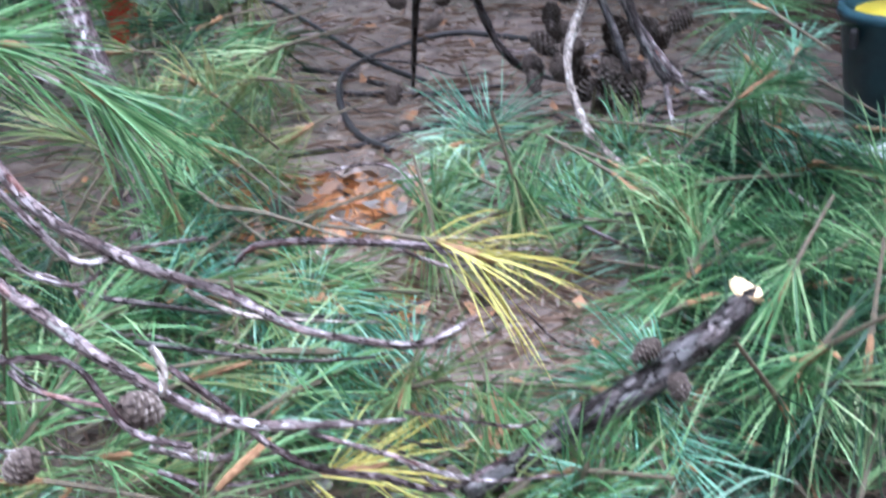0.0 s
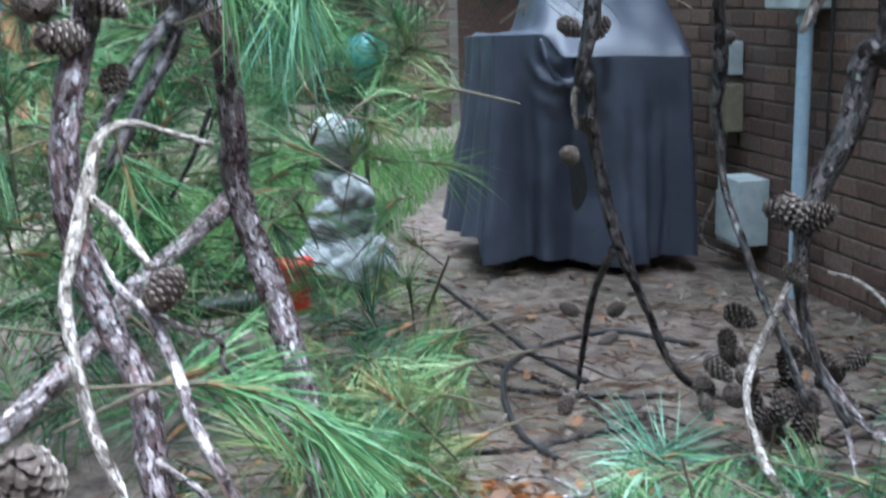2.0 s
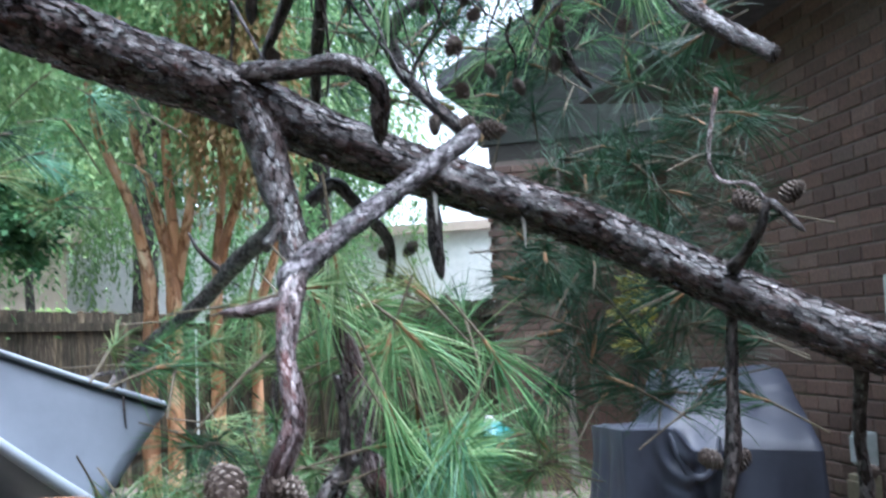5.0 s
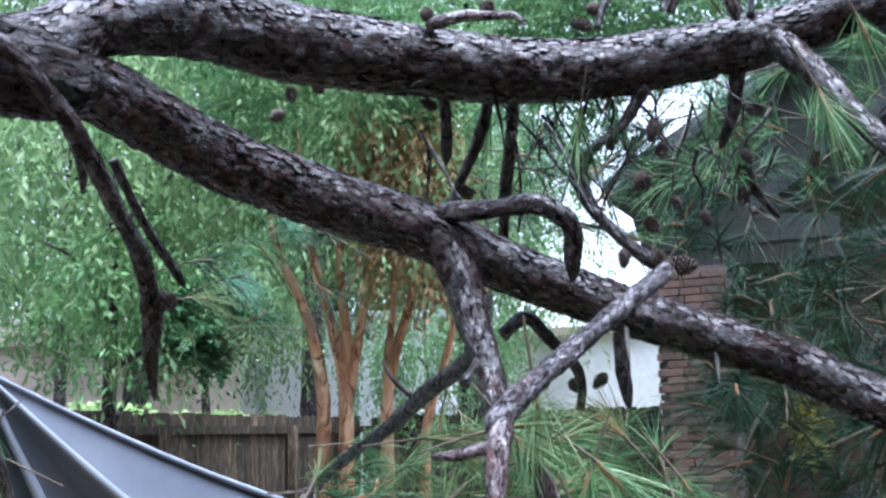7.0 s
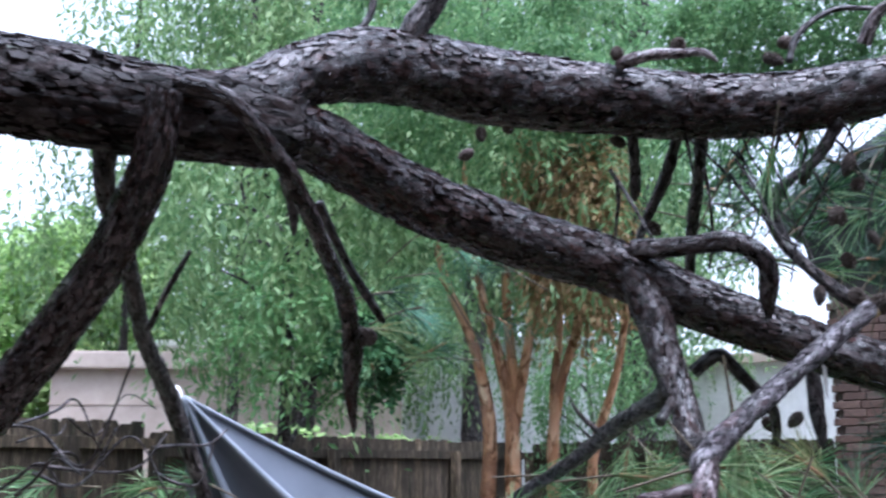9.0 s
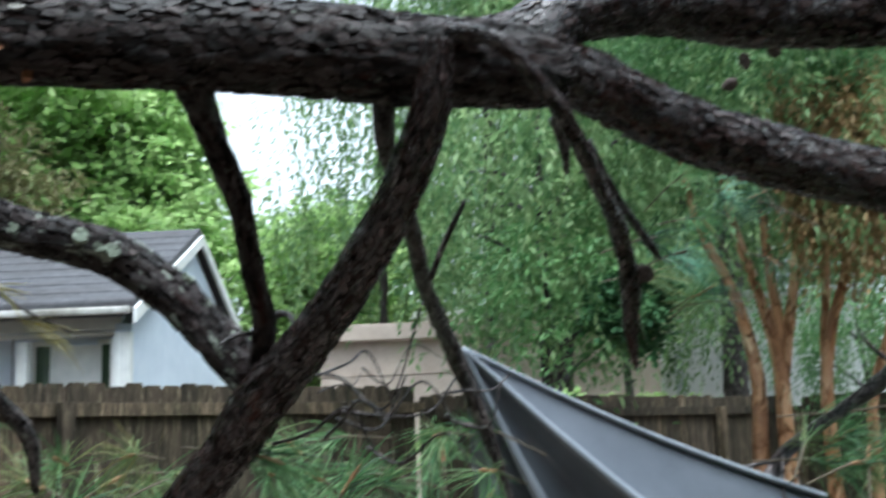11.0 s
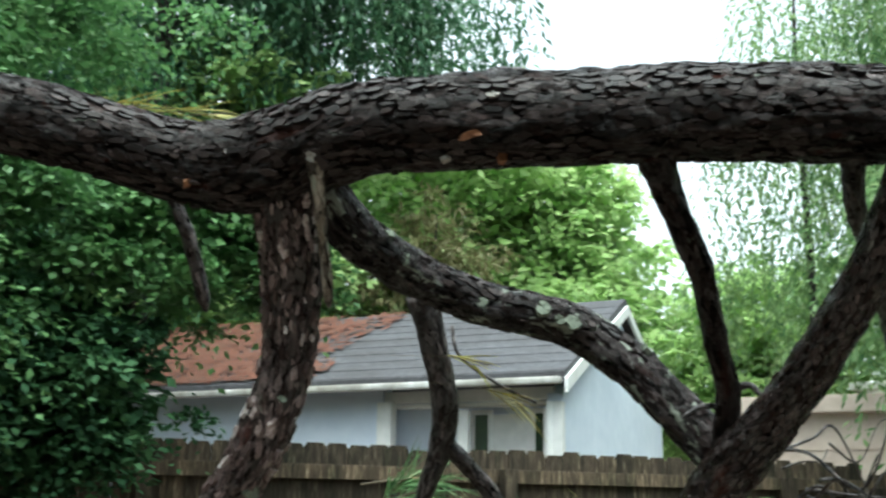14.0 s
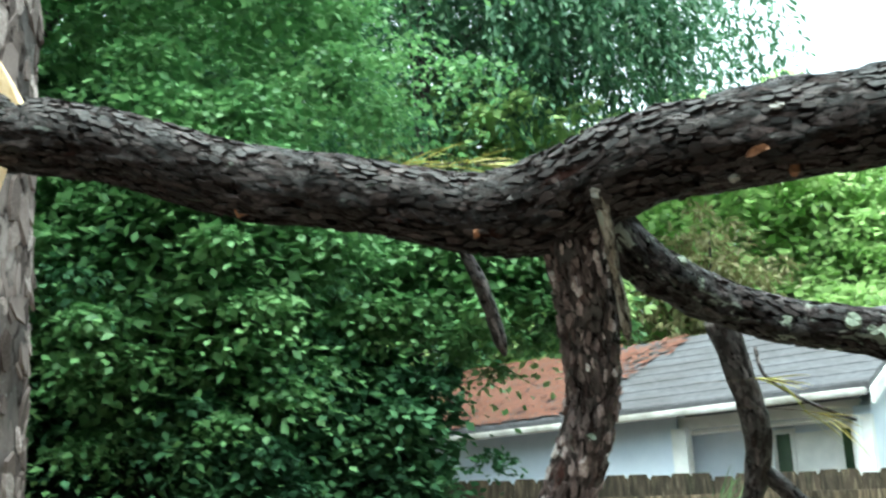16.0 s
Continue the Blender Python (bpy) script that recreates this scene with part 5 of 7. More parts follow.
pick = random.Random(31)
for i in range(30):
    x, y, z = pick.uniform(-0.85, 0.05), pick.uniform(1.12, 1.75), pick.uniform(0.10, 0.36)
    a, L, r = pick.uniform(-0.9, 0.5), pick.uniform(0.12, 0.34), pick.uniform(0.0022, 0.0055)
    q = [(x + math.cos(a + 0.6 * s) * L * s + pick.uniform(-0.012, 0.012), y + math.sin(a + 0.6 * s) * L * s, z - 0.10 * s + pick.uniform(-0.015, 0.02), r * (1 - 0.5 * s)) for s in (0, 0.3, 0.65, 1)]
    wood("twig", pick.choice(("gray", "dark", "red", "gray", "white")), q)
for i in range(22):
    x, y = pick.uniform(-0.5, 0.7), pick.uniform(2.5, 3.9)
    a, L, r = pick.uniform(-0.8, 0.8), pick.uniform(0.15, 0.45), pick.uniform(0.003, 0.007)
    q = [(x + math.cos(a) * L * s, y + math.sin(a) * L * s + pick.uniform(-0.02, 0.02), 0.012 + pick.uniform(0, 0.05), r * (1 - 0.5 * s)) for s in (0, 0.35, 0.7, 1)]
    wood("twig", pick.choice(("dark", "dark", "gray")), q)

for i in range(30):
    f = pick.uniform(0, 1)
    x, y, z = -1.45 + 1.15 * f, 2.62 + 0.55 * f + pick.uniform(-0.06, 0.25), pick.uniform(2.45, 2.68)
    a, L, r = pick.uniform(-0.6, 3.6), pick.uniform(0.12, 0.34), pick.uniform(0.003, 0.0075)
    q = [(x + math.cos(a) * L * 0.6 * s + pick.uniform(-0.02, 0.02), y + math.sin(a) * L * 0.4 * s, z - L * s * pick.uniform(0.75, 1.0), r * (1 - 0.5 * s)) for s in (0, 0.35, 0.7, 1)]
    wood("twig", "dark", q)
    if i % 3 == 0:
        ob = new("pine_cone", CONES[i % 3])
        k = pick.uniform(0.045, 0.065)
        ob.matrix_world = Matrix.Translation(q[-1][:3]) @ pose(0, 0, 0, pick.uniform(120, 240), pick.uniform(-40, 40), 0) @ Matrix.Diagonal((k, k, k, 1))
        bpy.context.view_layer.update()
        under(ob, pine)
for i in range(14):
    x, y, z = -2.60 + pick.uniform(-0.25, 0.1), 1.55 + pick.uniform(-0.25, 0.5), 1.62 + pick.uniform(-0.15, 0.2)
    a, L, r = pick.uniform(-0.5, 1.6), pick.uniform(0.15, 0.4), pick.uniform(0.003, 0.006)
    wood("twig", "dark", [(x + math.cos(a) * L * s + pick.uniform(-0.02, 0.02), y + math.sin(a) * L * s, z + L * s * pick.uniform(-0.5, 0.5), r * (1 - 0.5 * s)) for s in (0, 0.35, 0.7, 1)])

# ---- standing pine ----
stand = tagged(empty("standing_pine", (-3.78, -1.28, 0)), "upright pine trunk with furrowed grey-brown bark beside the fallen top", "tree")
STAND_LINE = [(-3.80, -1.235, -0.05, 0.24), (-3.75, -1.235, 0.6, 0.215), (-3.69, -1.235, 1.6, 0.20), (-3.60, -1.235, 2.6, 0.195), (-3.52, -1.24, 3.4, 0.185), (-3.44, -1.24, 4.6, 0.16)]
under(finish("trunk", tube(STAND_LINE, 0.03, 64, 0.06, 31.0, 1.3, 0.02), BARK["stand"], None, "", True), stand)
bark_plates(STAND_LINE, 1500, plate_skin("standing_bark_scales", (0.07, 0.054, 0.048), (0.19, 0.152, 0.138), (0.34, 0.29, 0.27), 0.75, 0.2), 0.11, 21, 1.6, "furrowed plate of grey-brown bark", stand)

# ---- ground ----
def height(x, y):
    near = 1 / (1 + ((x + 0.3) ** 2 + (y - 3) ** 2) / 40)
    return (0.035 * noise.noise((x * 0.7, y * 0.7, 0)) + 0.012 * noise.noise((x * 4, y * 4, 2)) + 0.006 * noise.noise((x * 13, y * 13, 5))) * near - 0.02


gx = np.concatenate([np.linspace(-1200, -40, 9), np.linspace(-30, -8, 12), np.linspace(-7.5, 3.5, 190), np.linspace(4, 30, 12), np.linspace(50, 1200, 8)])
gy = np.concatenate([np.linspace(-1200, -40, 8), np.linspace(-30, -2, 14), np.linspace(-1.5, 8, 170), np.linspace(9, 40, 14), np.linspace(60, 1200, 8)])
gv = [(x, y, height(x, y)) for y in gy for x in gx]
gf = [(j * len(gx) + i, j * len(gx) + i + 1, (j + 1) * len(gx) + i + 1, (j + 1) * len(gx) + i) for j in range(len(gy) - 1) for i in range(len(gx) - 1)]
tagged(raw("ground", gv, gf, DIRT, smooth=True), "bare brown dirt with pine straw and leaf litter", "ground", kind="structure")


def litter(name, label, n, boxes, mat, length, width, lift=0.012, upright=False):
    """Loose strips on the ground: straw, dead leaves, grass."""
    V, Q = [], []
    for _ in range(n):
        x0, x1, y0, y1 = boxes[int(rng.integers(len(boxes)))]
        x, y = rng.uniform(x0, x1), rng.uniform(y0, y1)
        z, a, L = height(x, y) + rng.uniform(0.002, lift), rng.uniform(0, 6.28), length * rng.uniform(0.5, 1.2)
        dx, dy, w = math.cos(a) * L / 2, math.sin(a) * L / 2, width * rng.uniform(0.6, 1.3) / 2
        k = len(V)
        if upright:
            V += [(x - w, y, z - 0.01), (x + w, y, z - 0.01), (x + dx * 0.4 + w * 0.7, y + dy * 0.4, z + L * 0.6), (x + dx * 0.4 - w * 0.7, y + dy * 0.4, z + L * 0.6), (x + dx, y + dy, z + L)]
            Q += [(k, k + 1, k + 2, k + 3), (k + 3, k + 2, k + 4)]
        else:
            nx, ny = -math.sin(a) * w, math.cos(a) * w
            V += [(x - dx, y - dy, z), (x + nx, y + ny, z + rng.uniform(0, lift)), (x + dx, y + dy, z + rng.uniform(0, lift)), (x - nx, y - ny, z)]
            Q += [(k, k + 1, k + 2, k + 3)]
    return tagged(raw(name, V, Q, mat), label, "ground cover", kind="stuff")


litter("pine_straw", "brown fallen pine needles strewn over dirt", 6500, [(-2.5, 1.6, 0.8, 6.2), (-1.4, 0.9, 2.0, 4.6), (-0.8, 0.6, 1.2, 2.4)], STRAW, 0.14, 0.0022)
litter("dead_leaves", "curled brown and orange dead leaves on dirt", 420, [(-1.6, 0.9, 1.8, 5.2), (-0.7, 0.0, 2.3, 2.8), (-0.6, 0.5, 1.3, 2.2)], leafy("dead_leaf", [(0.05, 0.03, 0.022), (0.10, 0.065, 0.045), (0.30, 0.15, 0.07), (0.14, 0.125, 0.11), (0.2, 0.18, 0.16)], 0.7, 0.1), 0.06, 0.03, 0.03)
litter("lawn", "sparse green grass and weeds", 14000, [(-7.0, -1.6, 2.5, 12), (-7.0, -2.4, -3, 3), (-3.0, -1.4, 4.5, 9)], GRASS, 0.16, 0.006, 0.012, True)
litter("rust_straw", "orange-brown dead needle clumps on dirt", 700, [(-0.75, -0.25, 2.35, 2.75), (-0.5, -0.15, 1.7, 2.1)], leafy("rust_needles", [(0.20, 0.08, 0.03), (0.40, 0.17, 0.06), (0.52, 0.26, 0.10)], 0.7, 0.1), 0.09, 0.004, 0.02)
litter("wood_chips", "small dark sticks and bark flakes on dirt", 1100, [(-1.6, 1.0, 2.0, 5.2), (-0.8, 0.6, 1.2, 2.4)], speckled("chips", [(0.3, (0.06, 0.045, 0.037)), (0.7, (0.22, 0.17, 0.145))], 30, 0.8), 0.045, 0.009, 0.016)

V, Q = [], []
for _ in range(900):
    x, y, r = rng.uniform(-0.9, 0.9), rng.uniform(1.9, 5.0), 0.004 + 0.014 * rng.uniform() ** 2.5
    k, z = len(V), height(x, y)
    for dz, f in ((-0.4, 0.8), (0.35, 1.0), (0.9, 0.5)):
        V += [(x + r * f * math.cos(a) * rng.uniform(0.7, 1.3), y + r * f * math.sin(a) * rng.uniform(0.7, 1.3), z + r * dz * rng.uniform(0.7, 1.2)) for a in np.arange(6) * math.pi / 3]
    Q += [(k + a * 6 + i, k + a * 6 + (i + 1) % 6, k + a * 6 + 6 + (i + 1) % 6, k + a * 6 + 6 + i) for a in (0, 1) for i in range(6)] + [tuple(k + 12 + i for i in range(6))]
tagged(raw("soil_clods", V, Q, speckled("clod", [(0.3, (0.10, 0.075, 0.062)), (0.7, (0.30, 0.245, 0.21))], 22, 0.9)), "small clods and pebbles strewn over dirt", "ground cover", kind="stuff")

# ---- hoses and sticks on the dirt ----
def hose(name, label, line, r, mat, cat):
    me = tube([(x, y, height(x, y) + r * 0.9, r) for x, y in line], 0.03, 8, 0.05, line[0][0])
    return tagged(finish(name, me, mat, None, "", True), label, cat)


hose("garden_hose", "looped black rubber garden hose lying on dirt", [(0.15, 4.02), (-0.01, 4.10), (-0.17, 4.14), (-0.34, 4.05), (-0.47, 3.88), (-0.51, 3.63), (-0.46, 3.31), (-0.38, 3.09), (-0.28, 2.96)], 0.011, HOSE, "hose")
hose("garden_hose", "black rubber hose trailing across dirt", [(-1.41, 4.79), (-1.21, 4.83), (-1.00, 4.85), (-0.80, 4.55), (-0.61, 4.19), (-0.42, 3.85), (-0.23, 3.60)], 0.010, HOSE, "hose")
for line in ([(-0.68, 3.83), (-0.51, 3.72), (-0.34, 3.56), (-0.20, 3.42), (-0.14, 3.21)], [(-0.66, 3.54), (-0.52, 3.52), (-0.29, 3.46), (-0.12, 3.46), (0.06, 3.50)], [(-0.57, 2.95), (-0.45, 2.99), (-0.34, 3.05), (-0.16, 3.17), (0.02, 3.29)]):
    hose("fallen_stick", "dark wet fallen stick on dirt", line, 0.009, BARK["dark"], "stick")
hose("edging", "thick black plastic edging along a planting bed", [(-3.0, 4.9), (-2.4, 4.35), (-1.9, 4.2), (-1.55, 4.4)], 0.04, HOSE, "edging")

# ---- own house: brick wall ----
WA, WU = Vector((1.10 - 0.092, 3.95 - 0.04, 0)), Vector((-0.397, 0.918, 0)).normalized()
WN = Vector((-WU.y, WU.x, 0))  # towards the yard
house_turn = math.degrees(math.atan2(WU.y, WU.x))


def on_wall(s, out, z):
    return WA + WU * s + WN * out + Vector((0, 0, z))


def wall_frame(s, out=0.0, z=0.0):
    """x along the wall away from the eye, y out of the wall into the yard reversed, z up."""
    return Matrix.Translation(on_wall(s, out, z)) @ pose(0, 0, 0, 0, 0, house_turn)


S0, S1, WH = -3.2, 4.2, 3.3
bm = box((S1 - S0, 0.22, WH), ((S0 + S1) / 2, -0.122, -0.05))
bm.transform(wall_frame(0))
wall = tagged(part("wall_house", bm, MORTAR), "unseen brick wall added behind the eye to block sky light with grey mortar", "wall", kind="structure")


def brick_mesh(w, d, h):
    bm = box((w, d, h), (0, 0, -h / 2), 0.004, segs=1)
    for v in bm.verts:
        v.co += 0.0015 * Vector(noise.noise_vector(v.co * 40))
    me = bpy.data.meshes.new("brick")
    bm.to_mesh(me)
    bm.free()
    me.materials.append(BRICK)
    return me


# ---- covered grill ----
grill = tagged(empty("covered_grill", (-0.27, 5.33, 0)), "barbecue grill under a draped charcoal fabric cover on dirt", "grill cover")
E1, E2 = Vector((0.975, 0.10, 0)), Vector((-0.36, 0.93, 0))
G0 = Vector((-0.72, 5.03, 0))
nu, nv, rows_z = 150, 0, 46
outline = []
GW, GD = 0.88, 0.62
for i in range(nu):
    s = i / nu * 2 * (GW + GD)
    if s < GW:
        a, b = s, 0
    elif s < GW + GD:
        a, b = GW, s - GW
    elif s < 2 * GW + GD:
        a, b = 2 * GW + GD - s, GD
    else:
        a, b = 0, 2 * (GW + GD) - s
    outline.append((a, b, s))
verts, faces = [], []


def cover_top(a, b):
    ridge = 0.97 + 0.33 * min(1, max(0, b / 0.42)) ** 0.9
    shelf = 1.07 - 0.04 * b
    k = min(1, max(0, (a - 0.22) / 0.1))
    k = k * k * (3 - 2 * k)
    return (shelf * (1 - k) + ridge * k) - 0.05 * max(0, a - 0.6) * (1 if b < 0.3 else 0)


for j in range(rows_z):
    t = j / (rows_z - 1)
    for i, (a, b, s) in enumerate(outline):
        top = cover_top(a, b)
        z = top * (1 - t) + (0.05 + 0.02 * math.sin(s * 9) + (0.09 if b > 0.05 and a < 0.1 else 0)) * t
        fold = (0.012 + 0.034 * t) * math.sin(s * 24 + 2.2 * math.sin(s * 5)) + 0.016 * t * math.sin(s * 51 + 2 * math.sin(s * 9)) + 0.028 * t * noise.noise((s * 6, z * 2, 3)) + 0.012 * noise.noise((s * 14, z * 7, 8))
        sag = 0.09 * math.exp(-((s - 0.30) / 0.05) ** 2) * max(0, 1 - t / 0.45) + 0.07 * math.exp(-((s - 0.45) / 0.05) ** 2) * max(0, 1 - t / 0.3) - 0.06 * math.exp(-((s - 0.38) / 0.05) ** 2) * max(0, 1 - t / 0.5) - 0.07 * math.exp(-((s - 0.42) / 0.09) ** 2) * math.exp(-((t - 0.62) / 0.25) ** 2)
        if b < 0.02:
            ring = math.hypot(a - 0.30, (z - 1.04) * 0.75)
            sag += 0.030 * math.cos(ring * 88) * math.exp(-((ring - 0.08) / 0.10) ** 2) * min(1, t * 8)
        flare = 0.03 * t + 0.09 * t * t * (1 if a < 0.12 else 0)
        ca, cb = a - GW / 2, b - GD / 2
        n = Vector((ca / GW, cb / GD, 0)).normalized() if (ca or cb) else Vector((0, 0, 0))
        q = Vector((a, b, 0)) + n * (fold * min(1, t * 4) + sag + flare)
        verts.append(tuple(G0 + E1 * q.x + E2 * q.y + Vector((0, 0, z))))
for j in range(rows_z - 1):
    for i in range(nu):
        faces.append((j * nu + i, (j + 1) * nu + i, (j + 1) * nu + (i + 1) % nu, j * nu + (i + 1) % nu))
cover_sides = raw("cover", verts, faces, COVER, None, "", True)
under(cover_sides, grill)
V, Q, NA, NB = [], [], 44, 34
for j in range(NB + 1):
    for i in range(NA + 1):
        a, b = GW * i / NA, GD * j / NB
        edge = min(a, GW - a, b, GD - b)
        z = cover_top(a, b) - (0.008 if edge < 1e-6 else -0.004)
        if edge > 1e-6:
            z += 0.02 * noise.noise((a * 6, b * 6, 1)) - 0.05 * math.exp(-((a - 0.33) / 0.07) ** 2 - ((b - 0.08) / 0.1) ** 2)
        V.append(tuple(G0 + E1 * a + E2 * b + Vector((0, 0, z + 0.006))))
for j in range(NB):
    for i in range(NA):
        k = j * (NA + 1) + i
        Q.append((k, k + 1, k + NA + 2, k + NA + 1))
under(raw("cover_top", V, Q, COVER, None, "", True), grill)
for line in ([(0.215, 0.0, 1.05, 0.010), (0.235, -0.035, 0.96, 0.016), (0.275, -0.045, 0.875, 0.020), (0.325, -0.045, 0.85, 0.021), (0.375, -0.042, 0.885, 0.018), (0.41, -0.03, 0.96, 0.014), (0.43, 0.0, 1.03, 0.009)],):
    q = [(*(G0 + E1 * a + E2 * b + Vector((0, 0, z))), r) for a, b, z, r in line]
    under(finish("draped_fold", tube(q, 0.015, 14, 0.15, line[0][2]), COVER, None, "", True), cover_sides)
bm = box((GW - 0.1, GD - 0.1, 0.5), (GW / 2, GD / 2, 0.06), 0.01)
bm.transform(Matrix.Translation(G0) @ Matrix(((E1.x, E2.x, 0, 0), (E1.y, E2.y, 0, 0), (0, 0, 1, 0), (0, 0, 0, 1))))
under(part("cabinet", bm, HOSE), grill)
for a, b in ((0.08, 0.08), (0.72, 0.08), (0.08, 0.54), (0.72, 0.54)):
    w = G0 + E1 * a + E2 * b
    under(part("caster", revolve([(0.012, 0), (0.035, 0.004), (0.035, 0.05), (0.012, 0.07)], 14, (w.x, w.y, -0.012)), HOSE), grill)

# ---- meter box, conduit and outlets on the wall ----
meter = tagged(empty("electric_meter_box", tuple(on_wall(0.92, 0, 1.16))), "grey painted electric meter box on a brick wall", "utility box")
bm = box((0.27, 0.15, 0.54), (1.00, 0.077, 1.16), 0.008)
bm.transform(wall_frame(0))
under(part("body", bm, METALBOX, None, "", False), meter)
bm = box((0.285, 0.012, 0.30), (1.00, 0.158, 1.40), 0.004)
bm.transform(wall_frame(0))
plate = under(part("cover_plate", bm, METALBOX), meter)
bm = box((0.06, 0.012, 0.10), (1.02, 0.157, 1.20), 0.003)
bm.transform(wall_frame(0))
under(part("latch_plate", bm, METALBOX), plate)
mm = wall_frame(1.0, 0.0, 1.72)
under(finish("mast", tube([(*(on_wall(1.0, 0.07, 1.69)), 0.014), (*(on_wall(1.0, 0.07, 1.78)), 0.014)], 0.03, 10, 0), PIPE, None, "", True), meter)
pipe = tagged(empty("conduit_pipe", tuple(on_wall(0.95, 0.07, 0))), "pale blue-grey electrical conduit running down a brick wall to the ground", "pipe")
c = on_wall(0.94, 0.075, 0)
under(finish("pipe", tube([(c.x, c.y, -0.06, 0.030), (c.x, c.y, 0.6, 0.030), (c.x, c.y, 1.17, 0.030)], 0.05, 20, 0), PIPE, None, "", True), pipe)
for z in (0.30, 1.10):
    bm = revolve([(0.031, 0), (0.038, 0.004), (0.038, 0.026), (0.031, 0.03)], 20, (c.x, c.y, z))
    under(part("coupling", bm, HOSE if z < 0.5 else PIPE), pipe)


def wall_box(name, label, s, z, size, mat, lid):
    ob = tagged(empty(name, tuple(on_wall(s, 0, z))), label, "utility box")
    bm = box((size[0], size[1], size[2]), (s, size[1] / 2 + 0.003, z), 0.006)
    bm.transform(wall_frame(0))
    under(part("body", bm, mat), ob)
    bm = box((size[0] * 0.9, 0.012, size[2] * lid), (s, size[1] + 0.010, z + size[2] * 0.08), 0.004)
    bm.transform(wall_frame(0))
    under(part("lid", bm, mat), ob)
    return ob


wall_box("outlet_box", "small grey weatherproof outlet box on a brick wall", 1.63, 0.86, (0.11, 0.07, 0.15), METALBOX, 0.8)
wall_box("junction_box", "faded beige utility box on a brick wall", 1.63, 0.60, (0.14, 0.09, 0.22), BEIGEBOX, 0.8)
wall_box("disconnect_box", "grey weathered metal box low on a brick wall beside the grill", 1.40, 0.12, (0.20, 0.15, 0.30), METALBOX, 0.7)
c1, c2 = on_wall(1.63, 0.05, 0.62), on_wall(1.60, 0.12, 0.05)
tagged(finish("cable", tube([(*c1, 0.008), (c1.x - 0.02, c1.y, 0.35, 0.008), (c2.x - 0.06, c2.y + 0.02, 0.12, 0.008), (*c2, 0.008), (c2.x + 0.1, c2.y - 0.05, 0.03, 0.008)], 0.03, 8, 0), BARK["white"], None, "", True), "pale cable hanging from a utility box to the dirt", "cable")

w1, w2, w3 = (on_wall(0.845, 0.02, z) for z in (1.62, 1.05, 0.58))
tagged(finish("cable", tube([(*w1, 0.006), (*w2, 0.006), (w3.x, w3.y, w3.z + 0.05, 0.006), (*w3, 0.014)], 0.03, 8, 0), HOSE, None, "", True), "thin black cable hanging down the brick wall beside the meter", "cable")

# ---- porch end of the own house ----
porch = tagged(empty("porch_gable", (-1.5, 10.9, 0)), "brick porch corner with grey gable boards and a dark roof edge", "house")


def slab(name, size, at, mat, thing, label="", bevel=0.0, rz=0.0):
    return under(part(name, box(size, at, bevel, rz), mat, None, label), thing)


column = slab("column_core", (0.66, 0.50, 3.3), (-2.27, 11.12, -0.05), MORTAR, porch)
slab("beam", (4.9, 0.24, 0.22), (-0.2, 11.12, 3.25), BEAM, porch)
bm = bmesh.new()
pts = [(-2.75, 3.45), (3.8, 3.45), (3.8, 4.05), (0.6, 6.0), (-2.9, 4.0)]
a = [bm.verts.new((x, 10.98, z)) for x, z in pts]
b = [bm.verts.new((x, 11.18, z)) for x, z in pts]
bm.faces.new(a)
bm.faces.new(b[::-1])
for i in range(5):
    bm.faces.new((a[i], b[i], b[(i + 1) % 5], a[(i + 1) % 5]))
bmesh.ops.recalc_face_normals(bm, faces=bm.faces)
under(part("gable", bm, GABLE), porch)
for x0, z0, x1, z1 in ((-3.05, 3.98, 0.62, 6.06), (0.58, 6.06, 4.0, 4.0)):
    bm = bmesh.new()
    q = [(x0, z0), (x1, z1), (x1, z1 + 0.16), (x0, z0 + 0.16)]
    a = [bm.verts.new((x, 10.6, z)) for x, z in q]
    b = [bm.verts.new((x, 16.0, z)) for x, z in q]
    bm.faces.new(a)
    bm.faces.new(b[::-1])
    for i in range(4):
        bm.faces.new((a[i], b[i], b[(i + 1) % 4], a[(i + 1) % 4]))
    bmesh.ops.recalc_face_normals(bm, faces=bm.faces)
    under(part("roof", bm, SHINGLE), porch)
slab("back_wall", (7.0, 0.2, 3.9), (0.9, 12.6, -0.05), BRICK, porch, "dark brick at the back of the porch")

# unseen house wall and roof behind the eye, added to cut low sky light
bm = box((7.0, 0.22, WH), (S0 - 3.5, -0.122, -0.05))
bm.transform(wall_frame(0))
tagged(part("wall_house_far", bm, BRICK), "unseen brick wall added behind the eye to block sky light", "wall", kind="structure")
bm = box((S1 - S0 + 8.0, 7.0, 0.15), ((S0 + S1) / 2 - 4.0, -4.0, 4.4))
bm.transform(wall_frame(0))
tagged(part("light_block_roof", bm, SHINGLE), "unseen shingle roof added to block sky light", "roof", kind="structure")
# house roof over the brick wall
bm = box((S1 - S0 + 1.0, 1.6, 0.12), ((S0 + S1) / 2, -0.35, 3.18))
bm.transform(wall_frame(0))
tagged(part("roof_eave", bm, SHINGLE), "dark eave above the brick wall", "roof", kind="structure")

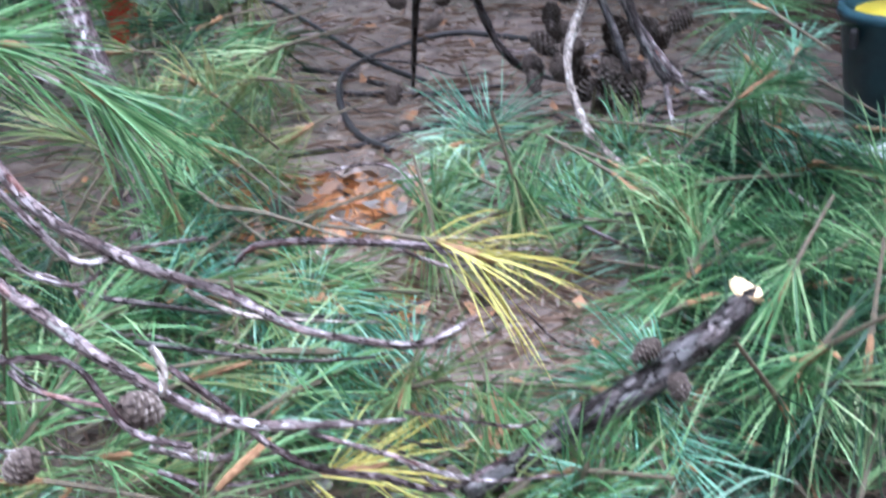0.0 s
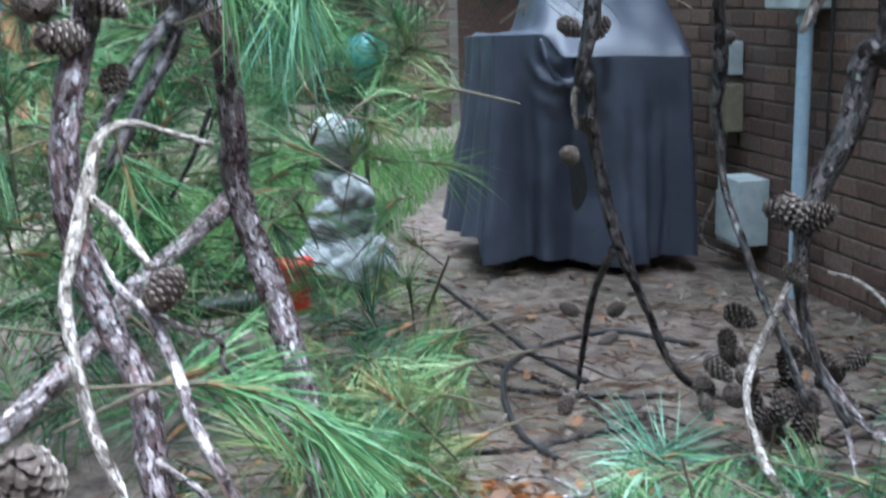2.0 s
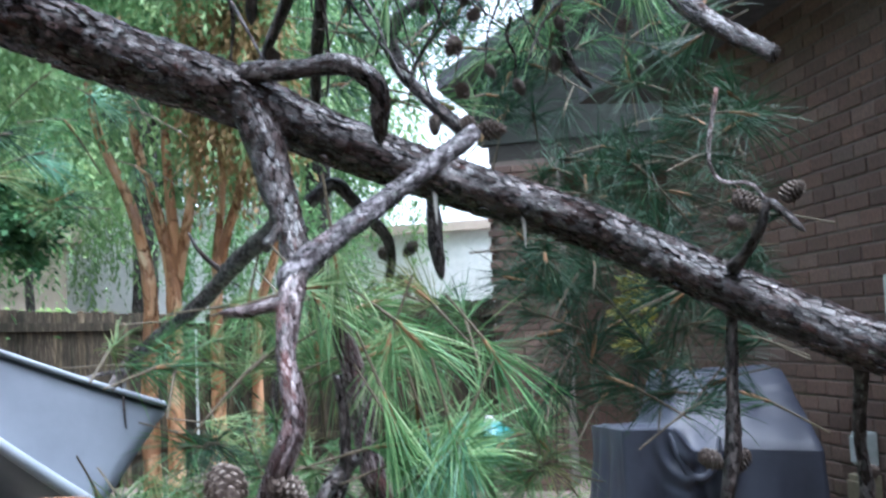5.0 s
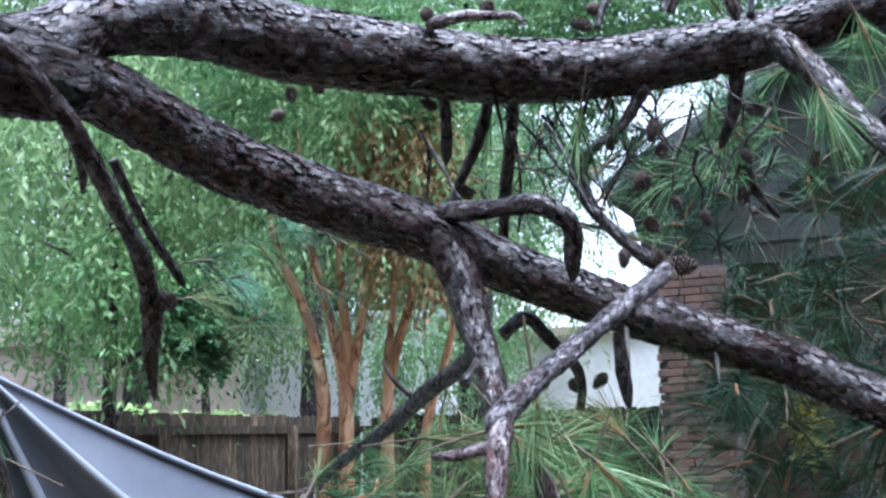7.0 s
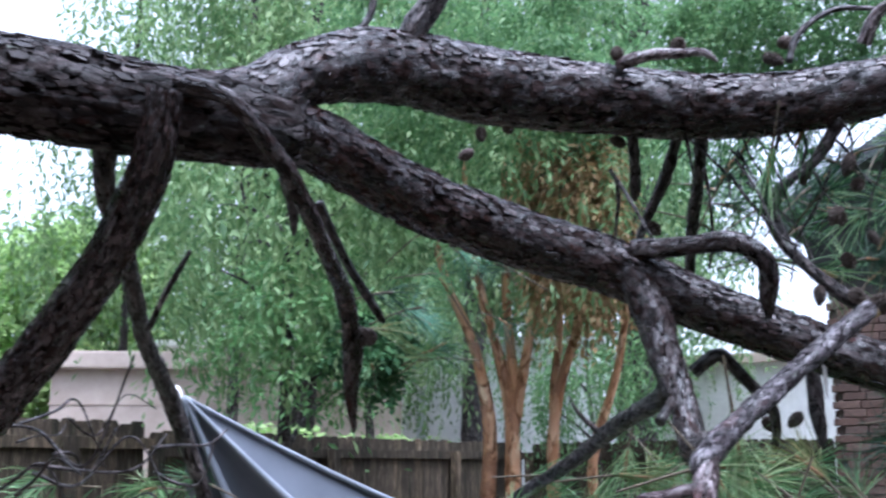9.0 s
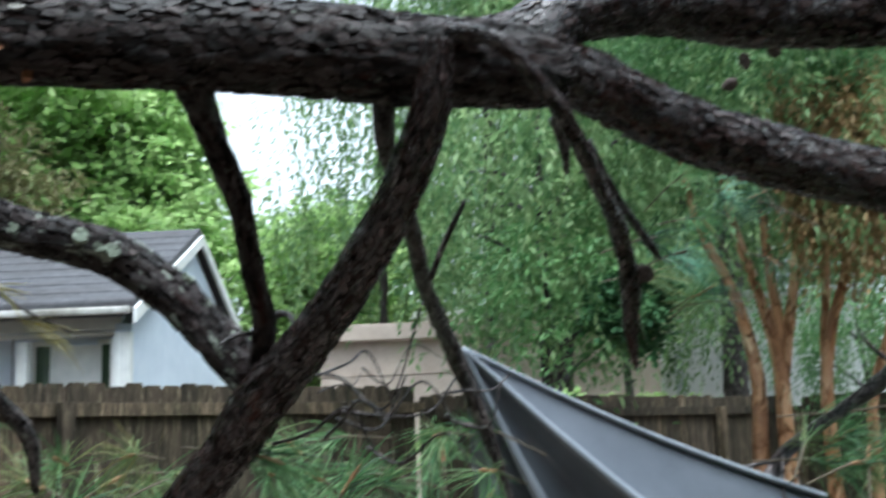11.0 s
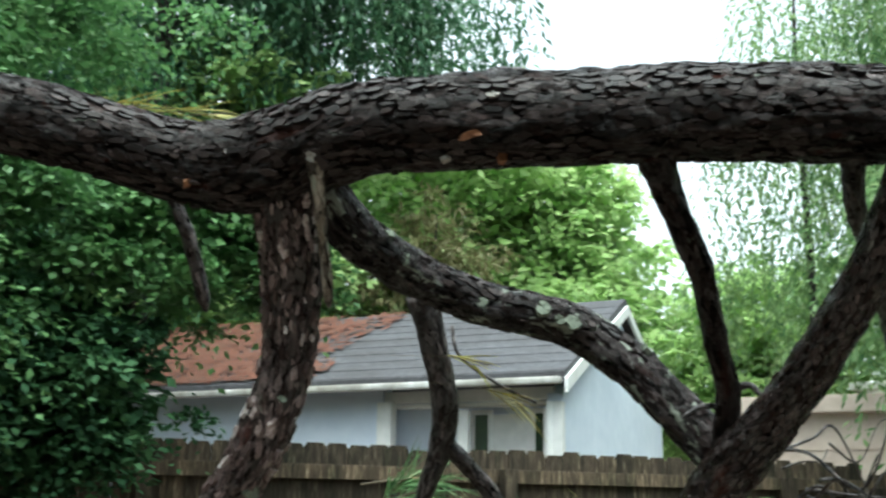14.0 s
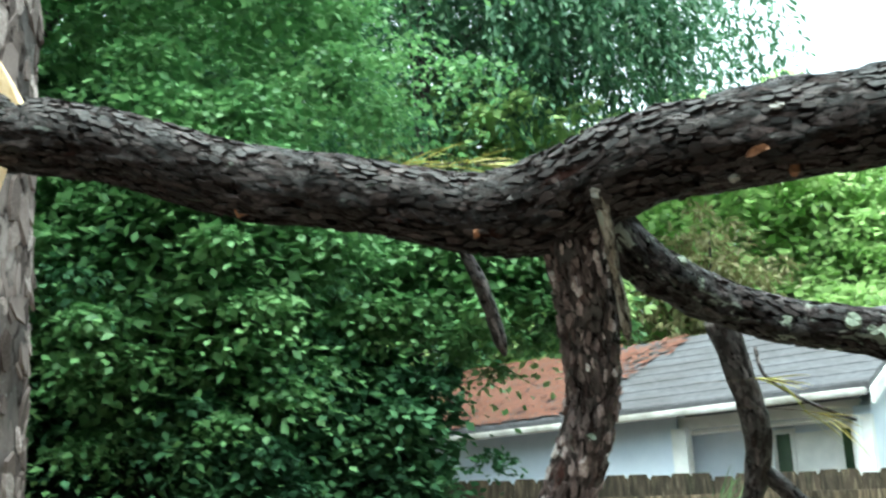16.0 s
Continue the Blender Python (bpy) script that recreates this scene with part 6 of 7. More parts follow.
# ---- board fences ----
def picket_mesh(w, h, t=0.018):
    bm = bmesh.new()
    q = [(-w / 2, 0), (w / 2, 0), (w / 2, h - 0.03), (w / 2 - 0.02, h), (-w / 2 + 0.02, h), (-w / 2, h - 0.03)]
    a = [bm.verts.new((x, -t / 2, z)) for x, z in q]
    b = [bm.verts.new((x, t / 2, z)) for x, z in q]
    bm.faces.new(a)
    bm.faces.new(b[::-1])
    for i in range(6):
        bm.faces.new((a[i], b[i], b[(i + 1) % 6], a[(i + 1) % 6]))
    bmesh.ops.recalc_face_normals(bm, faces=bm.faces)
    me = bpy.data.meshes.new("picket")
    bm.to_mesh(me)
    bm.free()
    me.materials.append(WOODGREY)
    return me


def fence(label, a, b, h, side):
    """Dog-eared boards on two rails and posts; rails on the side given (+1: left of a to b)."""
    a, b = Vector((*a, 0)), Vector((*b, 0))
    along = (b - a).normalized()
    L, turn = (b - a).length, math.degrees(math.atan2(along.y, along.x))
    thing = tagged(empty("fence", tuple(a)), label, "fence")
    out = Vector((-along.y, along.x, 0)) * side
    mesh = [picket_mesh(0.1452, h + d) for d in (0.0, 0.008, -0.010, 0.016)]
    n = int(L / 0.145)
    for i in range(n):
        p = a + along * (0.07 + i * 0.145)
        ob = new("picket", mesh[int(rng.integers(4))])
        ob.matrix_world = Matrix.Translation((p.x, p.y, -0.04)) @ pose(0, 0, 0, 0, rng.normal() * 0.12, turn)
        under(ob, thing)
    for z in (0.30, h - 0.25):
        bm = box((L, 0.04, 0.09), (L / 2, 0, z), 0.003)
        bm.transform(Matrix.Translation(a + out * 0.034) @ pose(0, 0, 0, 0, 0, turn))
        under(part("rail", bm, WOODGREY), thing)
    for i in range(int(L / 2.4) + 1):
        p = a + along * min(L, i * 2.4) + out * 0.105
        bm = box((0.09, 0.09, h - 0.10), (p.x, p.y, -0.06), 0.004, turn)
        under(part("post", bm, WOODGREY), thing)
    return thing


fence("weathered grey-brown dog-eared board fence along the yard", (-7.2, -4.0), (-7.2, 6.5), 2.06, -1)
fence("lower far stretch of weathered dog-eared board fence", (-7.2, 6.5), (-7.2, 13.2), 2.0, -1)
fence("low grey board fence with a gate beside the brick porch", (-7.1, 13.3), (-2.4, 13.3), 2.0, -1)

# ---- neighbour's house ----
nh = tagged(empty("neighbour_house", (-9.65, 5.34, 0)), "pale blue house with grey shingle roof behind the fence", "house")
HF = Matrix(((-0.75, -0.66, 0, -9.815), (-0.66, 0.75, 0, 5.195), (0, 0, 1, 0), (0, 0, 0, 1)))  # x along the eave, y to the back


def hslab(name, size, at, mat, label="", bevel=0.0):
    bm = box(size, at, bevel)
    bm.transform(HF)
    bmesh.ops.recalc_face_normals(bm, faces=bm.faces)
    return under(part(name, bm, mat, None, label), nh)


def hprism(name, pts, x0, x1, mat, label=""):
    bm = bmesh.new()
    a = [bm.verts.new((x0, y, z)) for y, z in pts]
    b = [bm.verts.new((x1, y, z)) for y, z in pts]
    bm.faces.new(a)
    bm.faces.new(b[::-1])
    for i in range(len(pts)):
        bm.faces.new((a[i], b[i], b[(i + 1) % len(pts)], a[(i + 1) % len(pts)]))
    bm.transform(HF)
    bmesh.ops.recalc_face_normals(bm, faces=bm.faces)
    return under(part(name, bm, mat, None, label), nh)


EZ, RZ, HL, HD = 2.93, 4.02, 6.4, 4.7
hslab("wall", (4.3, 0.2, 2.98), (4.1, 0.22, -0.05), SIDING)
hslab("wall", (1.9, 0.2, 2.85), (1.04, 0.56, -0.05), SIDING, "recessed porch wall")
hprism("gable", [(0.12, -0.05), (4.4, -0.05), (4.4, 2.85), (2.35, 3.88), (0.12, 2.78)], -0.02, 0.14, SIDING)
hslab("wall", (HL, 0.2, 2.85), (HL / 2, 4.3, -0.05), SIDING)
hprism("roof", [(-0.06, EZ - 0.05), (2.35, RZ), (2.35, RZ + 0.1), (-0.06, EZ + 0.05)], -0.10, HL, SHINGLE)
hprism("roof", [(2.35, RZ), (4.76, EZ - 0.05), (4.76, EZ + 0.05), (2.35, RZ + 0.1)], -0.10, HL, SHINGLE)
for k in range(9):
    y = -0.04 + 0.26 * k
    z = EZ + 0.05 + (RZ + 0.05 - EZ) * (y + 0.06) / 2.41
    hprism("shingle_course", [(y, z - 0.01), (y + 0.27, z + 0.115), (y + 0.27, z + 0.121), (y, z + 0.008)], -0.09, HL - 0.01, SHINGLE)
hprism("rake_board", [(-0.08, EZ - 0.16), (2.35, RZ - 0.10), (2.35, RZ + 0.02), (-0.08, EZ - 0.02)], -0.135, -0.102, TRIM)
hprism("rake_board", [(2.35, RZ - 0.10), (4.78, EZ - 0.16), (4.78, EZ - 0.02), (2.35, RZ + 0.02)], -0.135, -0.102, TRIM)
hslab("gutter", (HL + 0.08, 0.10, 0.07), (HL / 2 - 0.04, -0.12, EZ - 0.08), GUTTER, "stained white gutter with debris", 0.02)
hslab("porch_beam", (1.9, 0.10, 0.12), (1.04, 0.20, 2.74), TRIM)
hslab("porch_ceiling", (1.9, 0.34, 0.03), (1.04, 0.40, 2.70), TRIM)
for x in (0.14, 1.06):
    hslab("porch_post", (0.11, 0.11, 2.7), (x, 0.20, -0.05), TRIM, "white square porch post", 0.006)
window = hslab("window", (0.24, 0.05, 1.95), (0.285, 0.435, 0.72), TRIM, "white window frame with a pane tinted green for mirrored plants")
under(hslab("pane", (0.16, 0.012, 1.85), (0.285, 0.404, 0.77), GLASS, "dark glass tinted green for mirrored plants"), window)
door = hslab("door", (0.44, 0.05, 2.62), (0.62, 0.435, 0), TRIM, "white panelled door", 0.006)
for z in (0.3, 1.35):
    under(hslab("door_panel", (0.30, 0.012, 0.85), (0.62, 0.405, z), TRIM, "", 0.005), door)
sidelight = hslab("window", (0.22, 0.05, 1.95), (0.955, 0.435, 0.72), TRIM, "white narrow side window beside the door")
under(hslab("pane", (0.14, 0.012, 1.85), (0.955, 0.404, 0.77), GLASS, "dark glass tinted green for mirrored plants"), sidelight)
hslab("corner_board", (0.16, 0.14, 2.8), (1.93, 0.16, -0.05), TRIM)
hslab("corner_board", (0.10, 0.10, 2.75), (0.02, 0.10, -0.05), TRIM)
banner = hslab("banner", (0.17, 0.02, 0.62), (1.62, 0.435, 1.62), BLUE, "small striped flag in blue, yellow and red on the porch wall")
under(hslab("banner_band", (0.165, 0.012, 0.17), (1.62, 0.420, 1.88), YELLOW, "yellow band"), banner)
under(hslab("banner_band", (0.165, 0.012, 0.17), (1.62, 0.420, 2.06), PLASTIC_RED, "red band"), banner)
hslab("downspout", (0.06, 0.06, 2.7), (0.10, 0.07, 0), TRIM, "white downspout", 0.01)
bm = revolve([(0.02, 0), (0.09, 0.02), (0.13, 0.16), (0.135, 0.2), (0.10, 0.2), (0.02, 0.17)], 18, (1.24, 0.36, 2.0))
bm.transform(HF)
hanging = under(part("hanging_pot", bm, TERRA, None, "terracotta hanging pot"), nh)
bm = revolve([(0.006, 0), (0.006, 0.5)], 6, (1.24, 0.36, 2.2))
bm.transform(HF)
under(part("pot_cord", bm, HOSE), hanging)
# rust-coloured straw on the far roof
V, Q = [], []
for _ in range(11000):
    u = rng.uniform(0, 1) ** 0.8
    x, y = 2.7 + 3.7 * u, rng.uniform(-0.02, 2.3)
    if rng.uniform() > 0.12 + 0.8 * u + 0.5 * noise.noise((x * 2, y * 2, 0)):
        continue
    z = EZ + 0.085 + (RZ + 0.05 - EZ) * (y + 0.06) / 2.41
    a, L = rng.uniform(0, 6.28), rng.uniform(0.05, 0.11)
    k = len(V)
    for dx, dy in ((-L, 0), (0, 0.025), (L, 0), (0, -0.025)):
        px, py = x + dx * math.cos(a) - dy * math.sin(a), y + dx * math.sin(a) + dy * math.cos(a)
        V.append(tuple(HF @ Vector((px, py, z + 0.47 * (py - y) + rng.uniform(0, 0.012)))))
    Q.append((k, k + 1, k + 2, k + 3))
tagged(raw("roof_straw", V, Q, leafy("rust_straw", [(0.05, 0.026, 0.019), (0.135, 0.048, 0.028), (0.085, 0.05, 0.036)], 0.8, 0.0)), "rust-brown fallen pine straw on the grey roof", "pine straw", kind="stuff")

# tan house farther off, white building and pale rail beyond the yard
far = tagged(empty("tan_house", (-11.5, 12.5, 0)), "pale tan sided building behind the fence", "house")
slab("wall", (5.0, 3.0, 3.1), (-12.3, 13.2, -0.05), TAN, far, "", 0, 40)
slab("roof", (5.4, 3.4, 0.25), (-12.3, 13.2, 3.05), TAN, far, "", 0.03, 40)
for k in range(4):
    slab("siding_course", (5.04, 3.04, 0.02), (-12.3, 13.2, 1.2 + 0.45 * k), TAN, far, "", 0, 40)
white = tagged(empty("white_building", (-11, 16.6, 0)), "bright white building beyond the trees", "building")
slab("wall", (7.4, 2.0, 3.75), (-11.6, 16.4, -0.05), TRIM, white, "", 0, 30)
slab("roof", (7.7, 2.3, 0.12), (-11.6, 16.4, 3.7), TRIM, white, "", 0.02, 30)
for k in range(9):
    q = pose(-11.6, 16.4, 0, 0, 0, 30) @ Vector((-3.2 + 0.78 * k, -1.0, 0))
    slab("window", (0.16, 0.05, 1.5), (q.x, q.y, 1.4), METALBOX, white, "narrow grey window", 0, 30)
pale = tagged(empty("cream_building", (-5.2, 24, 0)), "cream sided building in bright light behind the porch", "building")
slab("wall", (5.0, 3.0, 3.9), (-7.2, 25.5, -0.05), TRIM, pale)
slab("roof", (5.4, 3.4, 0.2), (-7.2, 25.5, 3.85), TAN, pale)

# ---- half-open umbrella ----
umb = tagged(empty("patio_umbrella", (-2.2, 3.2, 0)), "grey fabric patio umbrella knocked over under a fallen branch", "umbrella")
tip, r1, r2, r3, r4 = (Vector(p) for p in ((-2.98, 2.55, 1.88), (-2.29, 3.79, 1.30), (-2.34, 3.40, 0.97), (-2.79, 3.08, 0.90), (-3.01, 2.90, 0.92)))
rims = [r1 + Vector((-0.25, 0.42, -0.05)), r1, r2, r3, r4, Vector((-3.3, 2.95, 1.0))]
V, Q = [], []
NS, NR = 14, 24
cols = []
for k in range(len(rims) - 1):
    for j in range(NS):
        t = j / NS
        p = rims[k].lerp(rims[k + 1], t)
        cols.append((p, math.sin(math.pi * t ** 1.3) * (0.3, 0.06, 0.9, 0.9, 0.6)[k]))
cols.append((rims[-1], 0.0))
mid = sum(rims, Vector()) / len(rims)
for p, sag in cols:
    for i in range(NR + 1):
        s = i / NR
        q = tip.lerp(p, s)
        inward = (tip.lerp(mid, s) - q) * 0.45 * sag * s + Vector((-0.03, 0.22, -0.10)) * sag * s
        q = q + inward + Vector((0, 0, -0.035 * math.sin(math.pi * s)))
        V.append(tuple(q))
for c in range(len(cols) - 1):
    for i in range(NR):
        k = c * (NR + 1) + i
        Q.append((k, k + 1, k + NR + 2, k + NR + 1))
canopy = under(raw("canopy", V, Q, CANOPY, None, "", True), umb)
sol = canopy.modifiers.new("thick", "SOLIDIFY")
sol.thickness = 0.003
# added folds along the ridges carry the painted highlight stripes
for p, r in ((r1, 0.008), (r2, 0.028), (r3, 0.036), (r4, 0.012)):
    line = [(*(tip.lerp(p, f) + Vector((0.010, -0.014, 0.012 - 0.035 * math.sin(math.pi * f)))), 0.006 + r * f * (1 - 0.25 * f)) for f in (0.0, 0.25, 0.5, 0.75, 1.0)]
    under(finish("rolled_fold", tube(line, 0.03, 14, 0.05, r * 90), FOLD_SHEEN, None, "rolled fold of cloth, coloured lighter for sky sheen", True), canopy)
for p in rims[1:5]:
    under(finish("rib", tube([(*tip, 0.006), (*(tip.lerp(p, 0.5) + Vector((0, 0, -0.035))), 0.006), (*p, 0.005)], 0.05, 8, 0), CANOPY, None, "", True), canopy)
under(finish("pole", tube([(*tip, 0.019), (-2.86, 3.32, 1.05, 0.019), (-2.82, 3.62, 0.5, 0.019), (-2.79, 3.82, -0.02, 0.019)], 0.05, 12, 0), PIPE, None, "", True), umb)
under(part("finial", revolve([(0.01, 0), (0.024, 0.012), (0.02, 0.04), (0.006, 0.06)], 14, tuple(tip + Vector((-0.02, -0.02, -0.01)))), TRIM), umb)

# ---- yard clutter ----
red_pot = tagged(part("flower_pot", revolve([(0.05, 0), (0.053, 0.01), (0.072, 0.19), (0.08, 0.192), (0.08, 0.22), (0.07, 0.22), (0.065, 0.15)], 26, (-1.47, 4.36, -0.02)), PLASTIC_RED, None, "", True), "bright red tapered flower pot on the ground", "flower pot")
statue = tagged(empty("garden_ornament", (-1.40, 4.72, 0)), "heap of rough white stones topped by a pale ball", "ornament")
for i, (x, y, z, s, sz) in enumerate(((-1.36, 4.75, 0.10, 0.20, 0.7), (-1.48, 4.66, 0.08, 0.13, 0.8), (-1.24, 4.68, 0.09, 0.13, 0.9), (-1.37, 4.76, 0.29, 0.155, 0.8), (-1.30, 4.72, 0.42, 0.10, 0.9), (-1.41, 4.78, 0.47, 0.10, 0.8), (-1.38, 4.78, 0.64, 0.125, 0.95))):
    bm = bmesh.new()
    bmesh.ops.create_icosphere(bm, subdivisions=4, radius=s, matrix=Matrix.Translation((x, y, z)) @ Matrix.Diagonal((1, 1, sz, 1)))
    rough = 0.10 if i == 6 else 0.35
    for v in bm.verts:
        d = (v.co - Vector((x, y, z))).normalized()
        v.co += d * s * rough * (noise.noise(v.co * 6 + Vector((i, 0, 0))) + 0.6 * noise.noise(v.co * 17) + 0.3 * noise.noise(v.co * 45))
        v.co.z = max(v.co.z, -0.02)
    under(part("stone", bm, CEMENT, None, "", True), statue)
hook = tagged(empty("shepherd_hook", (-1.78, 5.2, 0)), "thin black metal garden stake", "garden stake")
under(finish("stake", tube([(-1.86, 5.2, -0.05, 0.008), (-1.84, 5.2, 0.5, 0.008), (-1.78, 5.2, 1.0, 0.008), (-1.77, 5.2, 1.05, 0.016), (-1.77, 5.2, 1.12, 0.014)], 0.03, 10, 0), HOSE, None, "", True), hook)
globe = tagged(empty("bird_feeder", (-1.55, 5.9, 0)), "round teal plastic feeder on a thin post", "bird feeder")
bowl = under(part("bowl", revolve([(0.03, 0), (0.10, 0.03), (0.14, 0.10), (0.13, 0.18), (0.06, 0.23), (0.02, 0.24)], 24, (-1.53, 5.87, 0.82)), TEAL, None, "", True), globe)
under(part("cap", revolve([(0.03, 0.0), (0.034, 0.01), (0.02, 0.03), (0.004, 0.034)], 16, (-1.53, 5.87, 1.055)), TRIM, None, "", True), bowl)
under(finish("post", tube([(-1.53, 5.87, -0.05, 0.012), (-1.53, 5.87, 0.84, 0.012)], 0.05, 10, 0), HOSE, None, "", True), globe)
tub = tagged(empty("watering_tub", (1.09, 3.05, 0)), "dark teal plastic tub with a handle hole beside the brick wall", "tub")
bm = revolve([(0.12, 0), (0.13, 0.008), (0.165, 0.30), (0.175, 0.305), (0.172, 0.33), (0.155, 0.33), (0.12, 0.03)], 32, (1.09, 3.02, -0.02))
tub_body = under(part("body", bm, DARKTEAL, None, "", True), tub)
under(part("inner_liner", revolve([(0.10, 0.02), (0.135, 0.26), (0.13, 0.29)], 28, (1.09, 3.02, 0.0)), YELLOW, None, "yellow plastic inside", True), tub)
slabh = box((0.09, 0.02, 0.05), (0.95, 2.96, 0.22), 0.008, 60)
under(part("handle_hole", slabh, HOSE, None, "dark handle opening"), tub_body)
tagged(part("grey_lid", box((0.26, 0.2, 0.025), (1.05, 2.66, 0.02), 0.01, 25), METALBOX), "pale grey flat plastic lid on the ground", "lid")
pot = tagged(empty("planter", (-2.05, 2.64, 0)), "terracotta planter with cream flowers among the needles", "planter")
under(part("pot", revolve([(0.10, 0), (0.11, 0.01), (0.15, 0.30), (0.17, 0.305), (0.17, 0.37), (0.15, 0.37), (0.14, 0.3)], 28, (-2.05, 2.64, 0.74)), TERRA, None, "", True), pot)
under(part("stand", revolve([(0.14, 0), (0.14, 0.02), (0.09, 0.05), (0.09, 0.70), (0.13, 0.76)], 20, (-2.05, 2.64, -0.02)), HOSE, None, "", True), pot)
for dx, dy, dz, k, turn in ((0.20, 0.02, 0.05, 1.0, 128), (0.19, 0.06, 0.0, 0.5, 110), (0.26, 0.05, -0.08, 0.62, 140)):
    bm = revolve([(0.004, -0.01), (0.014, 0.0), (0.030, 0.03), (0.026, 0.07), (0.034, 0.10), (0.030, 0.098), (0.02, 0.07), (0.006, 0.03)], 12, (0, 0, 0))
    for v in bm.verts:
        v.co *= k * (1 + 0.25 * noise.noise(v.co * 40 + Vector((dx * 50, 0, 0))))
    bm.transform(Matrix.Translation((-2.05 + dx, 2.64 + dy, 0.93 + dz)) @ pose(0, 0, 0, 0, turn, 25))
    under(part("flower", bm, CREAM, None, "cream flower", True), pot)

# ---- trees ----
def leaves(centre, radii, n, size, mat, name, clumps, seed, hang=0.0, shell=0.5, full=1.0):
    """A crown of many small folded leaves: flat sprays in layers, or hanging strands where it droops."""
    g = np.random.default_rng(seed)
    d = g.normal(size=(clumps, 3))
    d /= np.linalg.norm(d, axis=1, keepdims=True)
    cc = d * (g.uniform(shell**3, 1, clumps) ** (1 / 3))[:, None] * np.array(radii) * g.uniform(0.8, 1.12, (clumps, 1))
    cs = np.mean(radii) * g.uniform(0.10, 0.22, clumps) * (150 / max(40, clumps)) ** (1 / 3)

    def scatter(count):
        k = g.integers(0, clumps, count)
        o = g.normal(size=(count, 3))
        o /= np.linalg.norm(o, axis=1, keepdims=True)
        return k, o, (0.15 + np.abs(g.normal(size=(count, 1))) * 0.8) * cs[k][:, None]

    if hang < 0.3:
        k, out, reach = scatter(n)
        p = np.array(centre) + cc[k] + out * reach * (1, 1, 0.42)
        p[:, 2] -= (reach[:, 0] ** 2) * 0.35 / np.maximum(0.05, cs[k])
    else:
        run = 15
        k, o, reach = scatter(n // run)
        top = np.array(centre) + cc[k] + o * reach * (1, 1, 0.8)
        drift = g.normal(size=(len(top), 3)) * (0.10, 0.10, 0.0)
        j = np.arange(run)[None, :, None]
        fall = size * 0.62 * g.uniform(0.8, 1.25, (len(top), 1, 1))
        p = (top[:, None, :] + (drift[:, None, :] + (0, 0, -1.0)) * j * fall + g.normal(size=(len(top), run, 3)) * size * 0.22).reshape(-1, 3)
        out = np.repeat(o, run, axis=0)
        n = len(p)
    # inner leaves that close the crown
    m = int(n * (0.28 if hang < 0.3 else 0.06) * full)
    di = g.normal(size=(m, 3))
    di /= np.linalg.norm(di, axis=1, keepdims=True)
    pi = np.array(centre) + di * (g.uniform(0.1, 1, m) ** 0.5)[:, None] * np.array(radii) * 0.72
    p, out = np.vstack([p, pi]), np.vstack([out, di * 0.4])
    p[:, 2] = np.maximum(p[:, 2], 0.03)
    total = n + m
    # a leaf lies nearly flat in its spray and points outwards and down
    face = out * 0.45 + np.array([0, 0, 0.95]) + g.normal(size=(total, 3)) * 0.42
    face /= np.linalg.norm(face, axis=1, keepdims=True)
    a = out + g.normal(size=(total, 3)) * 0.8 + np.array([0, 0, -0.35 - 3 * hang])
    a -= face * (a * face).sum(1, keepdims=True) * (0.9 if not hang else 0.3)
    a /= np.linalg.norm(a, axis=1, keepdims=True)
    w = np.cross(a, face)
    w /= np.linalg.norm(w, axis=1, keepdims=True)
    L = size * g.uniform(0.65, 1.3, total)[:, None]
    L[n:] *= 1.5
    wide = L * (0.36 if not hang else 0.17)
    up = np.cross(w, a) * L * 0.10
    V = np.stack([p, p + a * L * 0.5 + w * wide + up, p + a * L, p + a * L * 0.5 - w * wide + up], 1).reshape(-1, 3)
    b = np.arange(total)[:, None] * 4
    Q = np.concatenate([b + [0, 1, 2], b + [0, 2, 3]])
    me = bpy.data.meshes.new(name)
    me.vertices.add(len(V))
    me.vertices.foreach_set("co", V.ravel())
    me.loops.add(len(Q) * 3)
    me.loops.foreach_set("vertex_index", Q.ravel().astype(np.int32))
    me.polygons.add(len(Q))
    me.polygons.foreach_set("loop_start", np.arange(len(Q), dtype=np.int32) * 3)
    me.update(calc_edges=True)
    me.validate()
    return finish(name, me, mat)


def tree(name, label, base, trunk, crowns, bark_kind="dark"):
    """trunk: tapered limbs as spines; crowns: centre, radii, leaves, size, material, clumps, hang."""
    t = tagged(empty(name, base), label, "tree")
    for i, line in enumerate(trunk):
        under(finish("trunk" if i == 0 else "limb", tube(line, 0.08, 14, 0.12, base[0] + i, 0.0, 0.1), BARK[bark_kind], None, "", True), t)
    for i, (c, r, n, s, m, k, h) in enumerate(crowns):
        under(leaves(c, r, n, s, m, "crown", k, int(abs(base[0] * 31 + base[1] * 17)) + i, h), t)
    return t


def trunk_to(base, top, r, lean=0.3, limbs=5, seed=0):
    g = random.Random(seed)
    b, e = Vector(base), Vector(top)
    main = [(*b, r), (*(b.lerp(e, 0.4) + Vector((g.uniform(-1, 1), g.uniform(-1, 1), 0)) * lean * 0.3), r * 0.8), (*b.lerp(e, 0.75), r * 0.5), (*e, r * 0.15)]
    out = [main]
    for _ in range(limbs):
        s = b.lerp(e, g.uniform(0.35, 0.8))
        q = s + Vector((g.uniform(-1, 1), g.uniform(-1, 1), g.uniform(0.2, 0.9))) * (e - b).length * 0.2
        out.append([(*s, r * 0.4), (*(s.lerp(q, 0.5) + Vector((0, 0, 0.1))), r * 0.25), (*q, r * 0.06)])
    return out


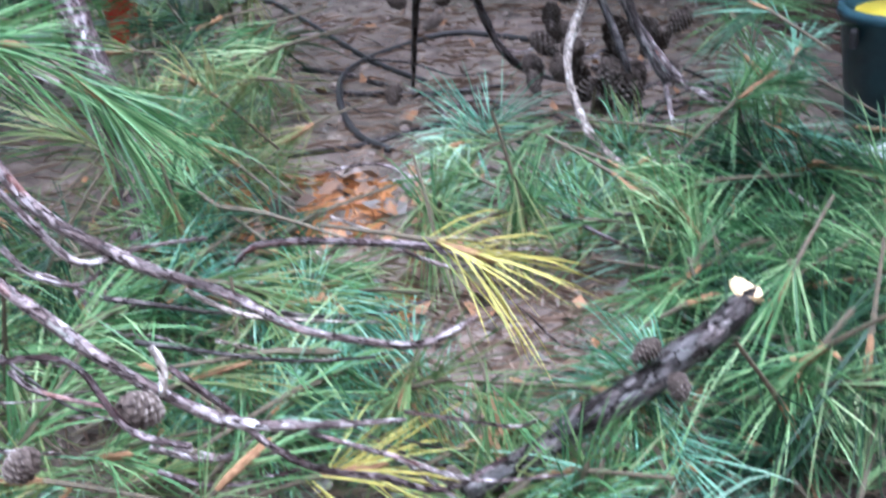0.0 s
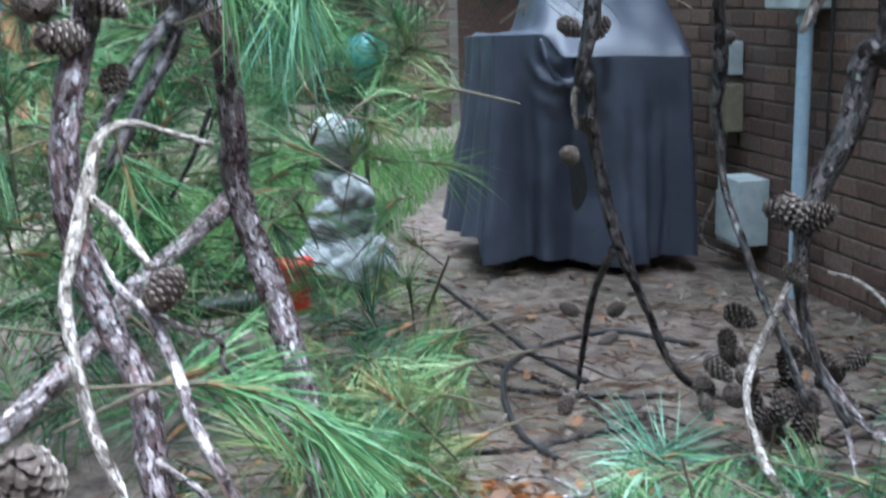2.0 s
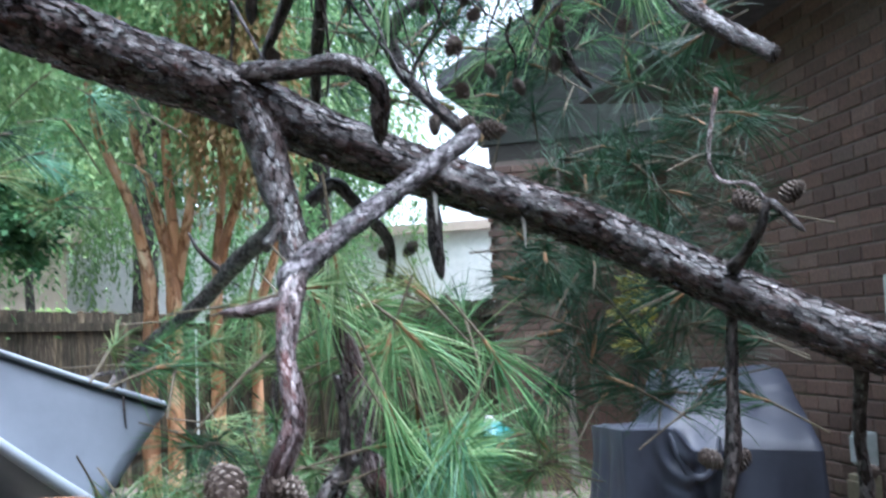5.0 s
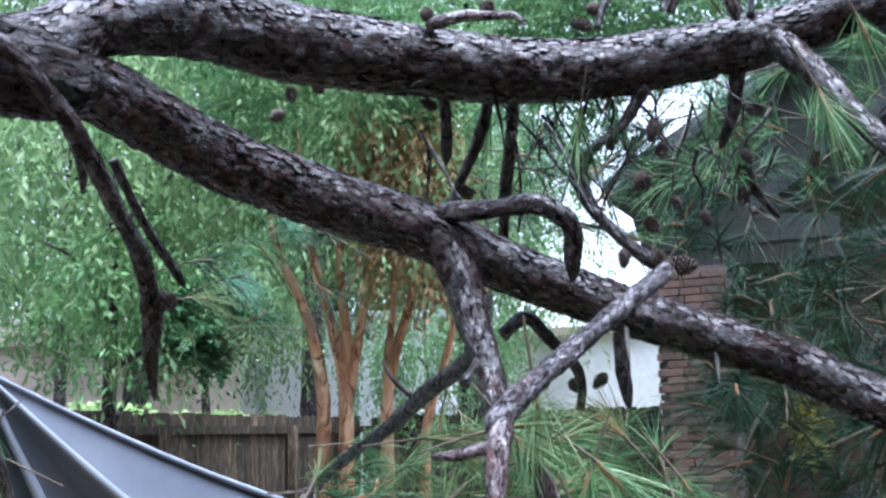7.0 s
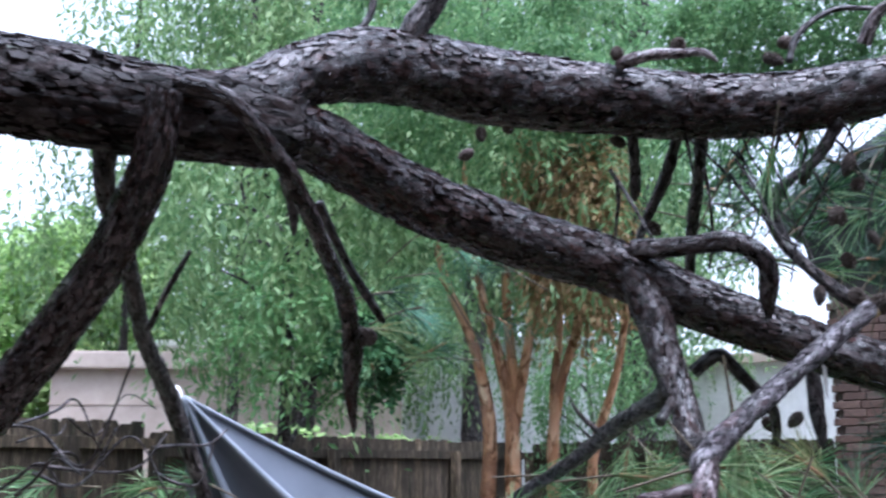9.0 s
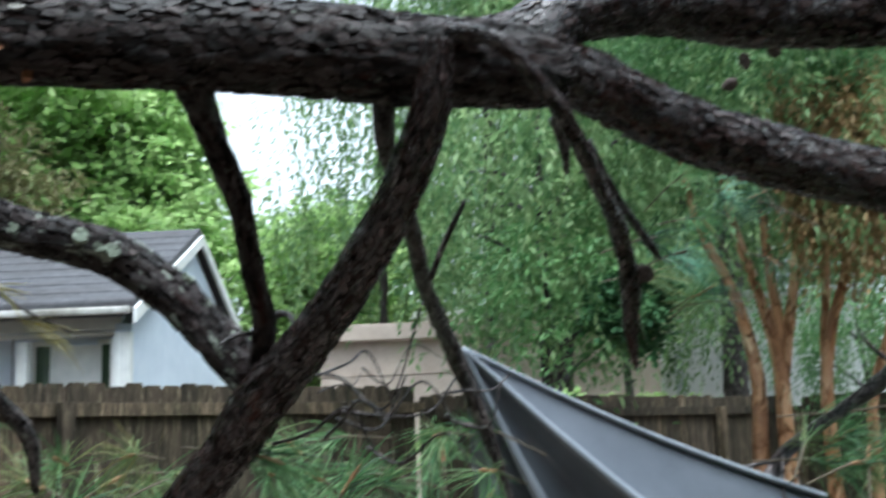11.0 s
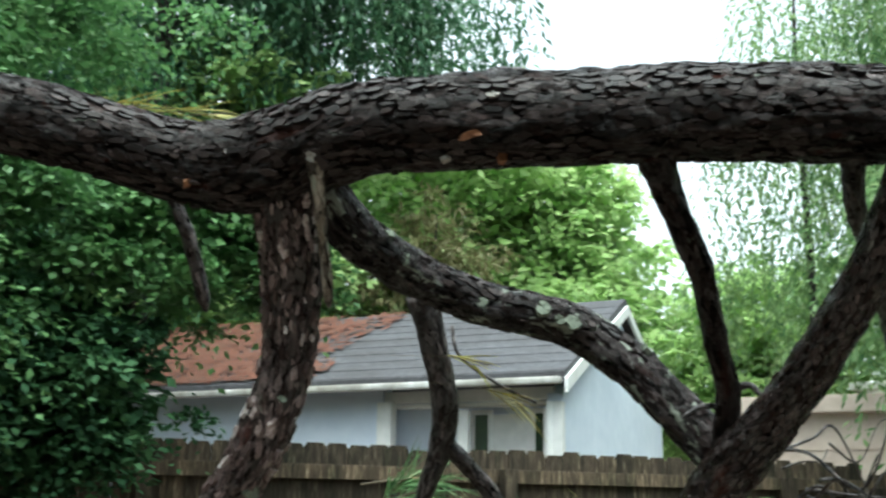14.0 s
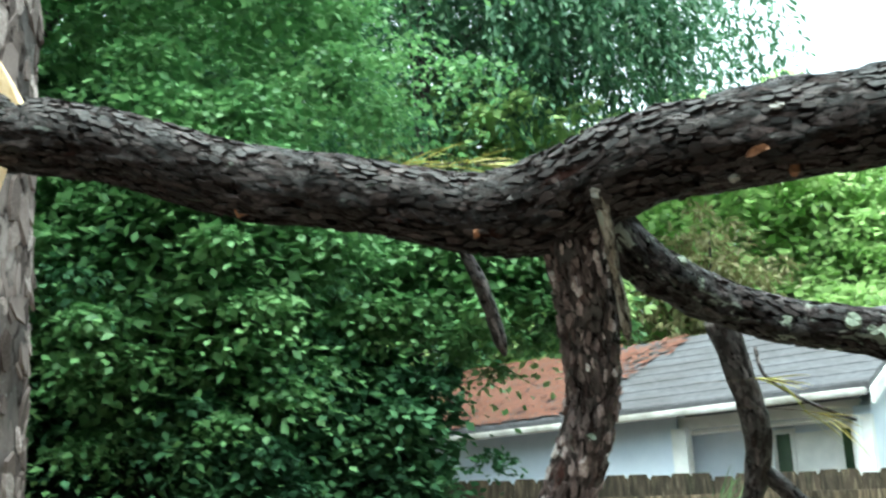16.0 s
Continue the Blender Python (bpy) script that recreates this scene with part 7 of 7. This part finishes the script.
# one tree, two leaf tones: upper and front clumps coloured lit, the rest dark
tree("shade_tree", "dense dark green leafy tree standing against the fence", (-6.6, -1.8, 0), trunk_to((-6.6, -1.8, 0), (-6.5, -1.8, 5.5), 0.14, 0.3, 7, 3),
     [((-6.85, -2.0, 2.2), (0.7, 1.9, 0.8), 9000, 0.056, LEAF_DARK, 110, 0.0), ((-6.7, -2.1, 2.7), (1.3, 2.4, 1.7), 66000, 0.053, LEAF_DARK, 240, 0.0),
      ((-5.95, -0.75, 3.0), (0.95, 1.1, 1.2), 26000, 0.050, LEAF_LIT, 110, 0.0), ((-6.5, -1.9, 4.9), (1.9, 3.0, 1.5), 46000, 0.056, LEAF_LIT, 190, 0.0), ((-6.0, -0.25, 2.1), (0.55, 0.75, 0.6), 9000, 0.054, LEAF_DARK, 50, 0.0),
      ((-6.2, 0.35, 2.2), (0.40, 0.50, 0.60), 6000, 0.054, LEAF_DARK, 40, 0.0), ((-6.1, 0.70, 3.0), (0.50, 0.65, 0.55), 6500, 0.052, LEAF_LIT, 45, 0.0), ((-6.15, 1.25, 3.1), (0.40, 0.50, 0.40), 2600, 0.052, LEAF_LIT, 26, 0.0)])
# added leaf mass whose black tone stands for shadow beneath the crown
tree("shadow_shrub", "near-black leaf mass added for the shadow under the tree", (-6.75, -0.9, 0), [[(-6.75, -0.9, 0, 0.05), (-6.75, -0.9, 0.8, 0.03), (-6.7, -0.9, 1.5, 0.01)]],
     [((-6.25, -1.5, 1.22), (0.40, 1.75, 1.0), 24000, 0.05, LEAF_SHADOW, 140, 0.0)])
tree("young_tree", "leafy green sapling with hanging twigs by the fence", (-6.0, 6.6, 0), trunk_to((-6.0, 6.6, 0), (-5.8, 6.6, 4.6), 0.07, 0.3, 6, 5),
     [((-5.6, 6.4, 2.75), (0.9, 0.95, 0.75), 1900, 0.075, LEAF_LIT, 46, 0.1), ((-5.15, 6.75, 2.50), (0.45, 0.55, 0.36), 1500, 0.065, LEAF_DARK, 20, 0.0), ((-5.9, 6.4, 3.9), (1.0, 1.2, 1.0), 4500, 0.10, LEAF_HANG, 44, 0.45)])
crape = tree("crape_myrtle", "multi-stemmed crape myrtle with smooth orange-brown bark and green leaves", (-4.85, 8.15, 0),
     [[(-4.90, 8.15, -0.05, 0.075), (-4.92, 8.15, 1.3, 0.068), (-4.88, 8.13, 2.0, 0.058), (-5.02, 8.10, 2.7, 0.045), (-5.29, 8.05, 3.35, 0.036), (-5.42, 7.95, 4.3, 0.02)],
      [(-4.70, 8.15, -0.05, 0.075), (-4.68, 8.15, 1.3, 0.068), (-4.68, 8.13, 2.1, 0.056), (-4.80, 8.10, 2.7, 0.045), (-4.95, 8.05, 3.3, 0.036), (-5.02, 7.95, 4.3, 0.02)],
      [(-4.68, 8.17, 1.9, 0.052), (-4.66, 8.15, 2.4, 0.046), (-4.70, 8.12, 3.1, 0.038), (-4.66, 8.05, 4.3, 0.02)],
      [(-4.67, 8.17, 2.0, 0.052), (-4.55, 8.15, 2.5, 0.044), (-4.43, 8.12, 3.0, 0.036), (-4.22, 8.05, 4.2, 0.02)],
      [(-4.36, 8.25, -0.05, 0.065), (-4.35, 8.25, 1.3, 0.058), (-4.32, 8.20, 1.95, 0.050), (-4.20, 8.15, 2.4, 0.042), (-4.03, 8.10, 2.8, 0.036), (-3.82, 8.05, 4.0, 0.02)],
      [(-4.32, 8.22, 1.9, 0.040), (-4.30, 8.18, 2.3, 0.034), (-4.20, 8.12, 2.8, 0.030), (-4.14, 8.02, 3.8, 0.016)],
      [(-4.06, 8.35, -0.05, 0.05), (-4.05, 8.35, 1.3, 0.045), (-4.00, 8.30, 1.8, 0.040), (-3.75, 8.25, 2.45, 0.032), (-3.52, 8.20, 3.6, 0.018)]],
     [((-4.72, 8.05, 4.9), (2.0, 1.8, 1.4), 24000, 0.065, LEAF_MID, 80, 0.2), ((-4.62, 7.85, 4.1), (1.7, 1.4, 0.8), 5000, 0.09, LEAF_HANG, 50, 0.5), ((-3.95, 7.75, 3.85), (0.5, 0.4, 0.7), 7000, 0.085, LEAF_BROWN, 34, 0.4)], "crape")
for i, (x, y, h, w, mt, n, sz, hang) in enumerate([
    (-16, -3.5, 9.0, 3.6, LEAF_DARK, 9000, 0.2, 0.0), (-19, 3.4, 9.6, 3.6, LEAF_HAZE, 11000, 0.24, 0.0), (-21, 9.0, 10.3, 4.4, LEAF_HAZE, 10000, 0.24, 0.0),
    (-20, 11.0, 8.8, 3.3, LEAF_HAZE, 9000, 0.22, 0.0), (-17, 14.0, 6.2, 3.0, LEAF_HAZE, 8000, 0.2, 0.0), (-10.6, 12.6, 10.2, 2.4, LEAF_HANG, 6500, 0.17, 0.45), (-13.8, 18.5, 7.4, 2.8, LEAF_HAZE, 6000, 0.2, 0.2), (-10.8, 18.8, 9.5, 3.2, LEAF_HANG, 6500, 0.22, 0.45),
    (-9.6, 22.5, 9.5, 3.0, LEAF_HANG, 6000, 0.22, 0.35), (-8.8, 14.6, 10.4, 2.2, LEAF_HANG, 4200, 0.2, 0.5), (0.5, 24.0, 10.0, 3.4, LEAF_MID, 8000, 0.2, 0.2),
    (-12.5, -8.0, 10.0, 3.8, LEAF_DARK, 10000, 0.2, 0.0), (-9.5, -3.4, 9.0, 2.6, LEAF_DARK, 11000, 0.13, 0.2), (-11.9, -0.2, 8.6, 2.0, LEAF_DARK, 7000, 0.15, 0.2), (-14.2, 15.8, 11.5, 2.2, LEAF_HANG, 4500, 0.2, 0.5), (-10.7, 11.3, 11.4, 1.7, LEAF_HANG, 4200, 0.18, 0.5), (4.0, 16.0, 10.0, 3.5, LEAF_DARK, 4000, 0.26, 0.0), (-17.5, 7.2, 6.6, 1.8, LEAF_OLIVE, 4000, 0.2, 0.2), (-17.5, -1.0, 9.0, 3.4, LEAF_LIT, 8000, 0.2, 0.0),
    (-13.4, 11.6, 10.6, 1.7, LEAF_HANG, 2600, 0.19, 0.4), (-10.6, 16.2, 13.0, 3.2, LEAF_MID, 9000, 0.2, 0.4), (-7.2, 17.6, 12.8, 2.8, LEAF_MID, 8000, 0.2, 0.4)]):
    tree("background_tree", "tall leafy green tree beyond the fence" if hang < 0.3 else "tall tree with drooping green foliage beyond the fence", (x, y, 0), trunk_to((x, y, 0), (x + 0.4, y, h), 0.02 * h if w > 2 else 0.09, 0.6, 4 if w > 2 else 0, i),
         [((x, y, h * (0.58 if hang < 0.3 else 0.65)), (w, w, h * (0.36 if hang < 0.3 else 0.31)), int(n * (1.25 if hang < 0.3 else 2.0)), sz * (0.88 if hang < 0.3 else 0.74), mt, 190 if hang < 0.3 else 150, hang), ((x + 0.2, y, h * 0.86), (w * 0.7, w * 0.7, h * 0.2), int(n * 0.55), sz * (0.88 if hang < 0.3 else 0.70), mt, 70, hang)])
tree("tall_pine", "tall pine with soft dark needles high above the pale trees", (-17.4, 2.4, 0), trunk_to((-17.4, 2.4, 0), (-17.2, 2.6, 14.0), 0.22, 0.5, 6, 91),
     [((-17.2, 2.8, 10.9), (2.8, 4.0, 1.9), 16000, 0.20, LEAF_PINE, 150, 0.35), ((-17.0, 1.2, 12.9), (2.8, 3.6, 2.0), 9000, 0.20, LEAF_PINE, 90, 0.35), ((-17.2, 5.0, 11.4), (2.2, 2.5, 1.3), 5500, 0.20, LEAF_PINE, 60, 0.35), ((-17.2, 7.3, 10.9), (1.8, 2.0, 0.9), 3000, 0.20, LEAF_PINE, 40, 0.35)])
tree("shrub", "dense dark evergreen shrub beyond the board fence", (-8.6, -0.8, 0), [[(-8.6, -0.8, 0, 0.06), (-8.6, -0.8, 1.2, 0.04), (-8.6, -0.7, 2.2, 0.015)]],
     [((-8.6, -1.2, 1.9), (0.8, 2.1, 1.3), 14000, 0.09, LEAF_DARK, 60, 0.0)])
tree("shrub", "low green shrub and vines along the fence", (-6.7, 4.6, 0), [[(-6.7, 4.6, 0, 0.03), (-6.6, 4.6, 0.6, 0.02), (-6.5, 4.7, 1.1, 0.008)]],
     [((-6.6, 4.6, 0.6), (0.4, 1.6, 0.6), 3500, 0.08, LEAF_MID, 40, 0.0)])
tree("willow", "weeping tree with thin green strands hanging over the fence", (-9.2, 12.6, 0), trunk_to((-9.2, 12.6, 0), (-9.2, 12.4, 4.4), 0.08, 0.3, 3, 15),
     [((-9.0, 12.2, 3.75), (1.3, 3.0, 0.75), 3000, 0.105, LEAF_HANG, 60, 0.45), ((-8.4, 12.2, 3.9), (0.9, 1.5, 0.5), 1500, 0.10, LEAF_HANG, 30, 0.45)])
tree("shrub", "loose green shrub with hanging strands beyond the fence", (-6.0, 12.8, 0), trunk_to((-6.0, 12.8, 0), (-6.0, 12.7, 3.4), 0.05, 0.3, 3, 23),
     [((-6.0, 12.7, 2.95), (1.5, 0.8, 0.6), 5200, 0.08, LEAF_MID, 60, 0.4)])
tree("hedge", "low clipped green hedge beyond the board fence", (-8.4, 10.5, 0), [[(-8.4, 10.5, 0, 0.04), (-8.4, 10.5, 1.0, 0.03), (-8.4, 10.6, 1.9, 0.01)]],
     [((-8.5, 10.8, 1.55), (0.45, 3.6, 0.66), 7000, 0.10, LEAF_HAZE, 90, 0.0)])
tree("yellowing_shrub", "yellow-leaved shrub behind the brick porch", (-1.38, 11.9, 0), [[(-1.38, 11.9, 0, 0.03), (-1.38, 11.9, 0.8, 0.02), (-1.38, 11.9, 1.6, 0.008)]],
     [((-1.38, 11.9, 1.65), (0.14, 0.14, 0.45), 500, 0.12, NEEDLE["yellow"], 20, 0.0)])
tree("background_tree", "tall leafy tree rising behind the brick porch", (-0.6, 15.6, 0), trunk_to((-0.6, 15.6, 0), (-2.4, 15.4, 8.5), 0.16, 0.6, 6, 77),
     [((-3.6, 15.2, 8.0), (2.8, 2.0, 1.7), 22000, 0.10, LEAF_MID, 90, 0.1), ((-1.0, 15.4, 7.0), (2.0, 1.8, 1.6), 8000, 0.09, LEAF_MID, 60, 0.1)])
# out of view: added trees that keep horizon light off the limbs' sides
for i, (x, y, h, w) in enumerate([(-5.5, -8.5, 9.0, 3.0), (-1.0, -7.5, 10.0, 3.2), (4.0, -7.0, 9.5, 3.2), (8.0, -2.0, 11.0, 3.4), (8.5, 5.0, 11.0, 3.2)]):
    tree("light_block_tree", "unseen dense tree added to block sky light from behind", (x, y, 0), trunk_to((x, y, 0), (x, y, h), 0.02 * h, 0.5, 5, 50 + i), [((x, y, h * 0.5), (w, w, h * 0.45), 5000, 0.42, LEAF_DARK, 160, 0.0)])


# ---- bricks ----
BW, BH, JT = 0.203, 0.068, 0.011
full, half = brick_mesh(BW, 0.10, BH), brick_mesh(BW / 2 - JT / 2, 0.10, BH)
rows = int(WH / (BH + JT))
loose = []
made = 0
for r in range(rows):
    z = 0.03 + r * (BH + JT) + BH / 2 - 0.06
    s = S0 + (0.107 if r % 2 else 0.0) + 0.11
    while s < S1 - 0.1:
        place = wall_frame(s, -0.055 + rng.uniform(-0.0025, 0.0025), z) @ pose(0, 0, 0, rng.normal() * 0.4, rng.normal() * 0.3, rng.normal() * 0.4)
        if 0.0 < s < 2.15 and 0.25 < z < 2.3 and made < 320:
            ob = new("brick", full)
            ob.matrix_world = place
            under(ob, wall)
            made += 1
        else:
            loose.append(place)
        s += BW + JT


def joined_bricks(name, mesh, places, thing):
    co = np.array([v.co[:] for v in mesh.vertices])
    fs = [tuple(p.vertices) for p in mesh.polygons]
    V, Q = [], []
    for m in places:
        k = len(V)
        a = np.array(m)
        V += list(co @ a[:3, :3].T + a[:3, 3])
        Q += [tuple(i + k for i in f) for f in fs]
    return under(tagged(raw(name, V, Q, BRICK), kind="stuff"), thing)


joined_bricks("brickwork", full, loose, wall)
places = []
for r in range(41):
    z = 0.0 + r * (BH + JT)
    for i in range(3):
        x = -2.27 - 0.33 + 0.11 + i * (BW + JT) + (0.05 if r % 2 else 0)
        places.append(Matrix.Translation((min(-2.04, x), 10.86 + rng.uniform(-0.003, 0.003), z)))
    for i in range(2):
        places.append(Matrix.Translation((-2.60, 10.95 + 0.215 * i + (0.08 if r % 2 else 0), z)) @ pose(0, 0, 0, 0, 0, 90))
joined_bricks("brickwork", full, places, porch)
